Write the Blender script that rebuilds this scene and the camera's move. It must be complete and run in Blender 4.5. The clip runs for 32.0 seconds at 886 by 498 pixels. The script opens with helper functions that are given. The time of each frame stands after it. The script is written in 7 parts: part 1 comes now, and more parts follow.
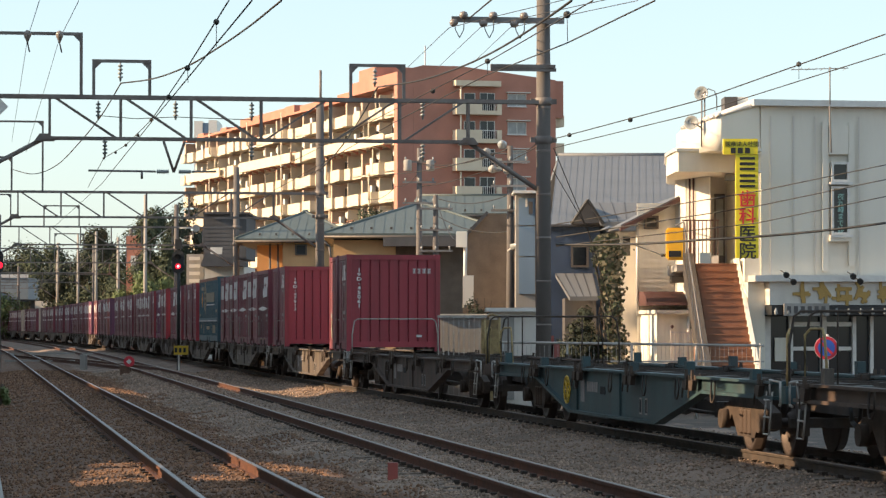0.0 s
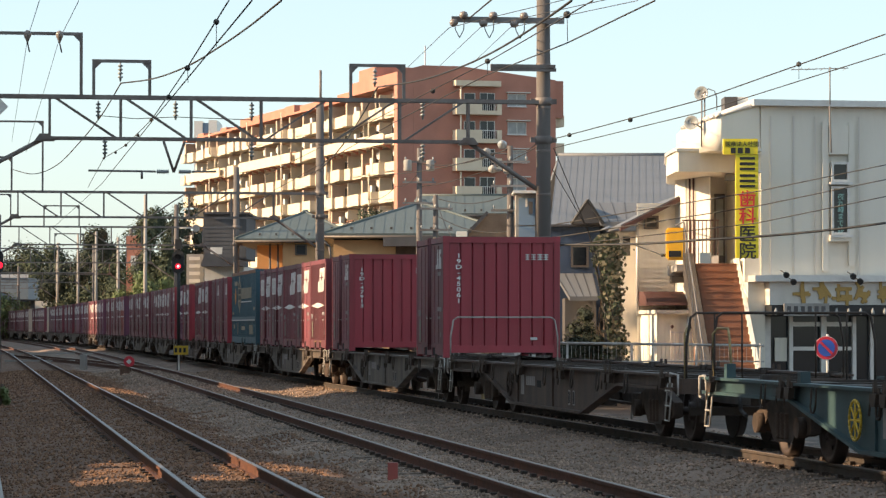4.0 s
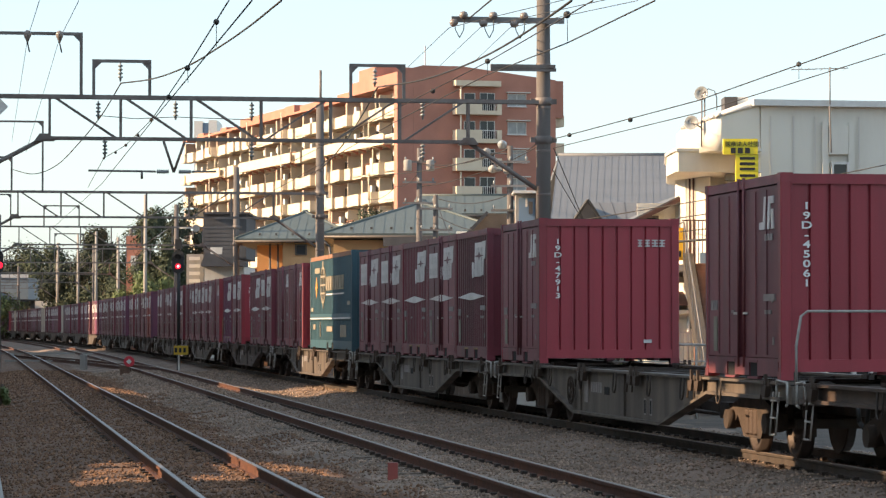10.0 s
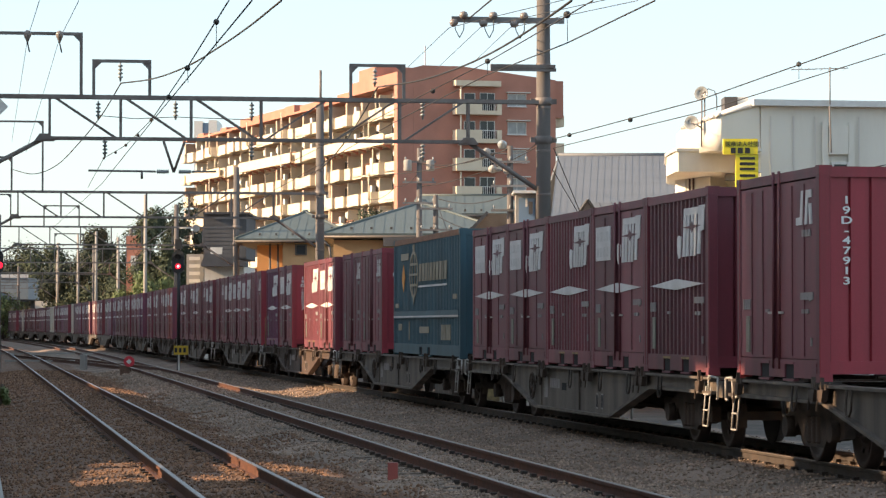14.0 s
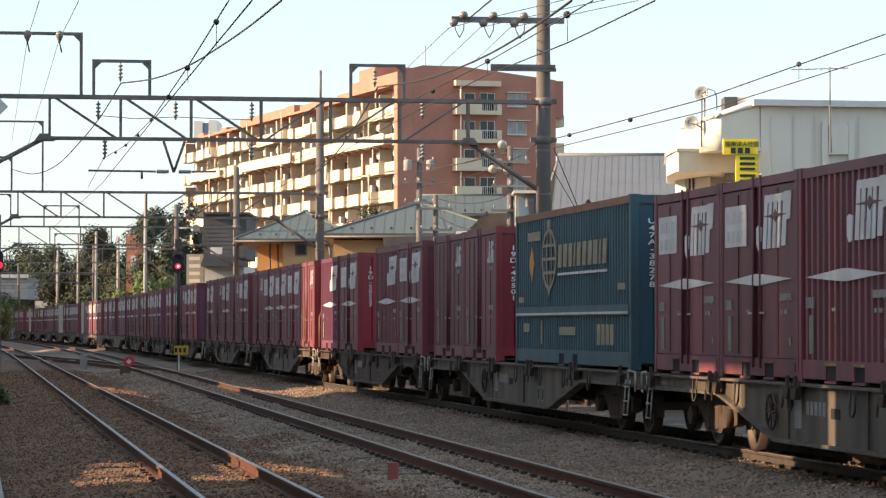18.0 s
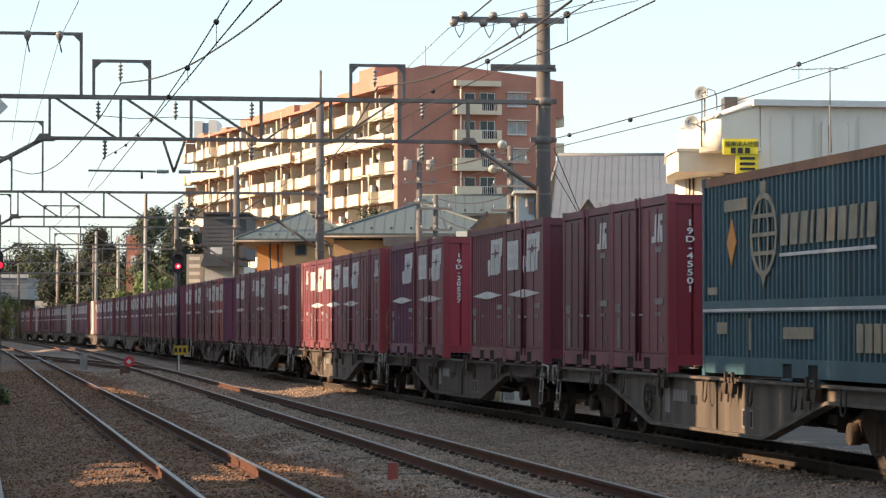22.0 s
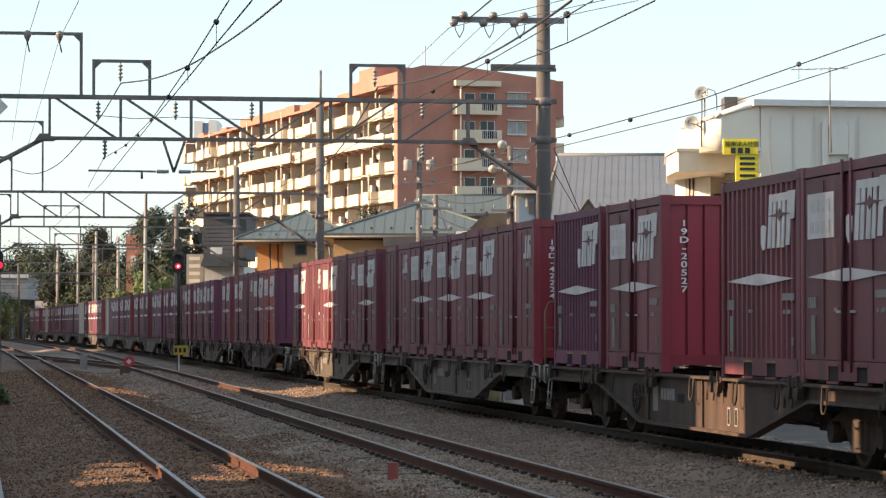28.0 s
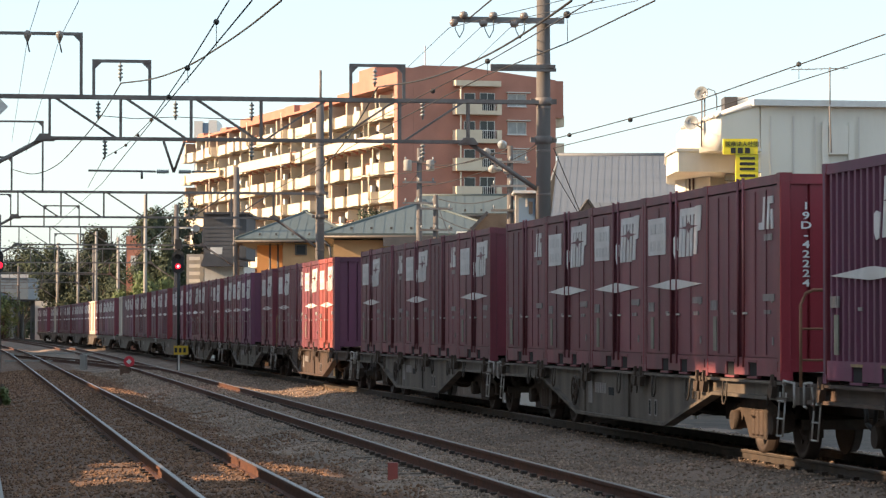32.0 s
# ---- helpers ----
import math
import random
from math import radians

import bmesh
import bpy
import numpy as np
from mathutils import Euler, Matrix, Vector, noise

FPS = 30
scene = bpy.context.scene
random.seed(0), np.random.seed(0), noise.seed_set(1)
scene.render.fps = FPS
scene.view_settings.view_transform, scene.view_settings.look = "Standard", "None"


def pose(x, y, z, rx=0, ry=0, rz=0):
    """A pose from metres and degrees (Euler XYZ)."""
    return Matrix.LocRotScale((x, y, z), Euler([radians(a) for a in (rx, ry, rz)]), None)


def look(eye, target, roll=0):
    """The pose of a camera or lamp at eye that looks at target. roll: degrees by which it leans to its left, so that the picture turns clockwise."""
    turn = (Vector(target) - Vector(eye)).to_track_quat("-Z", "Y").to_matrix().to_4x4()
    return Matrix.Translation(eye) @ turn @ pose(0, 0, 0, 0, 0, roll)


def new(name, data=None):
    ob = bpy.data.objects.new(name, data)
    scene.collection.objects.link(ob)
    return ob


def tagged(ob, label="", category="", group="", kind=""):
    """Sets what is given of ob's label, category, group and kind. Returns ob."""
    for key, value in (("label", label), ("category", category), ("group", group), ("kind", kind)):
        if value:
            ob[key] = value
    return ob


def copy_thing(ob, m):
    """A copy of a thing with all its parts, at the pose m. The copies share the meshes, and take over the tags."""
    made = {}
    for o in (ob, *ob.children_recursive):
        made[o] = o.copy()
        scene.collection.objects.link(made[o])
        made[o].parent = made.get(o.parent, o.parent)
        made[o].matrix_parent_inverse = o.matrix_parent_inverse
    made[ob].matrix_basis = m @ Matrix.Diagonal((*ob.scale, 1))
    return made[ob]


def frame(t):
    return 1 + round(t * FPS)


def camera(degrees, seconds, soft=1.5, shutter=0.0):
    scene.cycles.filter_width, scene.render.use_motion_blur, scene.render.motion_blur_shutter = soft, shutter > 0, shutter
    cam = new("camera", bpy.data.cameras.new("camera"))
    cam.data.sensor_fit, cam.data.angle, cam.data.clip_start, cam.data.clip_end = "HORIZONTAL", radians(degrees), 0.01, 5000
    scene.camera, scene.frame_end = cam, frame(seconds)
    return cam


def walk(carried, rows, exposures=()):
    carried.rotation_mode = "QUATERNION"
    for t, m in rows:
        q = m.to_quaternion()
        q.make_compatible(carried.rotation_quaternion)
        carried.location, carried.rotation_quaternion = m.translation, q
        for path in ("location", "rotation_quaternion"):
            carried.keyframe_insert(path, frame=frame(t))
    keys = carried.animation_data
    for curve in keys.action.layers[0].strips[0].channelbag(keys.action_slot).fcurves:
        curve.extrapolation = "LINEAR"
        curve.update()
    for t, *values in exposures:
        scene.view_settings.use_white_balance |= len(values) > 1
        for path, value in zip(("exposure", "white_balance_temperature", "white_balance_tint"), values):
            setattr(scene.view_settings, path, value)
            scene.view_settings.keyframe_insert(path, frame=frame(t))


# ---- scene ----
cam = camera(2 * math.degrees(math.atan(784 / 5272.3)), 32.0, soft=1.3)
EYE = (0.0, 0.0, 1.6576)
PITCH = 1.475
walk(cam, [(0.0, pose(*EYE, 90 + PITCH, 0, 0)), (32.0, pose(*EYE, 90 + PITCH, 0, 0))],
     exposures=[(0.0, 1.29, 7000, 14), (6.0, 1.32, 6980, 14.5), (11.0, 1.45, 6950, 16), (32.0, 1.46, 6950, 16)])

# ---- light ----
SUN_EL, SUN_AZ = radians(24), radians(262)      # azimuth clockwise from +Y: low in the west, left of the line
world = bpy.data.worlds.new("sky")
scene.world = world
world.use_nodes = True
wn = world.node_tree
wn.nodes.clear()
w_out = wn.nodes.new("ShaderNodeOutputWorld")
w_bg = wn.nodes.new("ShaderNodeBackground")
w_sky = wn.nodes.new("ShaderNodeTexSky")
w_sky.sky_type = "NISHITA"
w_sky.sun_disc = False
w_sky.sun_elevation, w_sky.sun_rotation = SUN_EL, SUN_AZ
w_sky.dust_density, w_sky.air_density, w_sky.ozone_density = 1.0, 1.0, 3.0
w_bg.inputs[1].default_value = 0.11
w_haze = wn.nodes.new("ShaderNodeMix")        # thin even summer haze over the clear sky
w_haze.data_type = "RGBA"
w_haze.inputs[0].default_value = 0.45
w_haze.inputs[7].default_value = (2.67, 3.57, 3.83, 1)
wn.links.new(w_sky.outputs[0], w_haze.inputs[6])
wn.links.new(w_haze.outputs[2], w_bg.inputs[0])
wn.links.new(w_bg.outputs[0], w_out.inputs[0])
sun_dir = Vector((math.sin(SUN_AZ) * math.cos(SUN_EL), math.cos(SUN_AZ) * math.cos(SUN_EL), math.sin(SUN_EL)))
sun = new("sun", bpy.data.lights.new("sun", "SUN"))
sun.data.energy, sun.data.angle, sun.data.color = 3.9, radians(0.53), (1.0, 0.76, 0.49)
sun.matrix_basis = look(tuple(sun_dir * 300), (0, 0, 0))


# ---- materials ----
def mat(name, color, rough=0.7, metal=0.0, var=0.25, scale=6.0, fine=60.0, bump=0.15, stain=None, stain_amt=0.0, stain_scale=1.5,
        emit=None, strength=0.0, piece=0.0, island=0.0, streak=False, spec=0.5):
    """Two scales of variation, an optional stain colour, fine bump; piece: tone shift from piece to piece."""
    m = bpy.data.materials.new(name)
    m.use_nodes = True
    nt = m.node_tree
    b = nt.nodes["Principled BSDF"]
    b.inputs["Roughness"].default_value = rough
    b.inputs["Metallic"].default_value = metal
    b.inputs["Specular IOR Level"].default_value = spec
    L = nt.links.new
    tc = nt.nodes.new("ShaderNodeTexCoord")
    src = tc.outputs["Object"]
    mp = nt.nodes.new("ShaderNodeMapping")
    mp.inputs["Scale"].default_value = (1, 1, 0.12) if streak else (1, 1, 1)
    L(src, mp.inputs["Vector"])
    n1 = nt.nodes.new("ShaderNodeTexNoise")
    n1.inputs["Scale"].default_value, n1.inputs["Detail"].default_value = scale, 5
    n2 = nt.nodes.new("ShaderNodeTexNoise")
    n2.inputs["Scale"].default_value, n2.inputs["Detail"].default_value = fine, 3
    L(mp.outputs[0], n1.inputs["Vector"])
    L(src, n2.inputs["Vector"])
    ramp = nt.nodes.new("ShaderNodeValToRGB")
    lo = tuple(c * (1 - var) for c in color) + (1,)
    hi = tuple(min(1.0, c * (1 + var)) for c in color) + (1,)
    ramp.color_ramp.elements[0].color, ramp.color_ramp.elements[1].color = lo, hi
    ramp.color_ramp.elements[0].position, ramp.color_ramp.elements[1].position = 0.3, 0.7
    mix = nt.nodes.new("ShaderNodeMath")
    mix.operation = "MULTIPLY_ADD"
    L(n2.outputs[0], mix.inputs[0])
    mix.inputs[1].default_value = 0.4
    sub = nt.nodes.new("ShaderNodeMath")
    sub.operation = "MULTIPLY_ADD"
    L(n1.outputs[0], sub.inputs[0])
    sub.inputs[1].default_value, sub.inputs[2].default_value = 0.8, -0.1
    L(sub.outputs[0], mix.inputs[2])
    L(mix.outputs[0], ramp.inputs[0])
    col = ramp.outputs[0]
    if stain:
        n3 = nt.nodes.new("ShaderNodeTexNoise")
        n3.inputs["Scale"].default_value, n3.inputs["Detail"].default_value = stain_scale, 8
        n3.inputs["Roughness"].default_value = 0.65
        L(mp.outputs[0], n3.inputs["Vector"])
        r3 = nt.nodes.new("ShaderNodeValToRGB")
        r3.color_ramp.elements[0].position, r3.color_ramp.elements[1].position = 0.48, 0.72
        r3.color_ramp.elements[1].color = (stain_amt,) * 3 + (1,)
        L(n3.outputs[0], r3.inputs[0])
        mx = nt.nodes.new("ShaderNodeMix")
        mx.data_type = "RGBA"
        L(r3.outputs[0], mx.inputs[0])
        L(col, mx.inputs[6])
        mx.inputs[7].default_value = (*stain, 1)
        col = mx.outputs[2]
    if piece or island:
        info = nt.nodes.new("ShaderNodeObjectInfo" if piece else "ShaderNodeNewGeometry")
        hs = nt.nodes.new("ShaderNodeHueSaturation")
        mr = nt.nodes.new("ShaderNodeMapRange")
        mr.inputs[3].default_value, mr.inputs[4].default_value = 1 - piece - island, 1 + piece + island
        L(info.outputs["Random" if piece else "Random Per Island"], mr.inputs[0])
        L(mr.outputs[0], hs.inputs["Value"])
        L(col, hs.inputs["Color"])
        col = hs.outputs[0]
    L(col, b.inputs["Base Color"])
    if bump:
        bp = nt.nodes.new("ShaderNodeBump")
        bp.inputs["Strength"].default_value, bp.inputs["Distance"].default_value = bump, 0.02
        L(n2.outputs[0], bp.inputs["Height"])
        L(bp.outputs[0], b.inputs["Normal"])
    if emit:
        b.inputs["Emission Color"].default_value = (*emit, 1)
        b.inputs["Emission Strength"].default_value = strength
    return m


RUST = (0.12, 0.05, 0.025)
M = {
    "ballast_brown": mat("rust_stained_ballast", (0.140, 0.075, 0.046), 0.95, var=0.45, scale=0.6, fine=22, bump=1.0, stain=(0.08, 0.046, 0.031), stain_amt=0.7, stain_scale=0.3),
    "ballast": mat("ballast", (0.200, 0.139, 0.103), 0.95, var=0.5, scale=0.6, fine=22, bump=1.0, stain=(0.105, 0.066, 0.046), stain_amt=0.7, stain_scale=0.25),
    "stone": mat("ballast_stone", (0.285, 0.200, 0.148), 0.95, island=0.4, var=0.35, scale=3, fine=60, bump=0.3),
    "stone_brown": mat("rusty_ballast_stone", (0.195, 0.108, 0.066), 0.95, island=0.45, var=0.35, scale=3, fine=60, bump=0.3),
    "dirt": mat("brown_dirt", (0.09, 0.07, 0.055), 0.97, var=0.4, scale=0.8, fine=25, bump=0.8),
    "dullhead": mat("dull_rail_head", (0.19, 0.145, 0.12), 0.5, 0.4, var=0.2, scale=3, bump=0.02),
    "rail": mat("rail_steel", (0.16, 0.09, 0.06), 0.75, 0.2, var=0.4, scale=5, fine=40, stain=RUST, stain_amt=0.6),
    "railtop": mat("rail_head", (0.15, 0.122, 0.108), 0.42, 0.45, var=0.25, scale=3, bump=0.02),
    "railside": mat("rail_side_rust", (0.082, 0.028, 0.015), 0.85, 0.0, var=0.35, scale=6, fine=40),
    "sleeper": mat("concrete_sleeper", (0.14, 0.108, 0.086), 0.9, var=0.25, scale=4, stain=(0.13, 0.08, 0.05), stain_amt=0.7, piece=0.15),
    # ends: red raised to stand for light falling on the end walls
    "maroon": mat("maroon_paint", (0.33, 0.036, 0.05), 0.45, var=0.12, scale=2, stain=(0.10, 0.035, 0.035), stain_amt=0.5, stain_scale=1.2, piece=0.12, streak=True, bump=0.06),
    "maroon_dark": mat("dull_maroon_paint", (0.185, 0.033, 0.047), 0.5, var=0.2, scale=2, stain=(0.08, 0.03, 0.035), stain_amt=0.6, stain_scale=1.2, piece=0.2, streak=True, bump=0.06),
    # far sides: distance haze is put into this greyer, darker maroon
    "maroon_far": mat("haze_dulled_maroon", (0.125, 0.052, 0.062), 0.6, var=0.3, scale=2, stain=(0.065, 0.042, 0.044), stain_amt=0.8, stain_scale=1.3, piece=0.3, streak=True, bump=0.06),
    # sides: dirt plus shade, both darkened into this colour
    "maroon_side": mat("weathered_shaded_maroon", (0.156, 0.043, 0.053), 0.5, var=0.28, scale=2, stain=(0.072, 0.036, 0.04), stain_amt=0.8, stain_scale=1.3, piece=0.28, streak=True, bump=0.06),
    "red_side": mat("light_red_paint", (0.30, 0.07, 0.06), 0.6, var=0.15, scale=2, stain=(0.16, 0.06, 0.05), stain_amt=0.6, piece=0.1, streak=True, bump=0.06),
    "purple": mat("purple_paint", (0.145, 0.036, 0.075), 0.55, var=0.15, scale=2, stain=(0.07, 0.04, 0.05), stain_amt=0.5, piece=0.15, streak=True, bump=0.06),
    "cream_box": mat("cream_container_paint", (0.55, 0.50, 0.42), 0.6, var=0.12, scale=2, stain=(0.25, 0.18, 0.13), stain_amt=0.5, streak=True),
    "teal": mat("teal_paint", (0.034, 0.092, 0.118), 0.5, var=0.2, scale=2, stain=(0.04, 0.06, 0.066), stain_amt=0.7, streak=True, bump=0.06),
    "white": mat("white_marking", (0.60, 0.58, 0.56), 0.7, var=0.12, scale=6, stain=(0.3, 0.25, 0.22), stain_amt=0.5),
    "faded_gold": mat("faded_tan_marking", (0.28, 0.235, 0.17), 0.7, var=0.25, scale=5),
    "number_white": mat("white_number_paint", (0.80, 0.78, 0.75), 0.6, var=0.06, scale=6),
    "sticker": mat("pale_green_sticker", (0.20, 0.195, 0.155), 0.6, var=0.2, scale=8),
    # near-black that paints the shade inside openings
    "pocket": mat("opening_shade_black", (0.012, 0.010, 0.010), 0.9, var=0.2),
    "lip": mat("worn_yellow_lip", (0.30, 0.22, 0.10), 0.7, var=0.4, scale=7, stain=(0.11, 0.05, 0.04), stain_amt=0.8),
    "faint": mat("faint_grey_marking", (0.50, 0.48, 0.46), 0.7, var=0.15, scale=8),
    "lamp_yellow": mat("amber_plastic", (0.80, 0.44, 0.03), 0.4, var=0.05),
    "grey_mark": mat("grey_marking", (0.25, 0.225, 0.215), 0.7, var=0.2, scale=8),
    "orange_mark": mat("orange_marking", (0.6, 0.25, 0.06), 0.7, var=0.1),
    "wagon": mat("wagon_grey_paint", (0.105, 0.082, 0.064), 0.6, 0.0, var=0.5, scale=2.4, stain=(0.036, 0.025, 0.020), stain_amt=0.95, stain_scale=2.2, streak=True),
    "wagon_teal": mat("wagon_blue_green_paint", (0.026, 0.060, 0.066), 0.55, 0.0, var=0.3, scale=2, stain=(0.034, 0.032, 0.034), stain_amt=0.8, streak=True),
    "wagon_rust": mat("wagon_rust_paint", (0.066, 0.039, 0.027), 0.7, 0.0, var=0.5, scale=3, stain=(0.045, 0.028, 0.022), stain_amt=0.9, stain_scale=2.2, streak=True),
    "under": mat("sooty_iron", (0.055, 0.043, 0.036), 0.8, 0.3, var=0.4, scale=4, stain=(0.10, 0.055, 0.03), stain_amt=0.6),
    "bogie_rust": mat("rusty_bogie_iron", (0.055, 0.036, 0.026), 0.85, 0.1, var=0.5, scale=5, stain=(0.035, 0.026, 0.022), stain_amt=0.8, stain_scale=3),
    "rust_rail": mat("rusty_top_rail", (0.26, 0.13, 0.075), 0.8, var=0.3, scale=3, stain=(0.12, 0.06, 0.04), stain_amt=0.6),
    "wheel": mat("wheel_steel", (0.07, 0.052, 0.045), 0.6, 0.5, var=0.3, scale=5),
    "tread": mat("polished_tread", (0.5, 0.48, 0.46), 0.3, 0.9, var=0.1),
    "grab": mat("grey_handrail_paint", (0.36, 0.34, 0.31), 0.6, 0.0, var=0.25, scale=9, stain=RUST, stain_amt=0.5),
    "yellow": mat("yellow_paint", (0.62, 0.40, 0.03), 0.6, var=0.15, scale=4, stain=(0.3, 0.17, 0.03), stain_amt=0.4),
    # shade on the poles is put into this darker base; streaks are weathering
    "pole": mat("shaded_weathered_pole", (0.135, 0.12, 0.112), 0.9, var=0.25, scale=1.2, stain=(0.12, 0.105, 0.095), stain_amt=0.6, streak=True),
    "pole_light": mat("pale_concrete_pole", (0.32, 0.295, 0.265), 0.9, var=0.2, scale=1.2, stain=(0.25, 0.2, 0.16), stain_amt=0.5, streak=True),
    "steel": mat("galvanised_steel", (0.20, 0.19, 0.185), 0.6, 0.4, var=0.25, scale=2, stain=(0.13, 0.075, 0.05), stain_amt=0.6),
    "dark_steel": mat("dark_steel", (0.19, 0.165, 0.15), 0.65, 0.3, var=0.3, scale=2, stain=RUST, stain_amt=0.5),
    "wire": mat("copper_wire", (0.05, 0.045, 0.04), 0.6, 0.4, var=0.2),
    "insulator": mat("glazed_porcelain", (0.20, 0.17, 0.15), 0.25, 0.0, var=0.1),
    "porcelain": mat("white_porcelain", (0.27, 0.285, 0.28), 0.25, 0.0, var=0.1),
    "black": mat("matt_black", (0.02, 0.02, 0.02), 0.6, var=0.2),
    "red_lens": mat("red_signal_lens", (0.5, 0.02, 0.02), 0.3, emit=(1.0, 0.01, 0.03), strength=1.15),
    "lens_core": mat("glowing_lamp_core", (0.8, 0.3, 0.3), 0.3, emit=(1.0, 0.30, 0.32), strength=5.0),
    "brick": mat("brown_tile_cladding", (0.43, 0.192, 0.136), 0.8, var=0.14, scale=0.4, fine=12, stain=(0.31, 0.125, 0.085), stain_amt=0.5, stain_scale=0.15),
    "recess": mat("pale_brown_recess_wall", (0.50, 0.36, 0.27), 0.85, var=0.2, scale=0.5),
    "brick_band": mat("red_brown_band", (0.46, 0.19, 0.13), 0.8, var=0.12, scale=0.5, fine=12),
    "cream": mat("cream_balcony_paint", (0.66, 0.56, 0.42), 0.75, var=0.08, scale=0.6, stain=(0.55, 0.42, 0.28), stain_amt=0.4, stain_scale=0.5),
    "pale": mat("pale_render", (0.62, 0.58, 0.52), 0.8, var=0.1, scale=0.8, stain=(0.4, 0.36, 0.31), stain_amt=0.4, streak=True),
    "white_wall": mat("white_painted_wall", (0.70, 0.66, 0.575), 0.8, var=0.06, scale=0.8, stain=(0.50, 0.46, 0.40), stain_amt=0.45, stain_scale=0.7, streak=True),
    "beige": mat("beige_siding", (0.82, 0.77, 0.67), 0.8, var=0.08, scale=1, stain=(0.45, 0.37, 0.28), stain_amt=0.4, streak=True),
    "orange_wall": mat("ochre_render", (0.62, 0.37, 0.18), 0.85, var=0.08, scale=0.8, stain=(0.48, 0.28, 0.12), stain_amt=0.4, streak=True),
    "navy": mat("navy_siding", (0.035, 0.06, 0.11), 0.6, var=0.2, scale=1),
    "blue_panel": mat("slate_blue_panel", (0.15, 0.225, 0.31), 0.6, var=0.15, scale=1, streak=True),
    "green_roof": mat("verdigris_metal_roof", (0.086, 0.102, 0.092), 0.55, 0.1, var=0.12, scale=0.7, stain=(0.08, 0.11, 0.095), stain_amt=0.5),
    "grey_roof": mat("grey_metal_roof", (0.135, 0.142, 0.152), 0.6, 0.0, var=0.1, scale=0.6, stain=(0.12, 0.125, 0.13), stain_amt=0.5, streak=True),
    "red_roof": mat("red_brown_roof", (0.095, 0.042, 0.036), 0.65, 0.0, var=0.2, scale=1.5),
    "dark_roof": mat("charcoal_roof", (0.055, 0.055, 0.06), 0.65, 0.0, var=0.2, scale=1.5, piece=0.2),
    "dark_wall": mat("charcoal_wall", (0.085, 0.08, 0.08), 0.75, var=0.2, scale=1.5, streak=True),
    "brown_wall": mat("brown_shingle_wall", (0.16, 0.12, 0.09), 0.85, var=0.25, scale=2, fine=20),
    "stair": mat("brown_stair", (0.24, 0.105, 0.06), 0.75, var=0.2, scale=2, stain=(0.16, 0.08, 0.05), stain_amt=0.5),
    "frame": mat("aluminium_frame", (0.62, 0.60, 0.57), 0.45, 0.3, var=0.08),
    "dark_frame": mat("bronze_frame", (0.10, 0.085, 0.075), 0.5, 0.3, var=0.1),
    "glass": mat("dark_window_glass", (0.022, 0.025, 0.03), 0.08, 0.0, var=0.15, scale=0.8, bump=0.0, spec=0.45),
    "curtain": mat("curtained_window", (0.30, 0.31, 0.30), 0.35, 0.0, var=0.2, scale=1.5, bump=0.0),
    "sign_yellow": mat("yellow_sign", (0.74, 0.60, 0.03), 0.5, var=0.05),
    "sign_red": mat("red_lettering", (0.60, 0.03, 0.03), 0.5, var=0.05),
    "sign_black": mat("black_lettering", (0.015, 0.015, 0.015), 0.5, var=0.05),
    "gold": mat("gold_lettering", (0.36, 0.22, 0.06), 0.45, 0.2, var=0.2),
    "green_text": mat("green_lettering", (0.35, 0.62, 0.55), 0.5, var=0.1),
    "sign_blue": mat("blue_sign", (0.03, 0.10, 0.42), 0.4, var=0.05),
    "sign_pink": mat("red_sign_border", (0.62, 0.03, 0.05), 0.4, var=0.05),
    # tree greens, greyed in the colour itself for distance haze
    "leaf": mat("leaf_green", (0.062, 0.074, 0.044), 0.8, spec=0.2, var=0.5, scale=1.5, bump=0.0),
    # lighter green; paints sunlight onto the shrubs behind the train
    "leaf_bright": mat("bright_leaf_green", (0.115, 0.15, 0.05), 0.7, var=0.4, scale=1.5, bump=0.0),
    "leaf_dark": mat("dark_leaf_green", (0.046, 0.054, 0.036), 0.8, spec=0.2, var=0.5, scale=1.5, bump=0.0),
    "dry_leaf": mat("dry_leaf", (0.17, 0.15, 0.095), 0.8, var=0.4, scale=1.5, bump=0.0),
    "bark": mat("bark", (0.10, 0.075, 0.055), 0.95, var=0.3, scale=6, bump=0.5),
    "asphalt": mat("asphalt", (0.055, 0.053, 0.05), 0.9, var=0.25, scale=2, bump=0.3),
    # paint of the unseen walls added to shade the line
    "shade_wall": mat("cream_shade_wall", (0.62, 0.52, 0.40), 0.85, var=0.1, scale=0.6, stain=(0.45, 0.38, 0.3), stain_amt=0.4, streak=True),
    "concrete": mat("grey_concrete", (0.33, 0.31, 0.285), 0.9, var=0.2, scale=1.2, stain=(0.2, 0.18, 0.16), stain_amt=0.6, streak=True),
    "white_metal": mat("white_enamel", (0.66, 0.64, 0.60), 0.4, 0.0, var=0.06, stain=(0.4, 0.33, 0.25), stain_amt=0.3),
    "copper_wood": mat("bridge_girder_paint", (0.19, 0.225, 0.25), 0.6, var=0.1, scale=0.6),
}


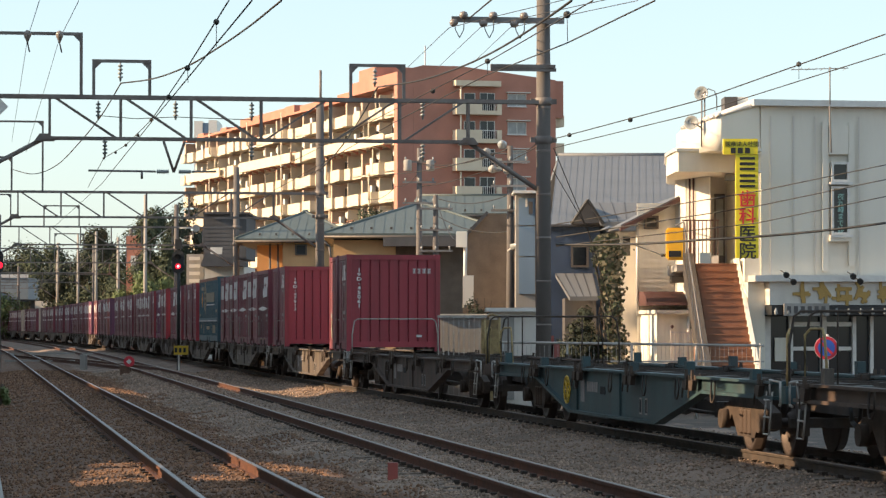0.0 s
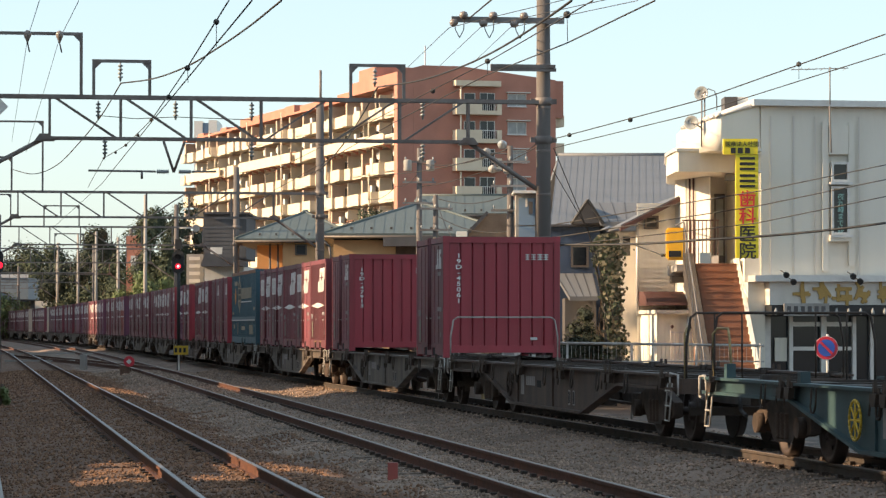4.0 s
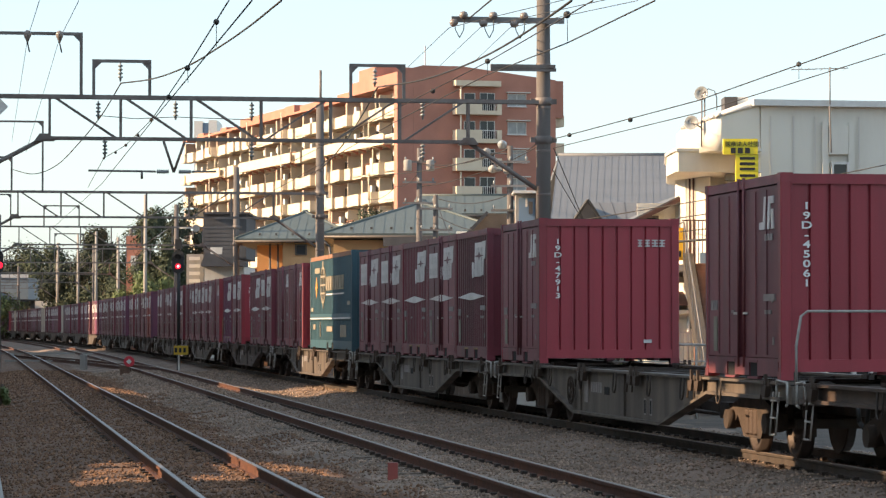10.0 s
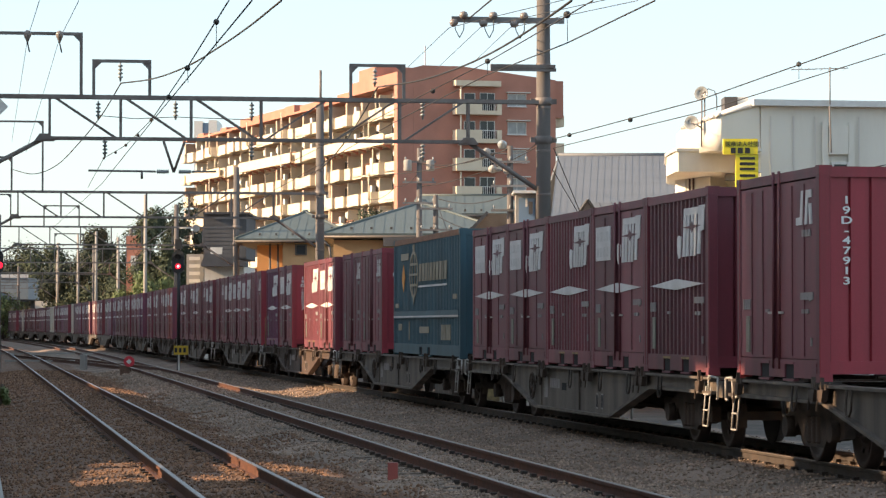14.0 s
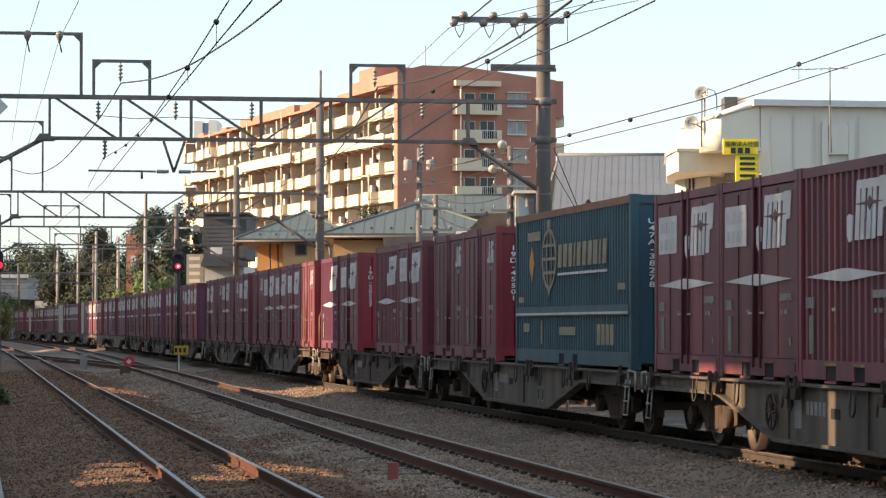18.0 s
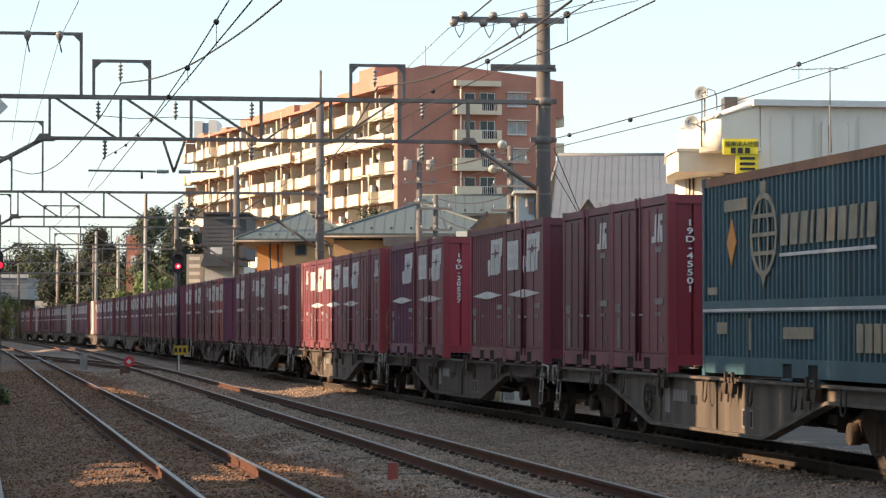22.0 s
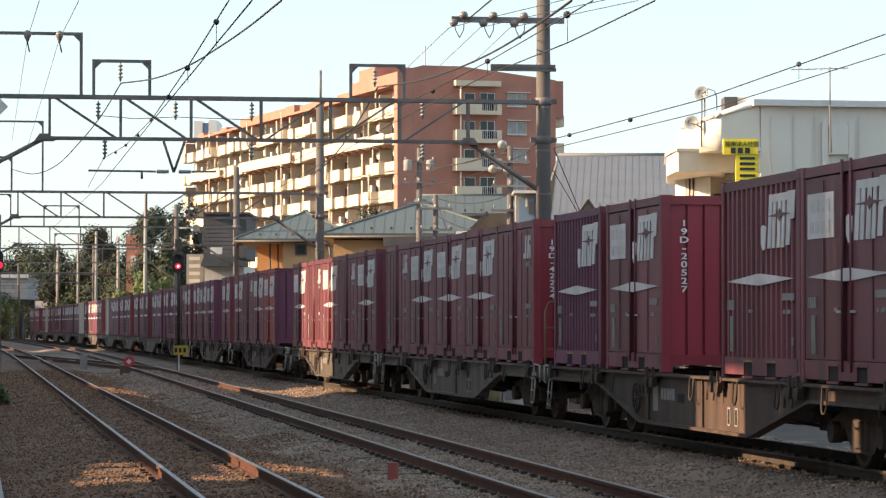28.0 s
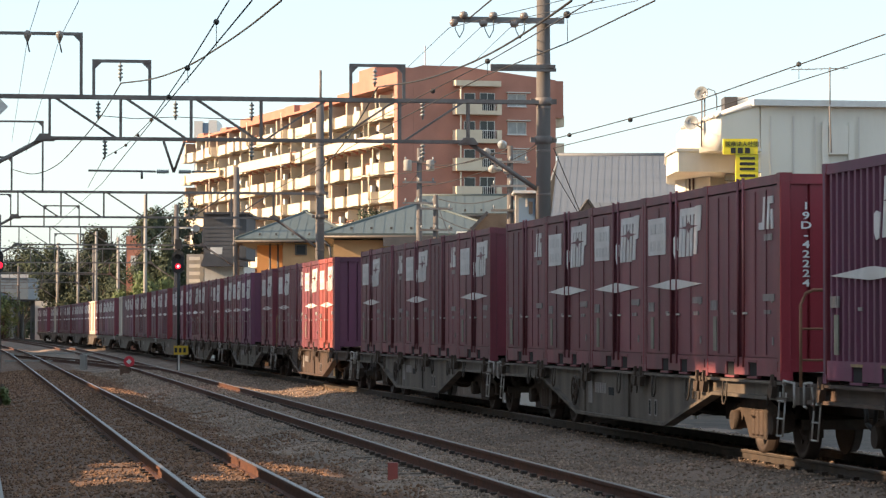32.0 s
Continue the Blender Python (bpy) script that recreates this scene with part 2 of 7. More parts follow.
# ---- mesh helpers ----
def box(bm, x0, x1, y0, y1, z0, z1, m=None):
    """A box between the given limits, turned by m where given."""
    vs = [bm.verts.new((x, y, z)) for x in (x0, x1) for y in (y0, y1) for z in (z0, z1)]
    if m is not None:
        for v in vs:
            v.co = m @ v.co
    for f in ((0, 1, 3, 2), (4, 6, 7, 5), (0, 4, 5, 1), (2, 3, 7, 6), (0, 2, 6, 4), (1, 5, 7, 3)):
        bm.faces.new([vs[i] for i in f])
    return vs


def prism(bm, outline, lo, hi, axis="y", m=None):
    """An outline of (a, b) pushed from lo to hi along an axis."""
    def put(a, b, c):
        p = {"x": (c, a, b), "y": (a, c, b), "z": (a, b, c)}[axis]
        return m @ Vector(p) if m is not None else p
    v0 = [bm.verts.new(put(a, b, lo)) for a, b in outline]
    v1 = [bm.verts.new(put(a, b, hi)) for a, b in outline]
    n = len(outline)
    bm.faces.new(v0)
    bm.faces.new(v1[::-1])
    for i in range(n):
        bm.faces.new((v0[i], v1[i], v1[(i + 1) % n], v0[(i + 1) % n]))


def tube(bm, p, q, r0, r1=None, sides=8, caps=True):
    """A round bar from p to q."""
    p, q = Vector(p), Vector(q)
    r1 = r0 if r1 is None else r1
    d = (q - p).normalized()
    a = d.orthogonal().normalized()
    b = d.cross(a)
    rings = []
    for c, r in ((p, r0), (q, r1)):
        rings.append([bm.verts.new(c + (a * math.cos(2 * math.pi * i / sides) + b * math.sin(2 * math.pi * i / sides)) * r) for i in range(sides)])
    for i in range(sides):
        j = (i + 1) % sides
        f = bm.faces.new((rings[0][i], rings[0][j], rings[1][j], rings[1][i]))
        f.smooth = sides > 5
    if caps:
        bm.faces.new(rings[0][::-1])
        bm.faces.new(rings[1])


def polytube(bm, pts, r, sides=6):
    for p, q in zip(pts, pts[1:]):
        tube(bm, p, q, r, sides=sides)


def pipe(bm, pts, r, sides=6):
    """One unbroken round bar through the points."""
    pts = [Vector(p) for p in pts]
    rings = []
    for i, p in enumerate(pts):
        d = (pts[min(i + 1, len(pts) - 1)] - pts[max(i - 1, 0)]).normalized()
        a = (Vector((0, 0, 1)) - d * d.z)
        a = a.normalized() if a.length > 0.05 else Vector((1, 0, 0))
        c = d.cross(a)
        rings.append([bm.verts.new(p + (a * math.cos(2 * math.pi * k / sides) + c * math.sin(2 * math.pi * k / sides)) * r) for k in range(sides)])
    for A, B in zip(rings, rings[1:]):
        for k in range(sides):
            j = (k + 1) % sides
            bm.faces.new((A[k], A[j], B[j], B[k])).smooth = True
    bm.faces.new(rings[0][::-1])
    bm.faces.new(rings[-1])


def lathe(bm, profile, m=None, sides=12):
    """A turned shape: (radius, height) up the z axis, placed by m."""
    rings = []
    for r, z in profile:
        ring = []
        for i in range(sides):
            a = 2 * math.pi * i / sides
            p = Vector((r * math.cos(a), r * math.sin(a), z))
            ring.append(bm.verts.new(m @ p if m is not None else p))
        rings.append(ring)
    for A, B in zip(rings, rings[1:]):
        for i in range(sides):
            j = (i + 1) % sides
            bm.faces.new((A[i], A[j], B[j], B[i])).smooth = True
    bm.faces.new(rings[0][::-1])
    bm.faces.new(rings[-1])


def mesh_of(name, bm, material):
    bmesh.ops.recalc_face_normals(bm, faces=bm.faces)
    me = bpy.data.meshes.new(name)
    bm.to_mesh(me)
    bm.free()
    me.materials.append(M[material])
    return me


def thing(name, label, category, group="", kind="", at=None):
    ob = new(name)
    ob.empty_display_size = 0.3
    if at is not None:
        ob.matrix_basis = at
    return tagged(ob, label, category, group, kind)


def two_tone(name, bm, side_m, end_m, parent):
    """A part with end_m on faces along the train, shade-painted side_m elsewhere."""
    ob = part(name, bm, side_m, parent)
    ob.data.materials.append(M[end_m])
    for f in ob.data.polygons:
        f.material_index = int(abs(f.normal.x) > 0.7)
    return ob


def part(name, bm, material, parent, label="", at=None, category=""):
    """Links a bmesh, or a mesh made before, as one mesh object under a thing or a part."""
    me = bm if isinstance(bm, bpy.types.Mesh) else mesh_of(name, bm, material)
    ob = new(name, me)
    ob.parent = parent
    if at is not None:
        ob.matrix_basis = at
    return tagged(ob, label, category)


def solo(name, bm, material, label, category, kind="", group="", at=None):
    """A top-level thing of one mesh."""
    ob = new(name, mesh_of(name, bm, material))
    if at is not None:
        ob.matrix_basis = at
    return tagged(ob, label, category, group, kind)


def bx(*limits):
    bm = bmesh.new()
    box(bm, *limits)
    return bm


def letters(body, size, depth=0.006, vertical=False, gap=1.0, bold=0.0):
    """A mesh of lettering with its lower left corner at 0, reading along +x in the xz plane, facing -y."""
    c = bpy.data.curves.new("lettering", "FONT")
    c.body = "\n".join(body) if vertical else body
    c.size, c.extrude, c.offset = size, depth, bold
    c.space_line = gap
    if vertical:
        c.align_x = "CENTER"
    ob = new("lettering", c)
    me = bpy.data.meshes.new_from_object(ob.evaluated_get(bpy.context.evaluated_depsgraph_get()))
    bpy.data.objects.remove(ob)
    bpy.data.curves.remove(c)
    me.transform(Matrix.Rotation(radians(90), 4, "X"))
    return me


# ---- the lines: each track is a curve over the distance ahead ----
def near_edge(y):
    return 9.75274 - 0.15858 * y - 0.00009 * max(y - 144.72, 0.0) ** 2


GRID_Y = [-25 + 0.5 * i for i in range(900)]
GRID_P = []
for gy in GRID_Y:
    slope = -0.15858 - 0.00018 * max(gy - 144.72, 0.0)
    n = Vector((1.0, -slope)).normalized()
    GRID_P.append(Vector((near_edge(gy), gy)) + n * 1.225)
GRID_S = [0.0]
for p, q in zip(GRID_Y, GRID_Y[1:]):
    GRID_S.append(GRID_S[-1] + math.hypot(0.5, near_edge(q) - near_edge(p)))
GRID_X = [p.x for p in GRID_P]
GRID_V = [p.y for p in GRID_P]
S_ZERO = float(np.interp(15.0, GRID_Y, GRID_S))


def main_line(s, off=0.0):
    """The point on the train's track at s metres along it, off metres to its right, and the heading towards the camera."""
    g = s + S_ZERO
    x = float(np.interp(g, GRID_S, GRID_X))
    y = float(np.interp(g, GRID_S, GRID_V))
    x2 = float(np.interp(g + 0.5, GRID_S, GRID_X))
    y2 = float(np.interp(g + 0.5, GRID_S, GRID_V))
    d = Vector((x2 - x, y2 - y)).normalized()
    n = Vector((d.y, -d.x))
    return Vector((x, y)) + n * off, math.atan2(-d.y, -d.x)


def moved(t):
    """How far the train has rolled by t seconds."""
    u = t / 16 - 1
    return sum(c * (u ** k - (-1) ** k) for k, c in ((1, 62.23708), (2, -15.11739), (3, -3.40083), (4, 12.19072), (5, 3.06983), (6, -2.14288)))


FIRST, PITCH_W, SLOT = 62.386, 20.4, 3.745


def wagon_pose(i, t):
    s = FIRST + PITCH_W * (i - 1) + 10.2 - moved(t) - (0.8 if i < 0 else 0.0)
    a, _ = main_line(s - 7.1)
    b, _ = main_line(s + 7.1)
    c = (a + b) / 2
    d = a - b
    return Matrix.Translation((c.x, c.y, 0)) @ Matrix.Rotation(math.atan2(d.y, d.x), 4, "Z")


# ---- ground and tracks ----
LINES = ((2.79, 0.1575), (5.91, 0.149), (10.99, 0.1586))      # centre lines of the two empty tracks and of the train's


def centre(k, y):
    a, b = LINES[k]
    if k == 2:
        return float(np.interp(y, GRID_V, GRID_X))
    x = a - b * y
    if k == 1:
        x -= 0.000028 * max(y - 76, 0) ** 2 if y < 150 else 0.000028 * 74 ** 2 + 0.0041 * (y - 150)
    return x - 0.00009 * max(y - 150.0, 0.0) ** 2


def bed_height(x, y):
    """The ballast: flat under each track, a shallow trough between them, a shoulder at both sides."""
    best = min(abs(x - centre(k, y)) for k in range(3))
    z = -0.152 - 0.12 * min(max(best - 1.15, 0) / 0.8, 1.0)
    left = centre(0, y) - 2.6 - x
    right = x - centre(2, y) - 2.3
    z -= 0.35 * min(max(left, 0) / 1.5, 1) * 0.2 + 0.35 * min(max(right, 0) / 1.2, 1)
    return z + 0.035 * noise.noise(Vector((x * 0.9, y * 0.5, 0))) + 0.02 * noise.noise(Vector((x * 4, y * 3, 3)))


def ground():
    bm = bmesh.new()
    vs = [bm.verts.new(p) for p in ((-2500, -300, -0.62), (2500, -300, -0.62), (2500, 4500, -0.62), (-2500, 4500, -0.62))]
    bm.faces.new(vs)
    solo("ground", bm, "dirt", "brown earth and town ground reaching the horizon", "ground", kind="structure")
    ys = [-12.0]
    while ys[-1] < 400:
        ys.append(ys[-1] + (0.9 if ys[-1] < 20 else 0.28 if ys[-1] < 60 else 0.28 + (ys[-1] - 60) * 0.012))
    verts, faces = [], []
    cols = [-4.6 + 0.22 * i for i in range(84)]
    for y in ys:
        c0 = centre(0, y)
        for w in cols:
            x = c0 + w
            verts.append((x, y, bed_height(x, y)))
    n = len(cols)
    for r in range(len(ys) - 1):
        for c in range(n - 1):
            a = r * n + c
            faces.append((a, a + 1, a + n + 1, a + n))
    me = bpy.data.meshes.new("ballast_bed")
    me.from_pydata(verts, [], faces)
    me.materials.append(M["ballast"])
    me.materials.append(M["ballast_brown"])
    for f in me.polygons:
        y = verts[f.vertices[0]][1]
        w = verts[f.vertices[0]][0] - centre(0, y)
        f.material_index = int(w < 1.7 + 0.9 * noise.noise(Vector((y * 0.6, w, 7))))
    tagged(new("ballast_bed", me), "grey-brown crushed stone ballast, partly rusty, under three tracks", "ballast", kind="structure")
    rng = random.Random(5)
    verts, faces = [], []
    shapes = []
    for i in range(12):
        shapes.append([Vector((dx, dy, dz)) * rng.uniform(0.7, 1.25) for dx, dy, dz in ((1, 0, 0), (-0.9, 0.3, 0), (0.1, 1, 0.1), (0, -1, 0), (0.2, 0.1, 0.85), (0, 0, -0.8))])
    octa = ((0, 2, 4), (2, 1, 4), (1, 3, 4), (3, 0, 4), (2, 0, 5), (1, 2, 5), (3, 1, 5), (0, 3, 5))
    for i in range(118000):
        y = 26 + 94 * rng.random() ** 1.8
        x = centre(0, y) + rng.uniform(-4.3, 13.2)
        if x < -0.156 * y or x > 0.156 * y:
            continue
        r = rng.uniform(0.012, 0.028) * (1 + max(y - 55, 0) * 0.012)
        z = bed_height(x, y) + r * 0.35
        a = rng.uniform(0, 6.28)
        ca, sa = math.cos(a) * r, math.sin(a) * r
        base = len(verts)
        for p in shapes[i % 12]:
            verts.append((x + p.x * ca - p.y * sa, y + p.x * sa + p.y * ca, z + p.z * r))
        faces += [(base + f[0], base + f[1], base + f[2]) for f in octa]
    me = bpy.data.meshes.new("ballast_stones")
    me.from_pydata(verts, [], faces)
    me.materials.append(M["stone"])
    me.materials.append(M["stone_brown"])
    for f in me.polygons:
        p = verts[f.index // 8 * 6]
        f.material_index = int(p[0] - centre(0, p[1]) < 1.9 + 1.2 * noise.noise(Vector((p[1] * 0.6, p[0], 7))))
    tagged(new("ballast_stones", me), "loose grey and brown ballast stones over the track bed", "stones", kind="stuff")


def rail_run(pts, parent, head="dullhead", web="railside"):
    """One rail through plan points: foot, web and head, with a bright running surface."""
    for nm, prof, m in (("rail_web", ((-0.06, -0.153), (0.06, -0.153), (0.06, -0.135), (0.011, -0.12), (0.011, -0.045), (0.033, -0.036), (0.033, -0.006), (-0.033, -0.006), (-0.033, -0.036), (-0.011, -0.045), (-0.011, -0.12), (-0.06, -0.135)), web),
                        ("rail_head", ((-0.029, -0.0062), (0.029, -0.0062), (0.026, 0.0), (-0.026, 0.0)), head)):
        bm = bmesh.new()
        rings = []
        for i, p in enumerate(pts):
            a, b = pts[max(i - 1, 0)], pts[min(i + 1, len(pts) - 1)]
            d = (Vector(b) - Vector(a)).normalized()
            nrm = Vector((d.y, -d.x))
            rings.append([bm.verts.new((p[0] + nrm.x * u, p[1] + nrm.y * u, w)) for u, w in prof])
        for A, B in zip(rings, rings[1:]):
            for i in range(len(prof)):
                j = (i + 1) % len(prof)
                bm.faces.new((A[i], A[j], B[j], B[i]))
        part(nm, bm, m, parent)


def tracks():
    names = ("rusty-sided empty track with bright rail heads on concrete sleepers", "second empty track with dull rails on ballast", "main track under the freight train")
    sl = bmesh.new()
    prism(sl, ((-1.0, -0.20), (1.0, -0.20), (1.0, -0.15), (0.72, -0.148), (0.4, -0.17), (-0.4, -0.17), (-0.72, -0.148), (-1.0, -0.15)), -0.11, 0.11)
    sleeper = mesh_of("sleeper", sl, "sleeper")
    cl = bmesh.new()
    for sx in (-0.566, 0.566):
        for dx in (-0.1, 0.1):
            box(cl, sx + dx - 0.035, sx + dx + 0.035, -0.05, 0.05, -0.15, -0.105)
    clip = mesh_of("rail_clip", cl, "under")
    for k in range(3):
        t = thing("track", names[k], "track", kind="structure")
        t.name = "track_%d" % (k + 1)
        ys = [-12 + 3.0 * i for i in range(138)]
        for side in (-0.566, 0.566):
            pts = []
            for y in ys:
                c = Vector((centre(k, y), y))
                d = (Vector((centre(k, y + 1), y + 1)) - c).normalized()
                nrm = Vector((d.y, -d.x))
                p = c + nrm * side
                pts.append((p.x, p.y))
            # main track webs take dark iron to stand for shade under the train
            rail_run(pts, t, "dullhead" if k else "railtop", "under" if k == 2 else "railside")
        y, i = 24.0, 0
        while y < 150 and i < 170:
            c = Vector((centre(k, y), y))
            d = Vector((centre(k, y + 1), y + 1)) - c
            m = pose(c.x, c.y, 0 if k else -0.03, 0, 0, math.degrees(math.atan2(d.y, d.x)) - 90)
            s = part("sleeper", sleeper, "", t, at=m)
            if y < 75:
                part("rail_clip", clip, "", s)
            y += 0.64
            i += 1
    bm = bmesh.new()
    prism(bm, ((-3.4, -0.45), (-2.44, -0.45), (-2.44, -0.12), (-2.47, -0.09), (-3.4, -0.09)), 12, 62, m=Matrix.Translation((2.79, 0, 0)) @ Matrix.Rotation(math.atan(0.1575), 4, "Z"))
    solo("cable_trough", bm, "concrete", "grey concrete cable trough lid beside the empty track", "cable trough", kind="structure")
    # crossover between the two empty tracks, with its point rods
    t = thing("crossover_track", "crossover rails between the two empty tracks", "track", kind="structure")
    for side in (-0.566, 0.566):
        pts = []
        for i in range(26):
            u = i / 25
            y = 112 + 68 * u
            e = u * u * (3 - 2 * u)
            pts.append((centre(1, y) * (1 - e) + centre(0, y) * e + side, y))
        rail_run(pts, t)
    for y, w in ((190, 5.2), (150, 3.6)):
        r = solo("point_rod", bx(centre(0, y) - 1.2, centre(0, y) + w, y - 0.12, y + 0.12, -0.17, -0.06), "concrete", "pale point rodding crossing the tracks", "point rod", kind="structure")


# ---- overhead line ----
def rod(p, q, r):
    bm = bmesh.new()
    tube(bm, p, q, r, sides=8)
    return bm



ALONG = Matrix.Rotation(math.atan(0.1575), 4, "Z")


def insulator(bm, m, discs=4, r=0.062):
    prof = [(0.02, 0)]
    for i in range(discs):
        z = -0.05 - i * 0.09
        prof += [(0.02, z), (r, z - 0.02), (r * 0.9, z - 0.05), (0.03, z - 0.055)]
    prof += [(0.02, -0.1 - discs * 0.09)]
    lathe(bm, prof, m, sides=10)


def gantry(x, y, pole_h, frames, near=True, width=14.27, base=-0.4):
    """A portal of two concrete poles and a lattice beam across the tracks. Origin at the right pole."""
    g = thing("overhead_line_gantry", "concrete poles with a rusty lattice steel beam across the tracks", "gantry", "overhead line gantries", at=pose(x, y, base) @ ALONG)
    for px in (0.0, -width):
        bm = bmesh.new()
        tube(bm, (px, 0, 0), (px, 0, pole_h + 0.4), 0.195, 0.155, sides=16)
        pl = part("pole", bm, "pole", g)
        for z in (6.55, 7.48):
            bm = bmesh.new()
            lathe(bm, ((0.19, z - 0.09), (0.212, z - 0.08), (0.212, z + 0.08), (0.19, z + 0.09)), Matrix.Translation((px, 0, 0)), 16)
            box(bm, px - 0.32, px + 0.32, -0.05, 0.05, z - 0.06, z + 0.06)
            part("clamp_band", bm, "dark_steel", pl)
        if near:
            for z in range(9):
                bm = bmesh.new()
                lathe(bm, ((0.18, 1.0 + z * 1.05), (0.2 - z * 0.003, 1.01 + z * 1.05), (0.2 - z * 0.003, 1.05 + z * 1.05), (0.18, 1.06 + z * 1.05)), Matrix.Translation((px, 0, 0)), 14)
                part("pole_band", bm, "dark_steel", pl)
    for name, z, x0, x1, hh in (("upper_chord", 7.46, -width, 0.2, 0.045), ("lower_chord", 6.48, -width + 2.2, -1.85, 0.036)):
        bm = bmesh.new()
        for dy in (-0.12, 0.12):
            box(bm, x0, x1, dy - 0.035, dy + 0.035, z - hh, z + hh)
        part(name, bm, "dark_steel", g)
    n = 6
    xs = [-width + 2.42 + (width - 4.27) * i / n for i in range(n + 1)]
    for i, px in enumerate(xs):
        bm = bmesh.new()
        for dy in (-0.11, 0.11):
            box(bm, px - 0.028, px + 0.028, dy - 0.02, dy + 0.02, 6.48, 7.46)
        part("upright", bm, "dark_steel", g)
        if i < n:
            bm = bmesh.new()
            p, q = ((px + 0.12, 7.44), (xs[i + 1] - 0.12, 6.5)) if i < n / 2 else ((px + 0.12, 6.5), (xs[i + 1] - 0.12, 7.44))
            for dy in (-0.11, 0.11):
                tube(bm, (p[0], dy, p[1]), (q[0], dy, q[1]), 0.03, sides=4)
            part("diagonal", bm, "dark_steel", g)
    for a, b in (((-width, 5.25), (-width + 2.3, 6.48)), ((0, 5.25), (-1.85, 6.48))):
        bm = bmesh.new()
        tube(bm, (a[0], 0, a[1]), (b[0], 0, b[1]), 0.055, sides=6)
        prism(bm, ((b[0] - 0.24, b[1] - 0.07), (b[0] + 0.24, b[1] - 0.07), (b[0] + 0.12, b[1] + 0.1), (b[0] - 0.12, b[1] + 0.1)), -0.14, 0.14)
        part("knee_brace", bm, "dark_steel", g)
    for x0, x1, top in frames:
        bm = bmesh.new()
        for px in (x0, x1):
            if px > -width - 0.5:
                box(bm, px - 0.036, px + 0.036, -0.036, 0.036, 7.46, top + 0.036)
        box(bm, x0 - 0.036, x1 + 0.036, -0.04, 0.04, top - 0.036, top + 0.036)
        for px, s in ((x0, 1), (x1, -1)):
            prism(bm, ((px, top), (px + s * 0.22, top), (px, top - 0.22)), -0.02, 0.02)
        part("wire_frame", bm, "dark_steel", g)
    return g


def wire(name, pts, r=0.011, sag=0.0, label="thin dark overhead wire along the tracks", n=14, balls=(), material="wire", smooth=False):
    """A hanging wire through the given points, with ball-shaped spacers where given (span, fraction)."""
    t = thing(name, label, "wire", "overhead wires")
    bm = bmesh.new()
    line = []
    pts = [Vector(p) for p in pts]
    for k, (p, q) in enumerate(zip(pts, pts[1:])):
        before = pts[k - 1] if k and smooth else p * 2 - q
        after = pts[k + 2] if k + 2 < len(pts) and smooth else q * 2 - p
        for i in range(1 if k else 0, n + 1):
            u = i / n
            c = (p * 2 + (q - before) * u + (before * 2 - p * 5 + q * 4 - after) * u * u + (p * 3 - before - q * 3 + after) * u ** 3) / 2
            c.z -= 4 * sag * u * (1 - u)
            line.append(c)
    pipe(bm, line, r, 5)
    part("strand", bm, material, t)
    for c, rad in balls:
        bm2 = bmesh.new()
        bmesh.ops.create_icosphere(bm2, subdivisions=2, radius=rad, matrix=Matrix.Translation(c) @ Matrix.Diagonal((1, 1.3, 1, 1)))
        part("spacer_ball", bm2, "black", t)
    return t


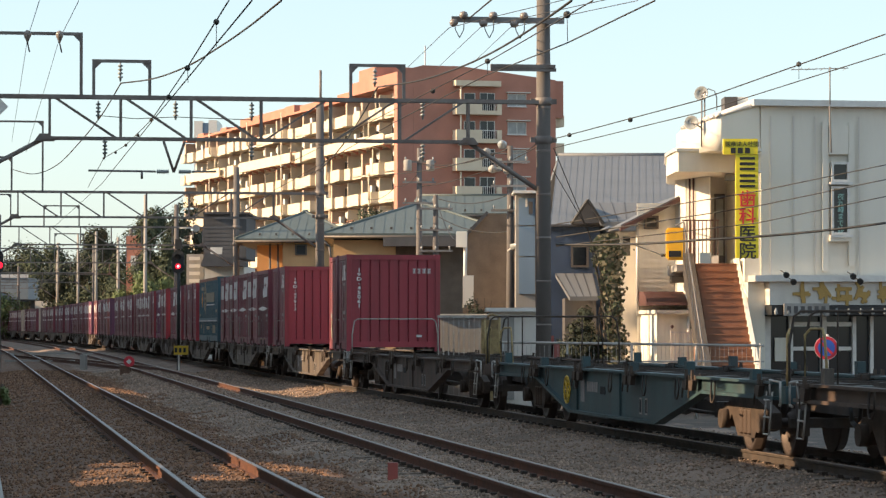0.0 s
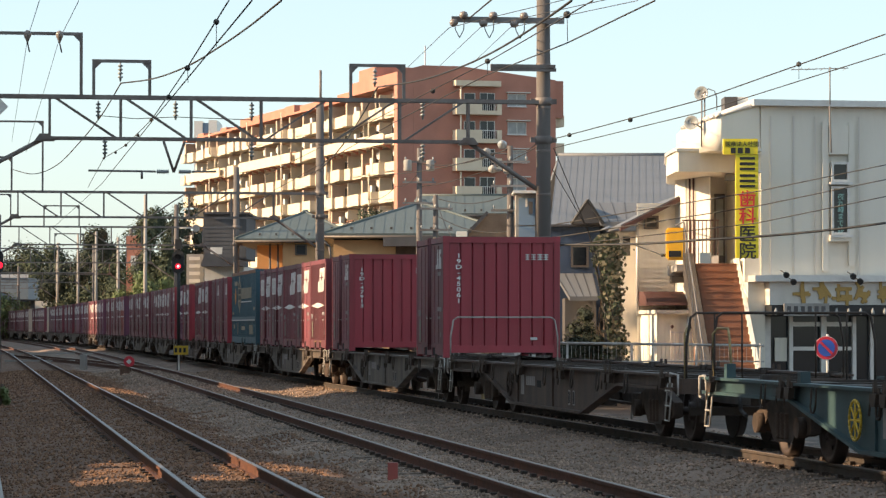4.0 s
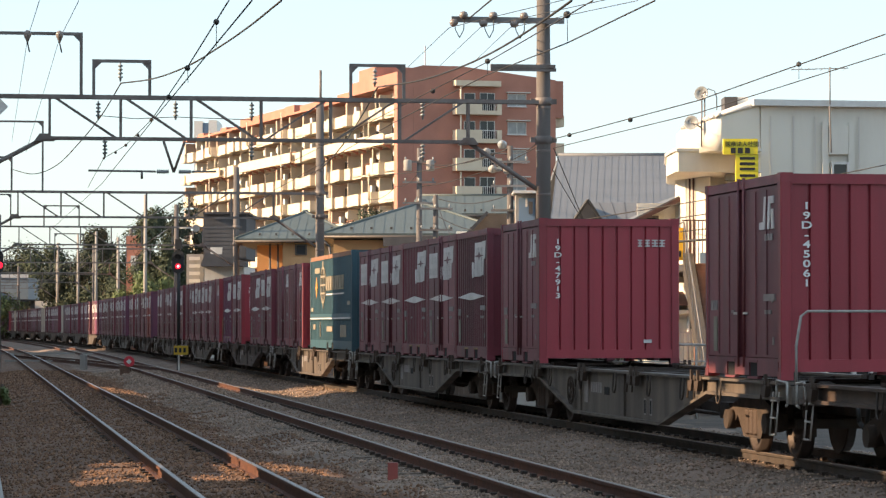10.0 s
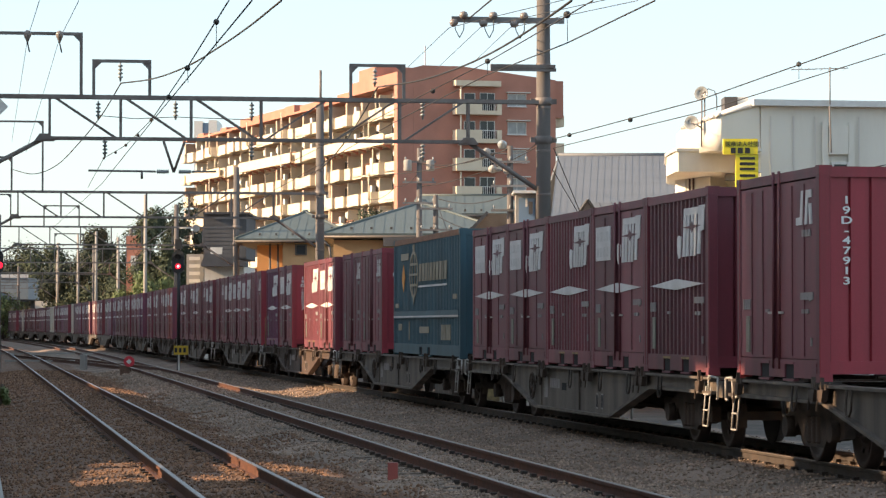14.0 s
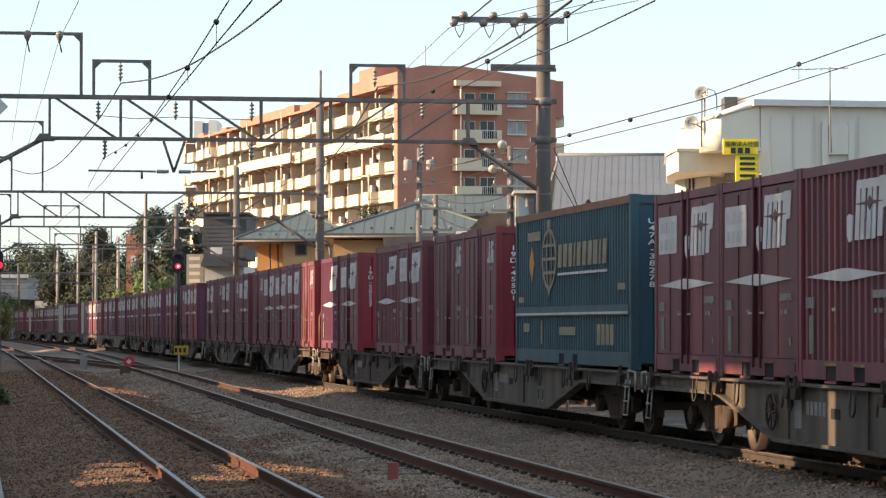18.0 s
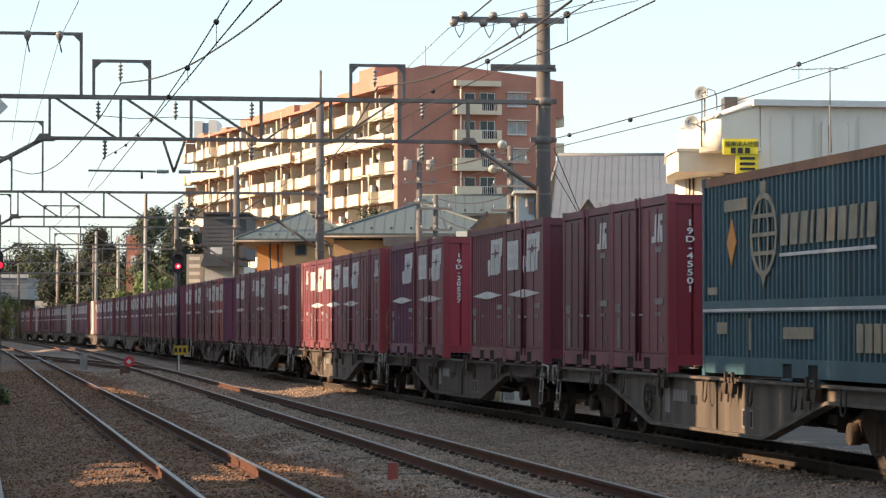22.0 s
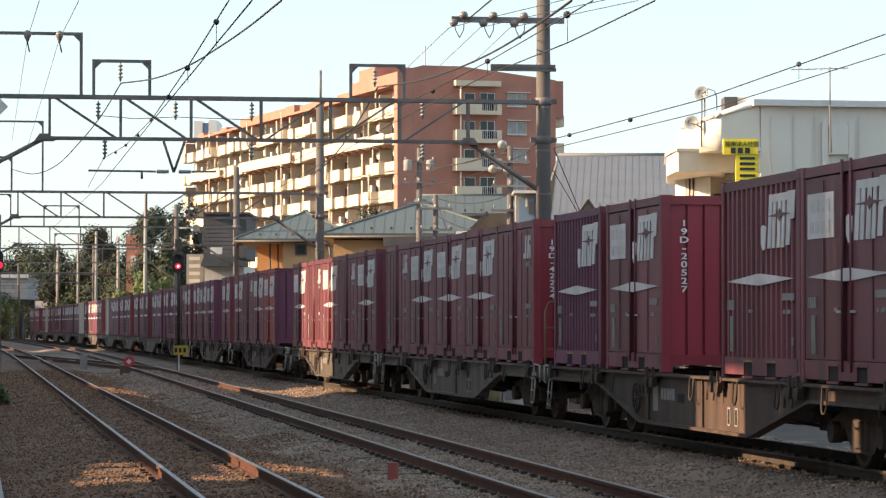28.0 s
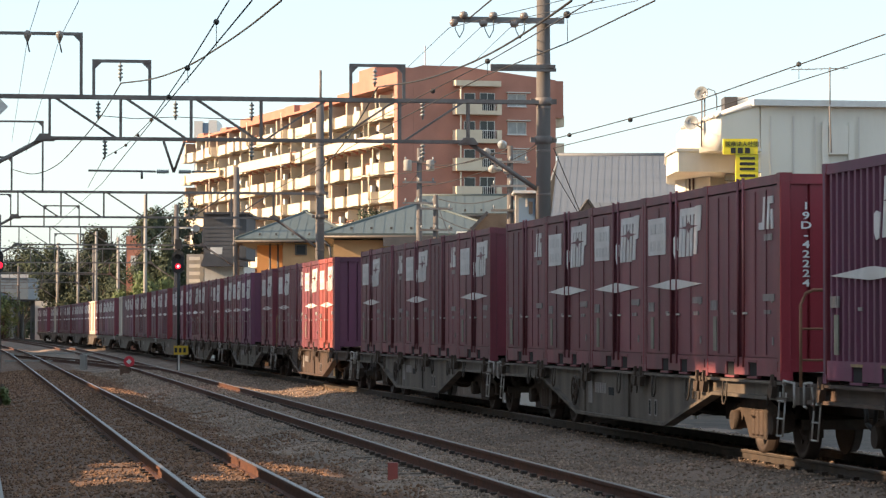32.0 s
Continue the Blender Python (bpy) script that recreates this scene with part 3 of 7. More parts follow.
def overhead():
    g1 = gantry(2.43, 72.0, 13.0, ((-15.0, -8.686-2.43, 8.95), (-8.39-2.43, -7.07-2.43, 8.32), (-2.267-2.43, -0.983-2.43, 8.3)))
    gantry(-4.879, 118.0, 10.6, ((-16.0, -15.778--4.879, 10.2), (-14.0, -15.778--4.879-1.2, 8.8)), base=-0.57)
    gantry(-11.385, 164.0, 10.4, ((-16.0, -12.3, 9.2), (-10.5, -8.6, 8.6)), False)
    gantry(-18.8, 210.0, 10.2, ((-15.0, -12.6, 9.2), (-8.5, -6.5, 8.5)), False)
    gantry(-26.803, 256.0, 10.0, ((-15.0, -11.6, 9.0),), False)
    gantry(-35.634, 304.0, 10.0, ((-15.0, -11.6, 9.0),), False)
    gantry(-45.6, 352.0, 9.6, ((-13.0, -10.6, 9.0),), False)
    gantry(-57.0, 400.0, 9.6, ((-13.0, -10.6, 9.0),), False)
    # arms on the near pole
    arm = thing("insulator_cross_arm", "steel cross-arm with six porcelain insulators on the concrete pole", "cross-arm", at=pose(2.43, 71.72, 0) @ ALONG)
    bm = bmesh.new()
    box(bm, -2.25, 0.5, -0.05, 0.05, 8.946, 9.083)
    part("arm_beam", bm, "steel", arm)
    for c in (0.451, 1.174, 1.926):
        c -= 2.43
        for dx, dz in ((0.0, 0.12), (-0.24, -0.07)):
            bm = bmesh.new()
            lathe(bm, ((0.03, -0.09), (0.08, -0.07), (0.11, 0.0), (0.08, 0.07), (0.03, 0.09)), Matrix.Translation((c + dx, -0.12, 8.987 + dz)), 12)
            part("insulator", bm, "insulator", arm)
        bm = bmesh.new()
        pts = [(c - 0.24, -0.12, 9.0), (c - 0.2, -0.14, 8.75), (c - 0.1, -0.14, 8.56), (c, -0.14, 8.75), (c + 0.02, -0.12, 9.05)]
        polytube(bm, pts, 0.012, 5)
        part("jumper", bm, "black", arm)
    low = thing("pole_bracket", "flat steel bracket on the concrete pole", "bracket", at=pose(2.43, 71.72, 0) @ ALONG)
    part("bracket_arm", bx(-1.3, 0.28, -0.05, 0.05, 7.868, 7.949), "dark_steel", low)
    part("bracket_foot", bx(-1.3, 0.3, -0.03, 0.03, 7.786, 7.868 - 0.004), "dark_steel", low)
    # V hanger and cantilever arms below the first beam
    van = thing("wire_hanger", "V-shaped steel hanger with insulated registration arms", "wire hanger", at=pose(-6.351, 70.2, 0) @ ALONG)
    bm = bmesh.new()
    tube(bm, (-0.24, 0, 6.008), (0, 0, 5.276), 0.032, sides=6)
    tube(bm, (0.26, 0, 6.008), (0, 0, 5.276), 0.032, sides=6)
    part("v_leg", bm, "dark_steel", van)
    for s, length in ((-1, 2.0), (1, 1.0)):
        bm = bmesh.new()
        lathe(bm, [(0.025 if i % 2 else 0.06, 0.12 + i * 0.022) for i in range(14)], Matrix.Rotation(radians(90 * s), 4, "Y") @ Matrix.Identity(4), 10)
        for v in bm.verts:
            v.co.z += 5.289
        part("insulator", bm, "porcelain", van)
        bm = bmesh.new()
        tube(bm, (s * 0.42, 0, 5.289), (s * length, 0, 5.302), 0.025, sides=6)
        if s < 0:
            tube(bm, (-0.75, 0, 5.289), (-0.75, 0, 5.116), 0.03, sides=6)
        part("registration_arm", bm, "steel", van)
    for c in ((-9.785, 70, 8.518), (-9.028, 70, 8.505)):
        t = thing("pin_insulator", "dark drop-shaped insulator on the raised frame", "insulator", "pin insulators")
        bm = bmesh.new()
        lathe(bm, ((0.02, 0.1), (0.07, 0.07), (0.095, 0.0), (0.07, -0.08), (0.03, -0.16), (0.02, -0.2)), Matrix.Translation(c), 14)
        part("insulator_body", bm, "insulator", t)
        bm = bmesh.new()
        tube(bm, (c[0], c[1], c[2] - 0.19), (c[0] + 0.05, c[1], c[2] - 0.42), 0.018, sides=6)
        part("tail", bm, "black", t)
    dm = thing("diamond_board", "pale diamond-shaped board on the gantry", "board")
    c = (-10.313, 69, 6.732)
    bm = bmesh.new()
    prism(bm, ((c[0], c[2] - 0.24), (c[0] + 0.24, c[2]), (c[0], c[2] + 0.24), (c[0] - 0.24, c[2])), 68.9, 68.93)
    part("board_face", bm, "white_metal", dm)
    # hanging insulators
    for c in ((-7.703, 71, 7.943), (-8.228, 71, 7.027), (-6.383, 71, 7.027), (-4.565, 71, 7.0), (-1.652, 72, 7.895), (-0.492, 72, 7.103), (-8.066, 71, 6.125), (-4.565, 71, 6.058), (-0.492, 72, 6.092)):
        bm = bmesh.new()
        insulator(bm, Matrix.Translation(c))
        solo("hanging_insulator", bm, "porcelain", "string of porcelain insulator discs under the gantry beam", "insulator", group="hanging insulators")


def wires():
    W = wire
    # messenger wires and contact wires; each row is a wire through points ahead
    W("messenger_wire", [(1.73, 40, 6.033), (1.536, 46, 6.367), (1.166, 53, 6.691), (0.726, 58, 6.869), (0.191, 63, 7.067), (-0.567, 68, 7.252), (-1.584, 72, 7.431)], 0.02, 0.0, n=6, smooth=True)
    W("messenger_wire", [(-1.584, 72, 7.431), (-2.185, 80, 7.298), (-3.056, 90, 7.098), (-4.14, 102, 7.089), (-5.685, 118, 7.493)], 0.02, 0.0, n=6, smooth=True)
    W("messenger_wire", [(-2.45, 45, 6.58), (-3.262, 50, 6.691), (-4.162, 55, 6.798), (-5.167, 60, 6.889), (-6.434, 66, 7.137), (-7.689, 71, 7.445)], 0.018, 0.0, n=6, smooth=True)
    W("messenger_wire", [(-7.689, 71, 7.445), (-9.195, 80, 7.298), (-10.993, 90, 7.201), (-13.103, 101, 7.112), (-15.105, 110, 7.264), (-16.954, 117, 7.799)], 0.016, 0.0, n=6, smooth=True)
    W("contact_wire", [(-2.572, 40, 6.033), (-7.047, 72, 6.597), (-12.602, 110, 6.91), (-25.082, 190, 7.738)], 0.012, 0.0)
    W("contact_wire", [(-2.883, 40, 6.033), (-4.306, 50, 5.989), (-7.047, 72, 6.652), (-8.954, 84, 6.752), (-10.943, 96, 7.061), (-14.078, 118, 7.135)], 0.011, 0.0,
      balls=[((-3.279, 43, 6.051), 0.045), ((-4.296, 50, 5.989), 0.05), ((-5.531, 60, 6.275), 0.05), ((-7.06, 72, 6.638), 0.05), ((-8.004, 78, 6.654), 0.05), ((-8.954, 84, 6.752), 0.045), ((-9.901, 90, 6.894), 0.045), ((-10.943, 96, 7.061), 0.045)])
    W("feeder_wire", [(-6.79, 50, 7.127), (-9.645, 69, 8.315), (-16.954, 117, 8.908)], 0.007, 0.0)
    W("feeder_wire", [(-6.126, 50, 7.127), (-8.912, 69, 8.289), (-16.399, 117, 8.464)], 0.007, 0.0)
    W("contact_wire", [(2.71, 38, 5.814), (2.012, 48, 6.225), (0.865, 60, 6.707), (-1.147, 72, 6.597), (-6.804, 118, 6.956)], 0.012, 0.0)
    W("contact_wire", [(2.119, 42, 6.252), (0.922, 60, 6.992), (-1.079, 72, 6.939), (-7.028, 118, 7.627)], 0.011, 0.0,
      balls=[((1.919, 46, 6.471), 0.06), ((0.899, 60, 6.992), 0.06), ((-0.232, 68, 7.02), 0.06)])
    W("telephone_cable", [(7.435, 50, 6.558), (4.961, 58, 6.044), (2.639, 71, 6.111)], 0.012, 0.0,
      balls=[((6.463, 54, 6.407), 0.05), ((4.03, 64, 6.085), 0.055), ((2.974, 70, 6.142), 0.055)], label="thin cable with black spacers beside the line")
    W("telephone_cable", [(7.435, 50, 6.226), (4.961, 58, 5.802), (2.639, 71, 5.896)], 0.01, 0.0, label="thin cable beside the line")
    W("street_cable", [(10.409, 70, 5.438), (7.593, 72, 4.904), (2.897, 76, 4.248)], 0.014, 0.0, label="thin cable along the street front")
    W("street_cable", [(10.409, 70, 5.093), (7.593, 72, 4.549), (2.897, 76, 3.917)], 0.014, 0.0, label="thin cable along the street front")
    W("street_cable", [(10.409, 70, 4.694), (7.593, 72, 4.139), (2.897, 76, 3.686)], 0.014, 0.0, label="thin cable along the street front")
    W("street_cable", [(9.814, 66, 3.933), (5.881, 68, 3.615), (2.745, 72, 3.62)], 0.03, 0.05, label="thick black telephone cable along the street", material="black")
    W("stay_wire", [(2.677, 72, 5.956), (3.663, 74, 3.857), (4.282, 75, 1.896)], 0.012, 0.0, label="steel stay wire of the pole")
    W("stay_wire", [(2.649, 72, 5.437), (3.593, 74, 4.068), (4.211, 75, 1.327)], 0.01, 0.0, label="steel stay wire of the pole")
    W("power_line", [(2.572, 60, 8.266), (0.15, 71.8, 8.858), (-1.502, 120, 12.007)], 0.009, 0.0, label="thin dark high-voltage line overhead")
    W("power_line", [(3.312, 60, 8.244), (0.899, 71.8, 8.858), (-0.273, 120, 12.007)], 0.009, 0.0, label="thin dark high-voltage line overhead")
    W("power_line", [(3.938, 60, 8.221), (1.621, 71.8, 8.858), (1.229, 120, 12.281)], 0.009, 0.0, label="thin dark high-voltage line overhead")
    W("power_line", [(1.093, 60, 8.335), (0.626, 71.8, 9.076)], 0.02, 0.0, label="thick dark high-voltage line overhead")
    W("span_wire", [(-8.161, 71, 6.664), (-7.326, 71, 6.596), (-6.383, 71, 6.637), (-4.565, 71, 6.569)], 0.01, 0.0)
    for a, b in (((-3.279, 43, 6.019), (-3.279, 43, 5.693)), ((-4.296, 50, 5.989), (-4.287, 50, 5.742)), ((1.919, 46, 6.471), (1.928, 46, 6.061)), ((0.899, 60, 6.992), (0.899, 60, 6.707)), ((6.463, 54, 6.407), (6.463, 54, 6.131))):
        W("dropper_wire", [a, b], 0.006, 0.0, label="thin dropper between two overhead wires", n=2)
    solo("mast_rod", rod((-4.857, 118, 10.313), (-4.857, 118, 11.79), 0.05), "dark_steel", "thin steel rod above the concrete pole", "mast")
    W("service_drop", [(-0.814, 110, 7.431), (-1.784, 112, 6.899), (-2.999, 118, 6.687)], 0.012, 0.2)
    W("service_drop", [(-0.287, 108, 6.404), (0.398, 100, 4.535)], 0.016, 0.25, label="black service cable between street poles")
    W("service_drop", [(-0.287, 108, 6.302), (2.2, 100, 6.053)], 0.016, 0.25, label="black service cable between street poles")
    W("service_drop", [(-0.287, 108, 5.687), (2.2, 100, 4.82)], 0.016, 0.25, label="black service cable between street poles")
    W("service_drop", [(-0.799, 108, 7.531), (2.2, 100, 7.627)], 0.016, 0.25, label="black service cable between street poles")
    W("service_drop", [(-0.799, 108, 6.712), (3.338, 100, 7.76)], 0.016, 0.25, label="black service cable between street poles")
    W("service_drop", [(2.479, 108, 7.941), (3.433, 100, 8.139)], 0.016, 0.25, label="black service cable between street poles")
    W("service_drop", [(-2.95, 108, 7.121), (2.295, 100, 7.627)], 0.016, 0.25, label="black service cable between street poles")


# ---- buildings ----
def window(parent, x0, x1, z0, z1, y, panes=2, frame_m="frame", glass="glass", sill=True, depth=0.1):
    """A framed window on a wall that faces the line (towards -y)."""
    bm = bmesh.new()
    t = 0.06
    box(bm, x0 - t, x1 + t, y - depth, y, z1, z1 + t)
    box(bm, x0 - t, x1 + t, y - depth, y, z0 - t, z0)
    box(bm, x0 - t, x0, y - depth, y, z0, z1)
    box(bm, x1, x1 + t, y - depth, y, z0, z1)
    for i in range(1, panes):
        c = x0 + (x1 - x0) * i / panes
        box(bm, c - t / 2, c + t / 2, y - depth * 0.8, y, z0, z1)
    w = part("window", bm, frame_m, parent)
    for i in range(panes):
        a, b = x0 + (x1 - x0) * i / panes, x0 + (x1 - x0) * (i + 1) / panes
        part("pane", bx(a + 0.01, b - 0.01, y - 0.04, y - 0.02, z0, z1), glass, w)
    if sill:
        part("sill", bx(x0 - 0.12, x1 + 0.12, y - 0.2, y, z0 - 0.14, z0 - 0.07), frame_m, w)
    return w


def seams(bm, p00, p10, p01, p11, n, r=0.03):
    """Raised seams on a roof slope, from its eave to its ridge."""
    for i in range(n + 1):
        u = i / n
        tube(bm, Vector(p00).lerp(Vector(p10), u), Vector(p01).lerp(Vector(p11), u), r, sides=4)


def hip_roof(parent, x0, x1, y0, y1, ze, zr, hip, material, over=0.7, seam=0, label=""):
    """A hipped or gabled roof with its ridge along x, as a slab with a thick eave."""
    a, b, c, d = x0 - over, x1 + over, y0 - over, y1 + over
    ym = (c + d) / 2
    top = [(a, c, ze), (b, c, ze), (b, d, ze), (a, d, ze), (a + hip, ym, zr), (b - hip, ym, zr)]
    bm = bmesh.new()
    v = [bm.verts.new(p) for p in top]
    w = [bm.verts.new((p[0], p[1], p[2] - 0.22)) for p in top[:4]]
    for f in ((0, 1, 5, 4), (2, 3, 4, 5), (1, 2, 5), (3, 0, 4)):
        bm.faces.new([v[i] for i in f])
    for i in range(4):
        bm.faces.new((v[i], v[(i + 1) % 4], w[(i + 1) % 4], w[i]))
    bm.faces.new(w[::-1])
    r = part("roof", bm, material, parent, label)
    bm = bmesh.new()
    tube(bm, top[4], top[5], 0.09, sides=6)
    for p, q in ((0, 4), (1, 5)):
        tube(bm, top[p], top[q], 0.08, sides=6)
    part("ridge_cap", bm, material, r)
    bm = bmesh.new()
    tube(bm, (a, c - 0.06, ze - 0.16), (b, c - 0.06, ze - 0.16), 0.07, sides=6)
    part("gutter", bm, "dark_frame", r)
    if seam:
        bm = bmesh.new()
        n = int((b - a) / seam)
        for i in range(1, n):
            x = a + (b - a) * i / n
            u = min(1.0, (x - a) / max(hip, 0.01), (b - x) / max(hip, 0.01))
            tube(bm, (x, c, ze + 0.01), (x, c + (ym - c) * u, ze + (zr - ze) * u + 0.01), 0.009, sides=4)
        part("roof_seam", bm, material, r)
        bm = bmesh.new()
        for i in range(int((b - a) / 0.9)):
            x = a + 0.9 * i + 0.4
            u = 0.12
            box(bm, x - 0.055, x + 0.055, c + (ym - c) * u - 0.04, c + (ym - c) * u + 0.04, ze + (zr - ze) * u, ze + (zr - ze) * u + 0.10)
        part("snow_guard", bm, "dark_frame", r)
    return r


def apartments():
    a = thing("apartment_building", "nine-storey brown-tiled apartment block with rows of cream balconies", "apartment building",
              at=Matrix.Translation((-4.5, 300, -0.6)) @ Matrix.Rotation(math.atan2(0.31, 0.95), 4, "Z"))
    # local x runs along the end wall, y away along the balconies
    LEN, WID, FL = 95.0, 16.9, 2.86
    top, top_near = 26.6, 28.6
    part("wall", bx(1.6, WID, 0.0, 17.0, 0, top), "brick", a, "brown tiled end wall")
    part("wall", bx(1.6, WID, 17.004, LEN, 0, top - 0.36), "brick", a)
    bm = bmesh.new()
    prism(bm, ((-0.1, top + 0.004), (WID, top + 0.004), (WID, top_near - 1.15), (6.8, top_near), (2.6, top_near), (-0.1, top_near - 0.7)), 0.004, 17.0)
    part("gable_wall", bm, "brick", a)
    part("stair_tower", bx(0.3, 6.0, 9.0, 15.0, top_near - 1.3, top_near + 0.55), "brick", a)
    part("corner_bay", bx(WID + 0.004, WID + 0.95, 0.3, 6.0, 23.6, top_near - 1.2), "brick", a)
    part("roof_slab", bx(-0.1, WID + 0.2, 22.0, LEN + 0.4, top - 0.356, top - 0.1), "brick_band", a)
    part("roof_slab", bx(-0.1, 9.0, 17.02, 21.99, top - 0.355, top + 0.5), "brick_band", a)
    for y0, y1, h in ((24, 27, 0.25), (29, 37.5, 0.55), (40, 44, 0.85), (44.01, 65, 0.75), (72, 75, 0.35), (84, 87, 0.35)):
        part("penthouse", bx(0.0, 9.0, y0, y1, top - 0.096, top - 0.1 + h), "brick_band", a)
    part("corner_pier", bx(-0.1, 1.59, 0.0, 1.2, 0, top), "brick", a)
    bays = 16
    bw = (LEN - 2.0) / bays
    par = {}
    for kind, w in enumerate((bw * 0.56, bw * 0.36)):
        bm = bmesh.new()
        box(bm, 0.0, 0.12, 0.0, w, 0.0, 1.2)
        box(bm, 0.12, 1.5, 0.0, 0.12, 0.0, 1.2)
        box(bm, 0.12, 1.5, w - 0.12, w, 0.0, 1.2)
        par[kind] = mesh_of("balcony", bm, "cream")
    wn_f = bmesh.new()
    for (y0, y1) in ((0.25, 2.75), (3.05, 5.55)):
        box(wn_f, -0.05, 0.0, y0, y1, 0.15, 0.22)
        box(wn_f, -0.05, 0.0, y0, y1, 2.0, 2.08)
        for k in range(3):
            c = y0 + (y1 - y0) * k / 2
            box(wn_f, -0.06, 0.0, c - 0.04, c + 0.04, 0.15, 2.05)
    wn_f = mesh_of("window", wn_f, "frame")
    wn_g = bmesh.new()
    for (y0, y1) in ((0.25, 2.75), (3.05, 5.55)):
        box(wn_g, -0.03, -0.01, y0, y1, 0.2, 2.02)
    wn_g = mesh_of("pane", wn_g, "glass")
    dv = bmesh.new()
    box(dv, 0.0, 1.3, -0.06, 0.06, 0.0, FL - 0.55)
    dv = mesh_of("divider", dv, "cream")
    pp = bmesh.new()
    tube(pp, (0, 0, 0), (0, 0, FL), 0.09, sides=8)
    pp = mesh_of("drainpipe", pp, "cream")
    ac = bmesh.new()
    box(ac, 0.0, 0.35, 0.0, 0.8, 0.004, 1.7)
    ac = mesh_of("aircon_unit", ac, "pale")
    part("recess_wall", bx(1.5, 1.592, 1.25, LEN - 0.5, top - FL * 6, top - 0.37), "recess", a)
    pier = bmesh.new()
    box(pier, -0.02, 1.48, 0.0, 0.55, -0.02, FL - 0.56)
    pier = mesh_of("wall_pier", pier, "recess")
    rail = bmesh.new()
    for k in range(9):
        box(rail, 0.0, 0.04, 0.05 + 0.32 * k, 0.09 + 0.32 * k, 0.0, 1.1)
    box(rail, -0.01, 0.06, 0.0, 2.75, 1.1, 1.16)
    rail = mesh_of("balcony_railing", rail, "stair")
    wash = bmesh.new()
    for k in range(4):
        box(wash, 0.0, 0.03, 0.42 * k, 0.42 * k + 0.34, -0.75 + 0.12 * (k % 2), 0.0)
    wash = mesh_of("laundry", wash, "white_metal")
    rng = random.Random(8)
    for f in range(6):
        z = top - FL * (f + 1)
        part("floor_slab", bx(0.0, 1.59, 1.25, LEN - 0.5, z - 0.16, z), "pale", a)
        if f == 1:
            for ya, yb in ((2.2, 33.0), (38.5, 62.0), (72.0, 90.0)):
                bm = bmesh.new()
                box(bm, -0.92, -0.8, ya, yb, z - 0.2, z + 0.92)
                box(bm, -0.7998, -0.004, ya, yb, z - 0.2, z - 0.02)
                part("long_balcony", bm, "cream", a)
                for k in range(int((yb - ya) / 2.9)):
                    bm = bmesh.new()
                    prism(bm, ((-0.85, z - 0.204), (-0.004, z - 0.204), (-0.004, z - 0.62)), ya + 0.4 + 2.9 * k, ya + 0.75 + 2.9 * k)
                    part("corbel", bm, "brick_band", a)
        for b in range(bays):
            y = 1.4 + b * bw
            alt = (b + (f // 2)) % 3 == 2
            out = rng.choice((0.0, -0.3, -0.75, -0.75)) if b % 2 else rng.choice((0.0, 0.0, -0.35))
            part("balcony", par[0], "", a, at=pose(out, y + rng.uniform(0, 0.15), z + 0.004 - 0.3))
            if rng.random() < 0.22:
                part("balcony_railing", rail, "", a, at=pose(0.1, y + bw * 0.58, z + 0.004))
            else:
                part("balcony", par[1], "", a, at=pose(-0.9 - out if b % 2 else rng.choice((-0.25, -0.6, 0.05)), y + bw * 0.61, z + 0.004 - 0.3))
            if f != 1 and (b % 2 == 1 or (f == 0 and b in (2, 6, 12))):
                part("wall_pier", pier, "", a, at=pose(0, y + bw * 0.93, z + 0.01))
            if rng.random() < 0.45:
                part("laundry", wash, "", a, at=pose(0.55, y + 0.6, z + 2.2))
            if alt:
                part("aircon_unit", ac, "", a, at=pose(0.25, y + bw * 0.5, z))
            w = part("window", wn_f, "", a, at=pose(1.498, y, z))
            part("pane", wn_g, "", w)
            part("divider", dv, "", a, at=pose(0.16, y - 0.05, z + 0.01))
            if b % 3 == 1:
                part("drainpipe", pp, "", a, at=pose(-0.12 + out, y + 0.3, z))
    # end wall: stacked balconies and windows
    x0, x1 = 5.75, 10.6
    part("canopy", bx(x0, x1, -1.1, 0, 26.55, 27.1), "cream", a)
    for f in range(4):
        z = 23.85 - FL * f
        bm = bmesh.new()
        box(bm, x0, x0 + 2.75, -1.3, -1.16, z - 0.2, z + 1.1)
        box(bm, x0 + 2.75, x1, -1.3, -1.16, z - 0.2, z + 0.22)
        box(bm, x1 - 0.5, x1, -1.3, -1.16, z + 0.2202, z + 1.1)
        box(bm, x0, x0 + 0.14, -1.16, 0, z - 0.2, z + 1.1)
        box(bm, x1 - 0.14, x1, -1.16, 0, z - 0.2, z + 1.1)
        box(bm, x0 + 0.14, x1 - 0.14, -1.16, 0, z - 0.2, z)
        part("balcony", bm, "cream", a)
        bm = bmesh.new()
        box(bm, x0 + 2.76, x1 - 0.51, -1.27, -1.22, z + 1.03, z + 1.09)
        for k in range(7):
            x = x0 + 2.88 + 0.22 * k
            box(bm, x - 0.015, x + 0.015, -1.26, -1.23, z + 0.2205, z + 1.0298)
        part("balcony_railing", bm, "frame", a)
        window(a, 7.0, 8.1, z + 0.6, z + 2.0, -0.01, 1, sill=False)
        window(a, 8.7, 10.2, z + 0.2, z + 2.05, -0.01, 2, sill=False)
        window(a, 11.7, 13.6, z + 0.85, z + 2.0, -0.01, 2, glass="curtain")
        part("window_hood", bx(11.5, 14.0, -0.5, 0, z + 2.15, z + 2.25), "pale", a)
        bm = bmesh.new()
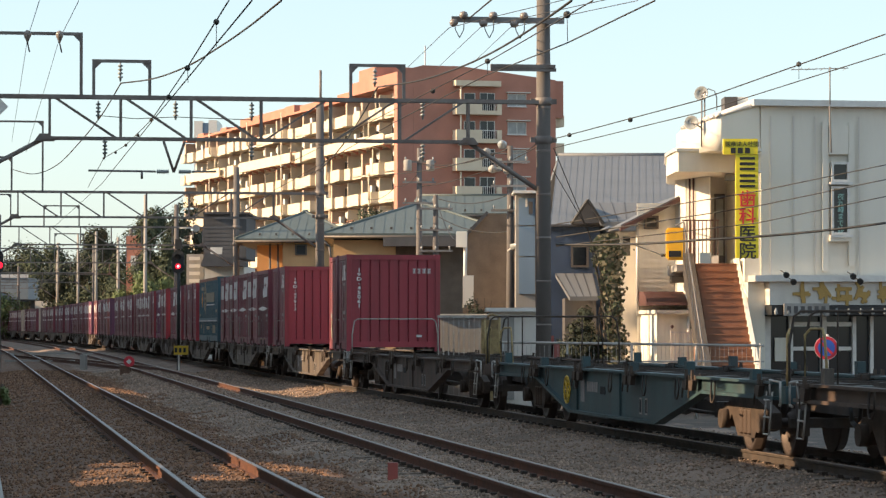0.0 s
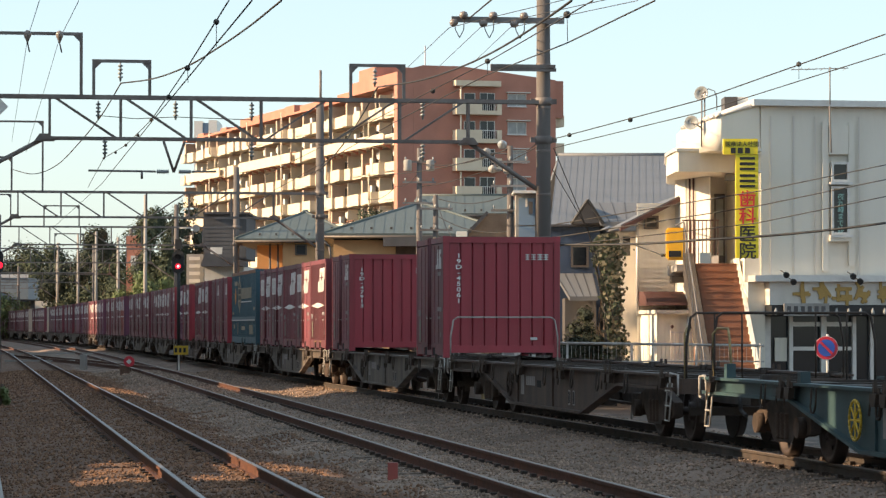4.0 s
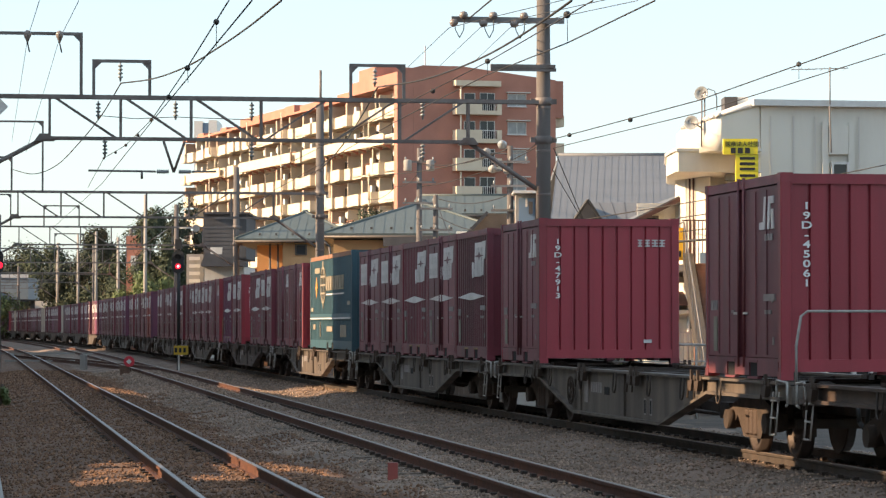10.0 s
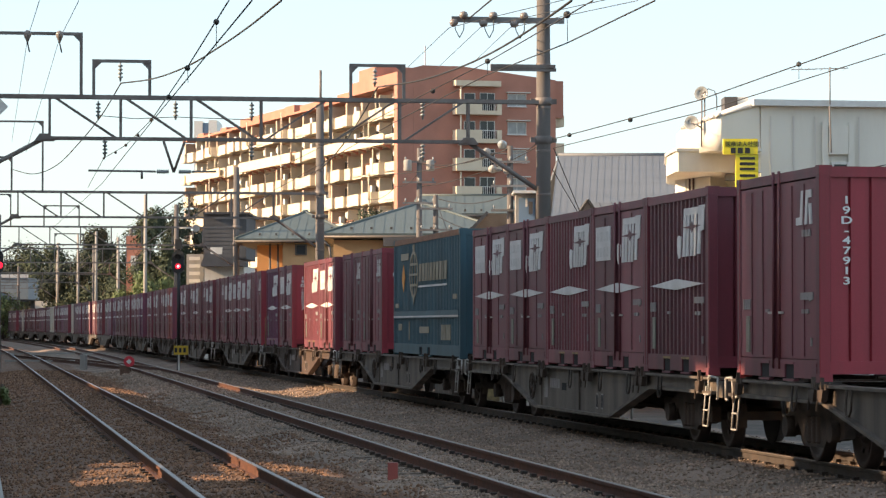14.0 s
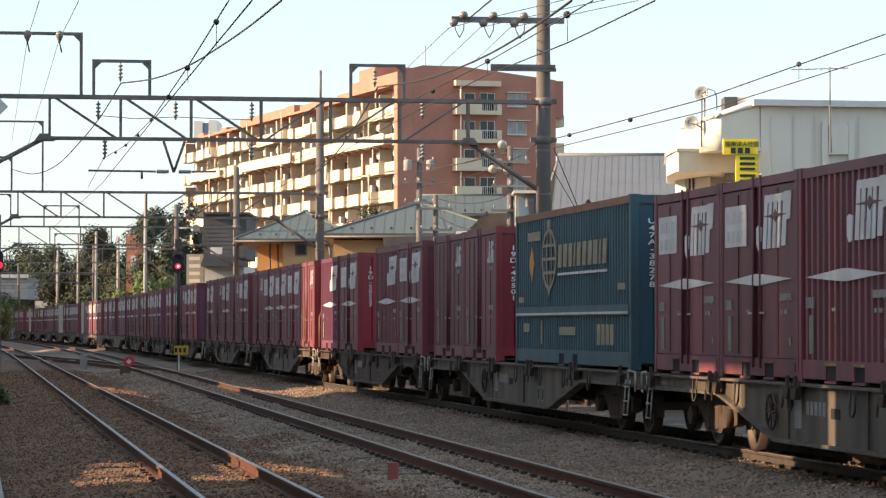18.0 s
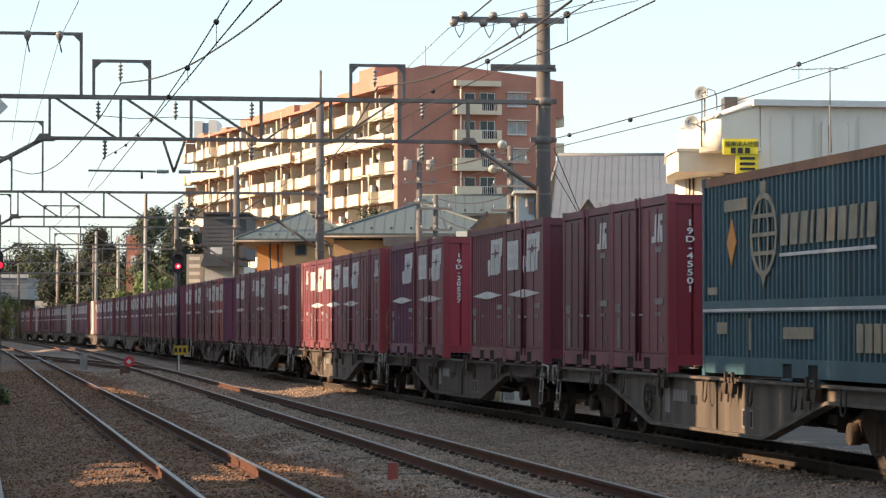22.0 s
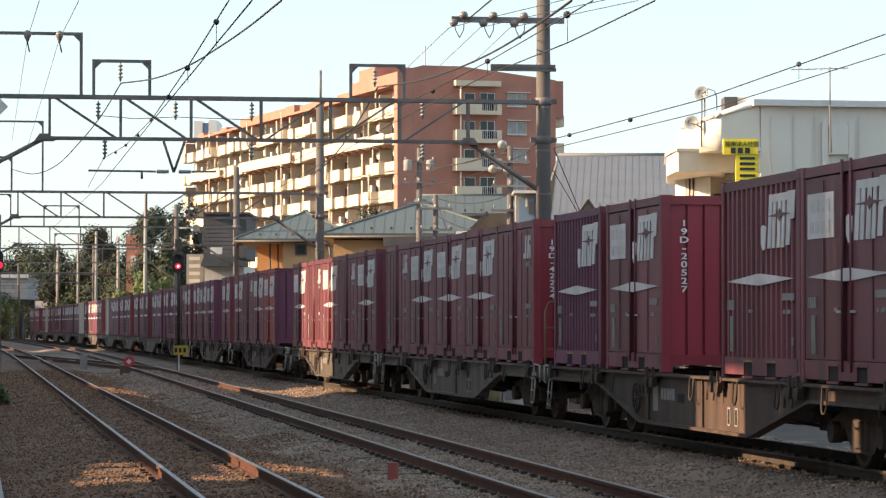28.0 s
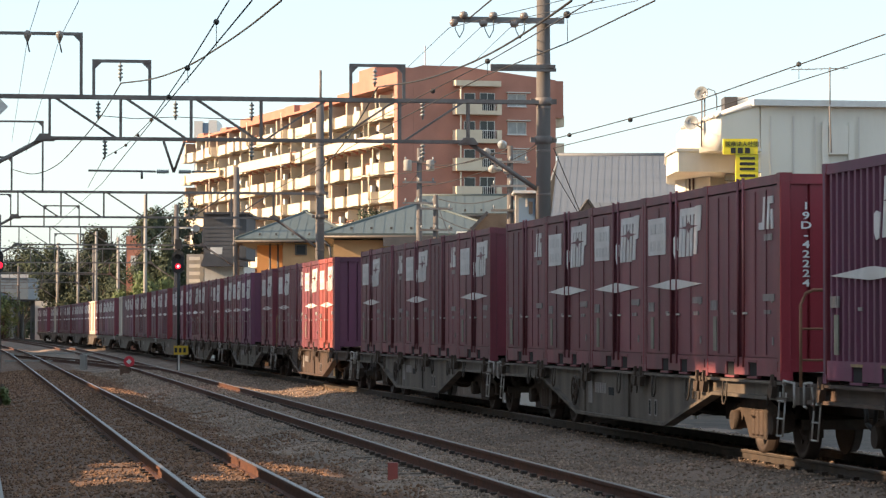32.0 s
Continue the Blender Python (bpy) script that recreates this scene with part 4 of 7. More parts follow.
        tube(bm, (x0 + 0.55, -1.0, z - 0.2), (x0 + 0.55, -1.0, z + FL - 0.25), 0.09, sides=8)
        part("drainpipe", bm, "cream", a)
        part("balcony", bx(WID + 0.02, WID + 1.3, 1.0, 5.0, z - 1.1, z + 0.05), "cream", a)
    part("aerial", bx(4.4, 4.5, 5.0, 5.1, top_near, top_near + 2.5), "pale", a)
    t = thing("office_tower", "distant white office tower with a blue glass strip", "tower")
    part("wall", bx(-71.1, -68.7, 850, 870, 0, 60.137), "white_metal", t)
    part("wall", bx(-68.68, -67.0, 850.5, 870, 0, 59.6), "blue_panel", t)
    part("wall", bx(-66.98, -64.6, 850, 870, 0, 60.4), "white_metal", t)


def houses():
    # ochre houses with verdigris roofs
    h = thing("ochre_house", "two-storey ochre rendered house with a green metal hipped roof", "house")
    part("wall", bx(-8.78, -4.452, 163, 176, -0.6, 6.256), "orange_wall", h)
    part("wall", bx(-10.483, -9.05 - 0.01, 168, 176, -0.6, 6.269), "orange_wall", h)
    hip_roof(h, -10.635, -5.07, 163, 177, 6.41, 8.194, 3.6, "green_roof", 0.7, 0.45)
    window(h, -8.038, -7.513, 5.576, 6.039, 162.99, 1, "dark_frame", "glass", sill=False)
    for px in (478, 492):
        bm = bmesh.new()
        tube(bm, (-9.46 + (px - 478) * 0.031, 162.9, -0.4), (-9.46 + (px - 478) * 0.031, 162.9, 6.132), 0.06, sides=6)
        part("downpipe", bm, "dark_frame", h)
    h = thing("ochre_house", "long ochre rendered house with a broad green metal roof", "house")
    part("wall", bx(-4.931, -2.135, 134, 150, -0.6, 5.514), "orange_wall", h)
    part("wall", bx(-2.135 + 0.01, 3.075, 134.6, 150, -0.6, 5.514), "brown_wall", h)
    hip_roof(h, -4.727, 2.567, 134, 152, 5.794, 7.632, 4.6, "green_roof", 0.7, 0.45)
    part("fascia", bx(-2.674, 0.782, 133.0, 133.5, 5.208, 5.611), "dark_wall", h)
    for px in ("a",):
        bm = bmesh.new()
        polytube(bm, [(-5.348, 133, 5.409), (-5.07, 133, 5.208), (-4.995, 133, 4.35)], 0.06, 6)
        part("downpipe", bm, "dark_frame", h)
    h = thing("rear_house", "house behind with a wide green metal roof", "house")
    part("wall", bx(-1.377, 3.63, 165, 175, -0.6, 7.877), "pale", h)
    hip_roof(h, -1.377, 3.787, 165, 175, 7.877, 9.097, 0.5, "green_roof", 0.5, 0.5)
    # charcoal house
    h = thing("charcoal_house", "charcoal-sided house with dark roofs and a small aircon unit", "house")
    part("wall", bx(-16.647, -13.663, 207, 217, 6.319, 9.382), "dark_wall", h)
    part("wall", bx(-16.488, -13.753, 206, 218, -0.6, 5.828), "pale", h)
    bm = bmesh.new()
    prism(bm, ((-16.564, 5.73), (-13.531, 5.73), (-13.531, 6.08), (-16.253, 6.663), (-16.564, 5.963)), 204, 206.99)
    part("lower_roof", bm, "dark_roof", h)
    part("roof_edge", bx(-16.645, -13.441, 206.5, 217.5, 9.382 + 0.004, 9.539), "dark_roof", h)
    bm = bmesh.new()
    for i in range(11):
        z = 6.398 + i * 0.285
        box(bm, -16.647, -13.663, 206.96, 206.995, z, z + 0.23)
    part("siding_board", bm, "dark_wall", h)
    part("aircon_unit", bx(-16.02, -15.203, 205.0, 205.4, 6.585, 7.052), "pale", h)
    h = thing("grey_house", "narrow grey house behind the signal", "house")
    part("wall", bx(-18.6, -17.371, 216, 222, -0.6, 6.85), "concrete", h)
    for i in range(4):
        part("louvre", bx(-18.391, -17.617, 215.7, 215.9, 4.787 + i * 0.54, 5.031 + i * 0.54), "pale", h)
    # large grey metal roof
    h = thing("grey_roofed_house", "house with a large plain grey metal roof", "house")
    part("wall", bx(4.064, 8.6, 104, 124, -0.6, 5.183), "pale", h)
    e0, e1 = Vector((3.712, 103, 5.149)), Vector((9.299, 103, 5.149))
    r0, r1 = Vector((4.527, 117, 8.353)), Vector((10.341, 117, 8.353))
    bm = bmesh.new()
    for p, q, s in ((e0, e1, 0), (Vector((e0.x, 131, e0.z)), Vector((e1.x, 131, e1.z)), 0)):
        v = [bm.verts.new(c) for c in (p, q, r1, r0)]
        w = [bm.verts.new(Vector(c) - Vector((0, 0, 0.2))) for c in (p, q, r1, r0)]
        bm.faces.new(v)
        bm.faces.new(w[::-1])
        for i in range(4):
            bm.faces.new((v[i], v[(i + 1) % 4], w[(i + 1) % 4], w[i]))
    r = part("roof", bm, "grey_roof", h)
    bm = bmesh.new()
    seams(bm, e0, e1, r0, r1, 22, 0.014)
    part("roof_seam", bm, "grey_roof", r)
    bm = bmesh.new()
    tube(bm, r0, r1, 0.1, sides=6)
    part("ridge_cap", bm, "grey_roof", r)
    # navy house
    h = thing("navy_house", "dark navy-sided house with lean-to roofs behind the line", "house")
    part("wall", bx(3.141, 4.746, 90, 98, -0.6, 4.64), "navy", h)
    part("wall", bx(4.746 + 0.01, 5.258, 90.5, 98, -0.6, 3.992), "brown_wall", h)
    window(h, 3.926, 4.336, 3.48, 4.026, 89.98, 1, "dark_frame", sill=False)
    part("roof_slab", bx(3.004, 4.882, 89.6, 98.4, 4.64 + 0.003, 4.709), "dark_roof", h)
    for nm, pts in (("dormer_roof", ((4.72, 89, 4.76), (5.75, 89, 4.76), (5.94, 91, 5.42), (4.37, 91, 5.42))),
                    ("lean_to_roof", ((3.696, 87, 2.511), (4.521, 87, 2.511), (4.497, 89.8, 3.237), (3.389, 89.8, 3.237)))):
        bm = bmesh.new()
        v = [bm.verts.new(p) for p in pts]
        w = [bm.verts.new(Vector(p) - Vector((0, 0, 0.12))) for p in pts]
        bm.faces.new(v)
        bm.faces.new(w[::-1])
        for i in range(4):
            bm.faces.new((v[i], v[(i + 1) % 4], w[(i + 1) % 4], w[i]))
        r = part(nm, bm, "grey_roof", h)
        bm = bmesh.new()
        seams(bm, pts[0], pts[1], pts[3], pts[2], 4, 0.014)
        part("roof_seam", bm, "dark_roof", r)
    bm = bmesh.new()
    prism(bm, ((3.90, 4.72), (4.72, 4.72), (4.33, 5.36)), 89.2, 91)
    part("dormer_wall", bm, "dark_roof", h)
    bm = bmesh.new()
    for q in (3.84, 4.80):
        tube(bm, (q, 89.0, 4.70), (4.33, 89.0, 5.42), 0.05, sides=5)
    part("dormer_verge", bm, "black", h)
    part("lean_to_wall", bx(3.605, 4.523, 88, 89.98, -0.6, 2.471), "dark_wall", h)
    # slate-blue panel house front
    h = thing("blue_panelled_house", "narrow house front clad in slate-blue panels with white edges", "house")
    # depth cut short so the sunlit flank does not show to the camera
    part("wall", bx(2.21, 2.84, 90.4, 91.6, -0.6, 5.663), "concrete", h)
    for z0, z1 in ((2.62, 3.73), (3.77, 4.67), (4.71, 5.53)):
        part("panel", bx(2.30, 2.79, 90.33, 90.395, z0, z1), "blue_panel", h)
    part("vent", bx(2.50, 2.56, 90.3, 90.328, 5.27, 5.53), "pale", h)
    part("window", bx(2.60, 2.72, 90.29, 90.328, 5.05, 5.42), "dark_frame", h)
    part("downpipe", bx(2.80, 2.84, 90.27, 90.33, -0.6, 5.55), "dark_frame", h)
    part("roof_slab", bx(2.12, 2.98, 89.9, 92.0, 5.663 + 0.003, 5.74), "frame", h)
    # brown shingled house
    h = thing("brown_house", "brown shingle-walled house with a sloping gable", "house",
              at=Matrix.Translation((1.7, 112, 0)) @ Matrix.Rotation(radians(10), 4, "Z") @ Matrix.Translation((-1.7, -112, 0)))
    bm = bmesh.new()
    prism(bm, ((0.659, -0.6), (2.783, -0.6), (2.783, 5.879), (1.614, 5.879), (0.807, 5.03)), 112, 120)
    # skewed along the camera's sight line so its side wall stays hidden
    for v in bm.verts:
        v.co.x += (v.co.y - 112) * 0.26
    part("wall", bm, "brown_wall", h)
    bm = bmesh.new()
    tube(bm, (0.722, 111.9, 4.942), (1.655, 111.9, 5.918), 0.08, sides=4)
    part("verge", bm, "dark_roof", h)
    # beige house
    pv = Matrix.Translation((6.378, 86, 0))
    h = thing("beige_house", "beige-sided house with red-brown roofs and a barred balcony", "house", at=pv @ Matrix.Rotation(radians(9.6), 4, "Z") @ pv.inverted())
    # both walls sheared to the camera's view, keeping the sunlit side out of sight
    bm = bmesh.new()
    prism(bm, ((5.579, -0.6), (6.93, -0.6), (6.93, 5.38), (5.579, 4.72)), 86, 95)
    for v in bm.verts:
        v.co.x += (v.co.y - 86) * 0.24
    part("wall", bm, "beige", h)
    bm = bmesh.new()
    prism(bm, ((5.42, -0.6), (6.05, -0.6), (6.05, 4.43), (5.42, 4.43)), 88, 95)
    for v in bm.verts:
        v.co.x += (v.co.y - 88) * 0.24
    part("side_wall", bm, "pale", h)
    part("side_window", bx(5.62, 5.84, 87.95, 87.995, 3.72, 4.28), "glass", h)
    bm = bmesh.new()
    for i in range(17):
        z = 2.746 + i * 0.145
        box(bm, 5.579, 6.93, 85.965, 85.997, z, z + 0.125)
    part("siding_board", bm, "beige", h)
    bm = bmesh.new()
    pr = ((5.02, 85.6, 4.47), (6.95, 85.6, 5.42), (6.95, 85.6, 5.50), (5.02, 85.6, 4.55))
    v = [bm.verts.new(p) for p in pr]
    w = [bm.verts.new(Vector(p) + Vector((1.2, 9.6, 0))) for p in pr]
    bm.faces.new(v)
    bm.faces.new(w[::-1])
    for i in range(4):
        bm.faces.new((v[i], v[(i + 1) % 4], w[(i + 1) % 4], w[i]))
    part("roof", bm, "grey_roof", h)
    bm = bmesh.new()
    prism(bm, ((4.98, 4.36), (6.97, 5.34), (6.97, 5.47), (4.98, 4.49)), 85.5, 85.595)
    part("verge_board", bm, "red_roof", h)
    window(h, 5.84, 6.133, 4.508, 4.769, 85.96, 1, "dark_frame", sill=False)
    bm = bmesh.new()
    prism(bm, ((84.7, 2.234), (86, 2.234), (86, 2.637), (85.3, 2.637)), 5.61, 6.787, axis="x")
    part("awning", bm, "red_roof", h)
    part("porch_wall", bx(5.672, 7.185, 84, 85.96, -0.6, 1.988), "beige", h)
    part("porch_roof", bx(5.592, 7.297, 83.7, 85.96, 1.988 + 0.003, 2.099), "pale", h)
    part("porch_window", bx(6.628, 6.978, 83.95, 83.995, 1.574, 1.892), "glass", h)
    bm = bmesh.new()
    for p in ("x",):
        prism(bm, ((6.111, 1.685), (6.158, 1.637), (6.111, 1.574), (6.063, 1.637)), 83.92, 83.99)
    part("emblem", bm, "red_roof", h)
    for i in range(14):
        x = 5.727 + i * 0.1135
        part("balcony_bar", bx(x - 0.014, x + 0.014, 82.5, 82.53, -0.4, 1.45), "white_metal", h)
    part("balcony_bar_rail", bx(5.696, 7.182, 82.48, 82.55, 1.45 + 0.002, 1.497), "white_metal", h)
    bm = bmesh.new()
    tube(bm, (5.572, 85.9, 4.537), (5.572, 85.9, 1.93), 0.045, sides=6)
    tube(bm, (6.548, 83.8, 1.924), (6.548, 83.8, 0.652), 0.05, sides=6)
    part("downpipe", bm, "frame", h)
    s = thing("hanging_lamp_sign", "yellow box sign fixed to the beige house", "sign")
    bm = bmesh.new()
    box(bm, 6.203, 6.722, 82.6, 83.0, 3.479, 4.377)
    bmesh.ops.bevel(bm, geom=bm.edges[:], offset=0.05, segments=2, affect="EDGES")
    part("sign_box", bm, "lamp_yellow", s)
    part("sign_lettering", bx(6.259, 6.603, 82.58, 82.598, 3.562, 3.735), "sign_black", s)
    bm = bmesh.new()
    tube(bm, (6.077, 83, 3.621), (6.203, 83, 3.621), 0.04, sides=6)
    tube(bm, (6.108, 83, 3.621), (5.154, 86, 4.133), 0.015, sides=5)
    part("sign_bracket", bm, "black", s)
    a = thing("aircon_unit", "grey outdoor aircon unit on wall brackets", "aircon unit")
    part("casing", bx(6.405, 6.819, 84.5, 84.9, 3.071, 3.39), "concrete", a)
    part("bracket", bx(6.469, 6.867, 84.45, 84.95, 2.88, 3.071 - 0.003), "dark_frame", a)


def clinic():
    c = thing("dental_clinic", "two-storey white clinic with a slit window and a dark shopfront", "clinic building",
              at=Matrix.Translation((8.543, 80, 0)) @ Matrix.Rotation(radians(9.6), 4, "Z") @ Matrix.Translation((-8.543, -80, 0)))
    f0, f1 = (8.543, 80.0), (8.543 + 12.0, 80.3)
    b0, b1 = (9.05, 88.05), (20.5, 92.5)
    bm = bmesh.new()
    prism(bm, (f0, f1, b1, b0), 2.867, 7.56, axis="z")
    part("wall", bm, "white_wall", c, "white panelled front wall")
    bm = bmesh.new()
    prism(bm, ((f0[0], 80.6), (f1[0], 80.9), b1, b0), -0.6, 2.867 - 0.004, axis="z")
    part("lower_wall", bm, "dark_wall", c)
    part("front_return", bx(8.17, 8.64, 79.97, 80.59, -0.6, 2.83), "white_wall", c)
    bm = bmesh.new()
    prism(bm, ((f0[0] - 0.25, 79.75), (f1[0], 80.05), b1, (b0[0] - 0.25, 88.3)), 7.56 + 0.003, 7.73, axis="z")
    part("parapet_cap", bm, "frame", c)
    # panel joints and pilasters on the front
    for x in (8.816, 9.453, 10.06, 11.289):
        part("panel_joint", bx(x - 0.02, x + 0.02, 79.984, 79.998, 2.974, 7.298), "pale", c)
    for x0, x1, z0, z1 in ((10.242, 10.409, 3.125, 7.146), (10.971, 11.137, 3.277, 7.146)):
        part("pilaster", bx(x0, x1, 79.93, 79.998, z0, z1), "white_wall", c)
    part("pilaster", bx(10.424, 10.955, 79.9, 79.998, 6.281, 7.04), "white_wall", c)
    w = window(c, 10.546, 10.925, 5.599, 6.008, 79.99, 1)
    w = window(c, 10.546, 10.925, 4.172, 5.356, 79.99, 1)
    for i, ch in enumerate("夜九時まで診"):
        ob = part("window_lettering", letters(ch, 0.19, 0.003), "", w, at=pose(10.652, 79.93, 5.068 - i * 0.178))
        ob.data.materials.append(M["green_text"])
    part("window_surround", bx(10.424, 11.046, 79.84, 79.995, 3.93, 4.036), "white_wall", c)
    # ledge, shop sign band and shopfront
    part("ledge", bx(8.512 - 0.3, f1[0], 79.4, 80.2, 2.837, 3.004), "frame", c)
    band = part("sign_band", bx(8.651, f1[0], 79.55, 80.55, 2.215, 2.837 - 0.004), "pale", c)
    rng = random.Random(3)
    x = 9.243
    for i in range(7):
        w_ = 0.5
        zc = (2.242 + 2.769) / 2
        for k in range(7):
            turn = rng.choice((0, 0, 5, 90, 90, 60, -55)) + rng.uniform(-6, 6)
            ln = rng.uniform(0.16, 0.25)
            m = Matrix.Translation((x + w_ / 2 + rng.uniform(-0.13, 0.13), 79.52 - 0.001 * k, zc + rng.uniform(-0.15, 0.15))) @ Matrix.Rotation(radians(turn), 4, "Y")
            part("lettering_bar", bx(-ln, ln, -0.02, 0.02, -0.042, 0.042), "gold", band, at=m)
        x += 0.585
    sb = part("menu_board", bx(8.945, 10.189, 79.18, 79.24, 1.923, 2.253), "concrete", c, "grey board with dark lettering bars")
    for k in range(6):
        part("lettering_bar", bx(9.02 + 0.19 * k, 9.02 + 0.19 * k + 0.11, 79.165, 79.179, 1.983, 2.178), "dark_wall", sb)
    for px, py in ((8.96, 3.032), (9.155, 2.852), (10.803, 3.002), (10.998, 2.867)):
        bm = bmesh.new()
        lathe(bm, ((0.03, 0.0), (0.075, 0.03), (0.085, 0.12), (0.07, 0.13)), Matrix.Translation((px, 79.1, py)) @ Matrix.Rotation(radians(110), 4, "X"), 12)
        tube(bm, (px, 79.1, py), (px, 79.55, py + 0.1), 0.015, sides=5)
        part("spotlight", bm, "black", c)
    part("awning_box", bx(8.631, f1[0], 79.3, 80.5, 1.94, 2.196), "black", c)
    for i in range(10):
        bm = bmesh.new()
        lathe(bm, ((0.02, 0.08), (0.045, 0.0), (0.05, -0.06), (0.02, -0.11)), Matrix.Translation((8.721 + i * 0.335, 79.2, 2.043)), 8)
        part("lamp_bulb", bm, "porcelain", c)
    part("shop_glass", bx(8.922, f1[0], 80.52, 80.56, -0.45, 1.911), "glass", c)
    for x0, x1 in ((8.694, 8.907), (9.423, 9.529), (10.318, 10.47), (11.198, 11.304), (11.699, 11.79)):
        part("shop_post", bx(x0, x1, 80.35, 80.515, -0.5, 1.911 - 0.003), "frame", c)
    for z0, z1 in ((1.638, 1.76), (0.986, 1.092)):
        part("transom", bx(9.529 + 0.003, 11.198 - 0.003, 80.4, 80.51, z0, z1), "frame", c)
    part("notice", bx(9.043, 9.377, 80.42, 80.5, 0.698, 1.335), "beige", c)
    # entrance wing with canopy
    e = thing("entrance_canopy", "white concrete entrance canopy on a column beside the clinic", "canopy")
    # upper wing: a sloping parapet and a rounded corner towards the sun
    plan = [(8.52, 80.02, 7.60), (7.47, 79.85, 7.30), (7.31, 79.90, 7.25), (7.17, 80.06, 7.21), (7.06, 80.35, 7.18), (6.98, 80.8, 7.17), (6.72, 83.5, 7.18), (6.9, 87.9, 7.3), (8.0, 87.9, 7.6)]
    bm = bmesh.new()
    lo = [bm.verts.new((x, y, 6.35)) for x, y, z in plan]
    hi = [bm.verts.new((x, y, z)) for x, y, z in plan]
    bm.faces.new(lo[::-1])
    bm.faces.new(hi)
    for i in range(len(plan)):
        j = (i + 1) % len(plan)
        bm.faces.new((lo[i], lo[j], hi[j], hi[i])).smooth = 0 < i < 6
    part("wing_wall", bm, "white_wall", e)
    bm = bmesh.new()
    for k in range(6):
        p, q = plan[k], plan[k + 1]
        tube(bm, (p[0], p[1], p[2] + 0.03), (q[0], q[1], q[2] + 0.03), 0.06, sides=6)
    part("wing_coping", bm, "frame", e)
    part("wing_front", bx(8.10, 8.54, 80.03, 80.5, 2.84, 6.34), "white_wall", e)
    bm = bmesh.new()
    prism(bm, ((6.28, 83.5), (6.345, 81.0), (6.40, 80.9), (8.09, 81.2), (8.09, 87.9), (6.9, 89.0), (6.6, 88.0)), 5.85, 6.40, axis="z")
    part("canopy_slab", bm, "white_wall", e)
    bm = bmesh.new()
    prism(bm, ((6.22, 83.5), (6.285, 80.95), (6.36, 80.83), (8.09, 81.14), (8.09, 87.9), (6.85, 89.0), (6.54, 88.0)), 6.402, 6.48, axis="z")
    part("canopy_edge", bm, "frame", e)
    bm = bmesh.new()
    prism(bm, ((6.70, 86.0), (7.47, 83.3), (7.50, 83.3), (7.50, 87.9), (6.9, 87.9)), -0.6, 5.845, axis="z")
    part("entrance_wall", bm, "white_wall", e, "pale wall beside the entrance door")
    part("door_recess", bx(7.51, 8.09, 84.6, 84.8, 3.36, 5.845), "pale", e)
    door = part("door", bx(7.70, 8.0, 84.5, 84.595, 3.36, 5.40), "dark_frame", e)
    part("door_glass", bx(7.75, 7.95, 84.48, 84.495, 3.65, 5.25), "curtain", door)
    for px in (0, 1, 2):
        bm = bmesh.new()
        tube(bm, (6.93 + px * 0.085, 84.98 - px * 0.3, 3.4), (6.93 + px * 0.085, 84.98 - px * 0.3, 5.84), 0.028, sides=6)
        part("pipe", bm, "red_roof" if px else "frame", e)
    bm = bmesh.new()
    lathe(bm, ((0.3, 0.0), (0.3, 0.12), (0.22, 0.28), (0.02, 0.32)), Matrix.Translation((8.056, 82, 5.651)), 14)
    part("wall_lamp", bm, "porcelain", e)
    # stairs
    s = thing("outdoor_stairs", "brown outdoor stairs between a white side wall and a steel rail", "stairs")
    n = 19
    y0, y1, zb, zt = 75.6, 82.0, -0.3, 3.364
    for i in range(n):
        y = y0 + (y1 - y0) * i / n
        z = zb + (zt - zb) * (i + 1) / n
        bm = bmesh.new()
        box(bm, 6.937, 8.041, y, y1 + 0.4, z - 0.191, z - 0.03)
        box(bm, 6.937, 8.041, y - 0.02, y1 + 0.4, z - 0.0298, z)
        part("step", bm, "stair", s)
    bm = bmesh.new()
    prism(bm, ((y0 - 0.3, -0.6), (y1 + 6, -0.6), (y1 + 6, zt + 0.1), (y1, zt + 0.15), (y0 - 0.3, zb + 0.2)), 8.056, 8.15, axis="x")
    part("side_wall", bm, "white_wall", s)
    bm = bmesh.new()
    prism(bm, ((y0 - 0.2, zb - 0.25), (y1 + 0.2, zt - 0.25), (y1 + 0.2, zt + 0.3), (y0 - 0.2, zb + 0.3)), 6.62, 6.9, axis="x")
    part("stringer", bm, "dark_frame", s)
    part("landing", bx(6.47, 8.725, y1 + 0.42, 87.9, zt - 0.2, zt - 0.01), "concrete", s)
    bm = bmesh.new()
    polytube(bm, [(6.63, y1 + 3, zt + 1.15), (6.63, y1, zt + 1.15), (6.63, y0, zb + 1.15), (6.63, y0, -0.4)], 0.022, 8)
    part("handrail", bm, "steel", s)
    for i in range(8):
        u = i / 7
        y = y0 + (y1 - y0) * u
        z = zb + (zt - zb) * u
        part("baluster", bx(6.615, 6.645, y - 0.015, y + 0.015, z - 0.1, z + 1.15), "steel", s)
    for i in range(9):
        x = 6.77 + i * 0.107
        part("landing_bar", bx(x - 0.012, x + 0.012, 82.6, 82.63, zt - 0.2, 4.56), "red_roof", s)
    part("landing_rail", bx(6.64, 7.66, 82.58, 82.65, 4.56 + 0.002, 4.60), "red_roof", s)
    for k, m, w_ in ((0, "blue_panel", 0.28), (1, "frame", 0.2)):
        b = bmesh.new()
        box(b, 7.135 + 0.3 * k, 7.135 + 0.3 * k + w_, 82.5, 82.8, zt - 0.01, zt + 0.32 - 0.08 * k)
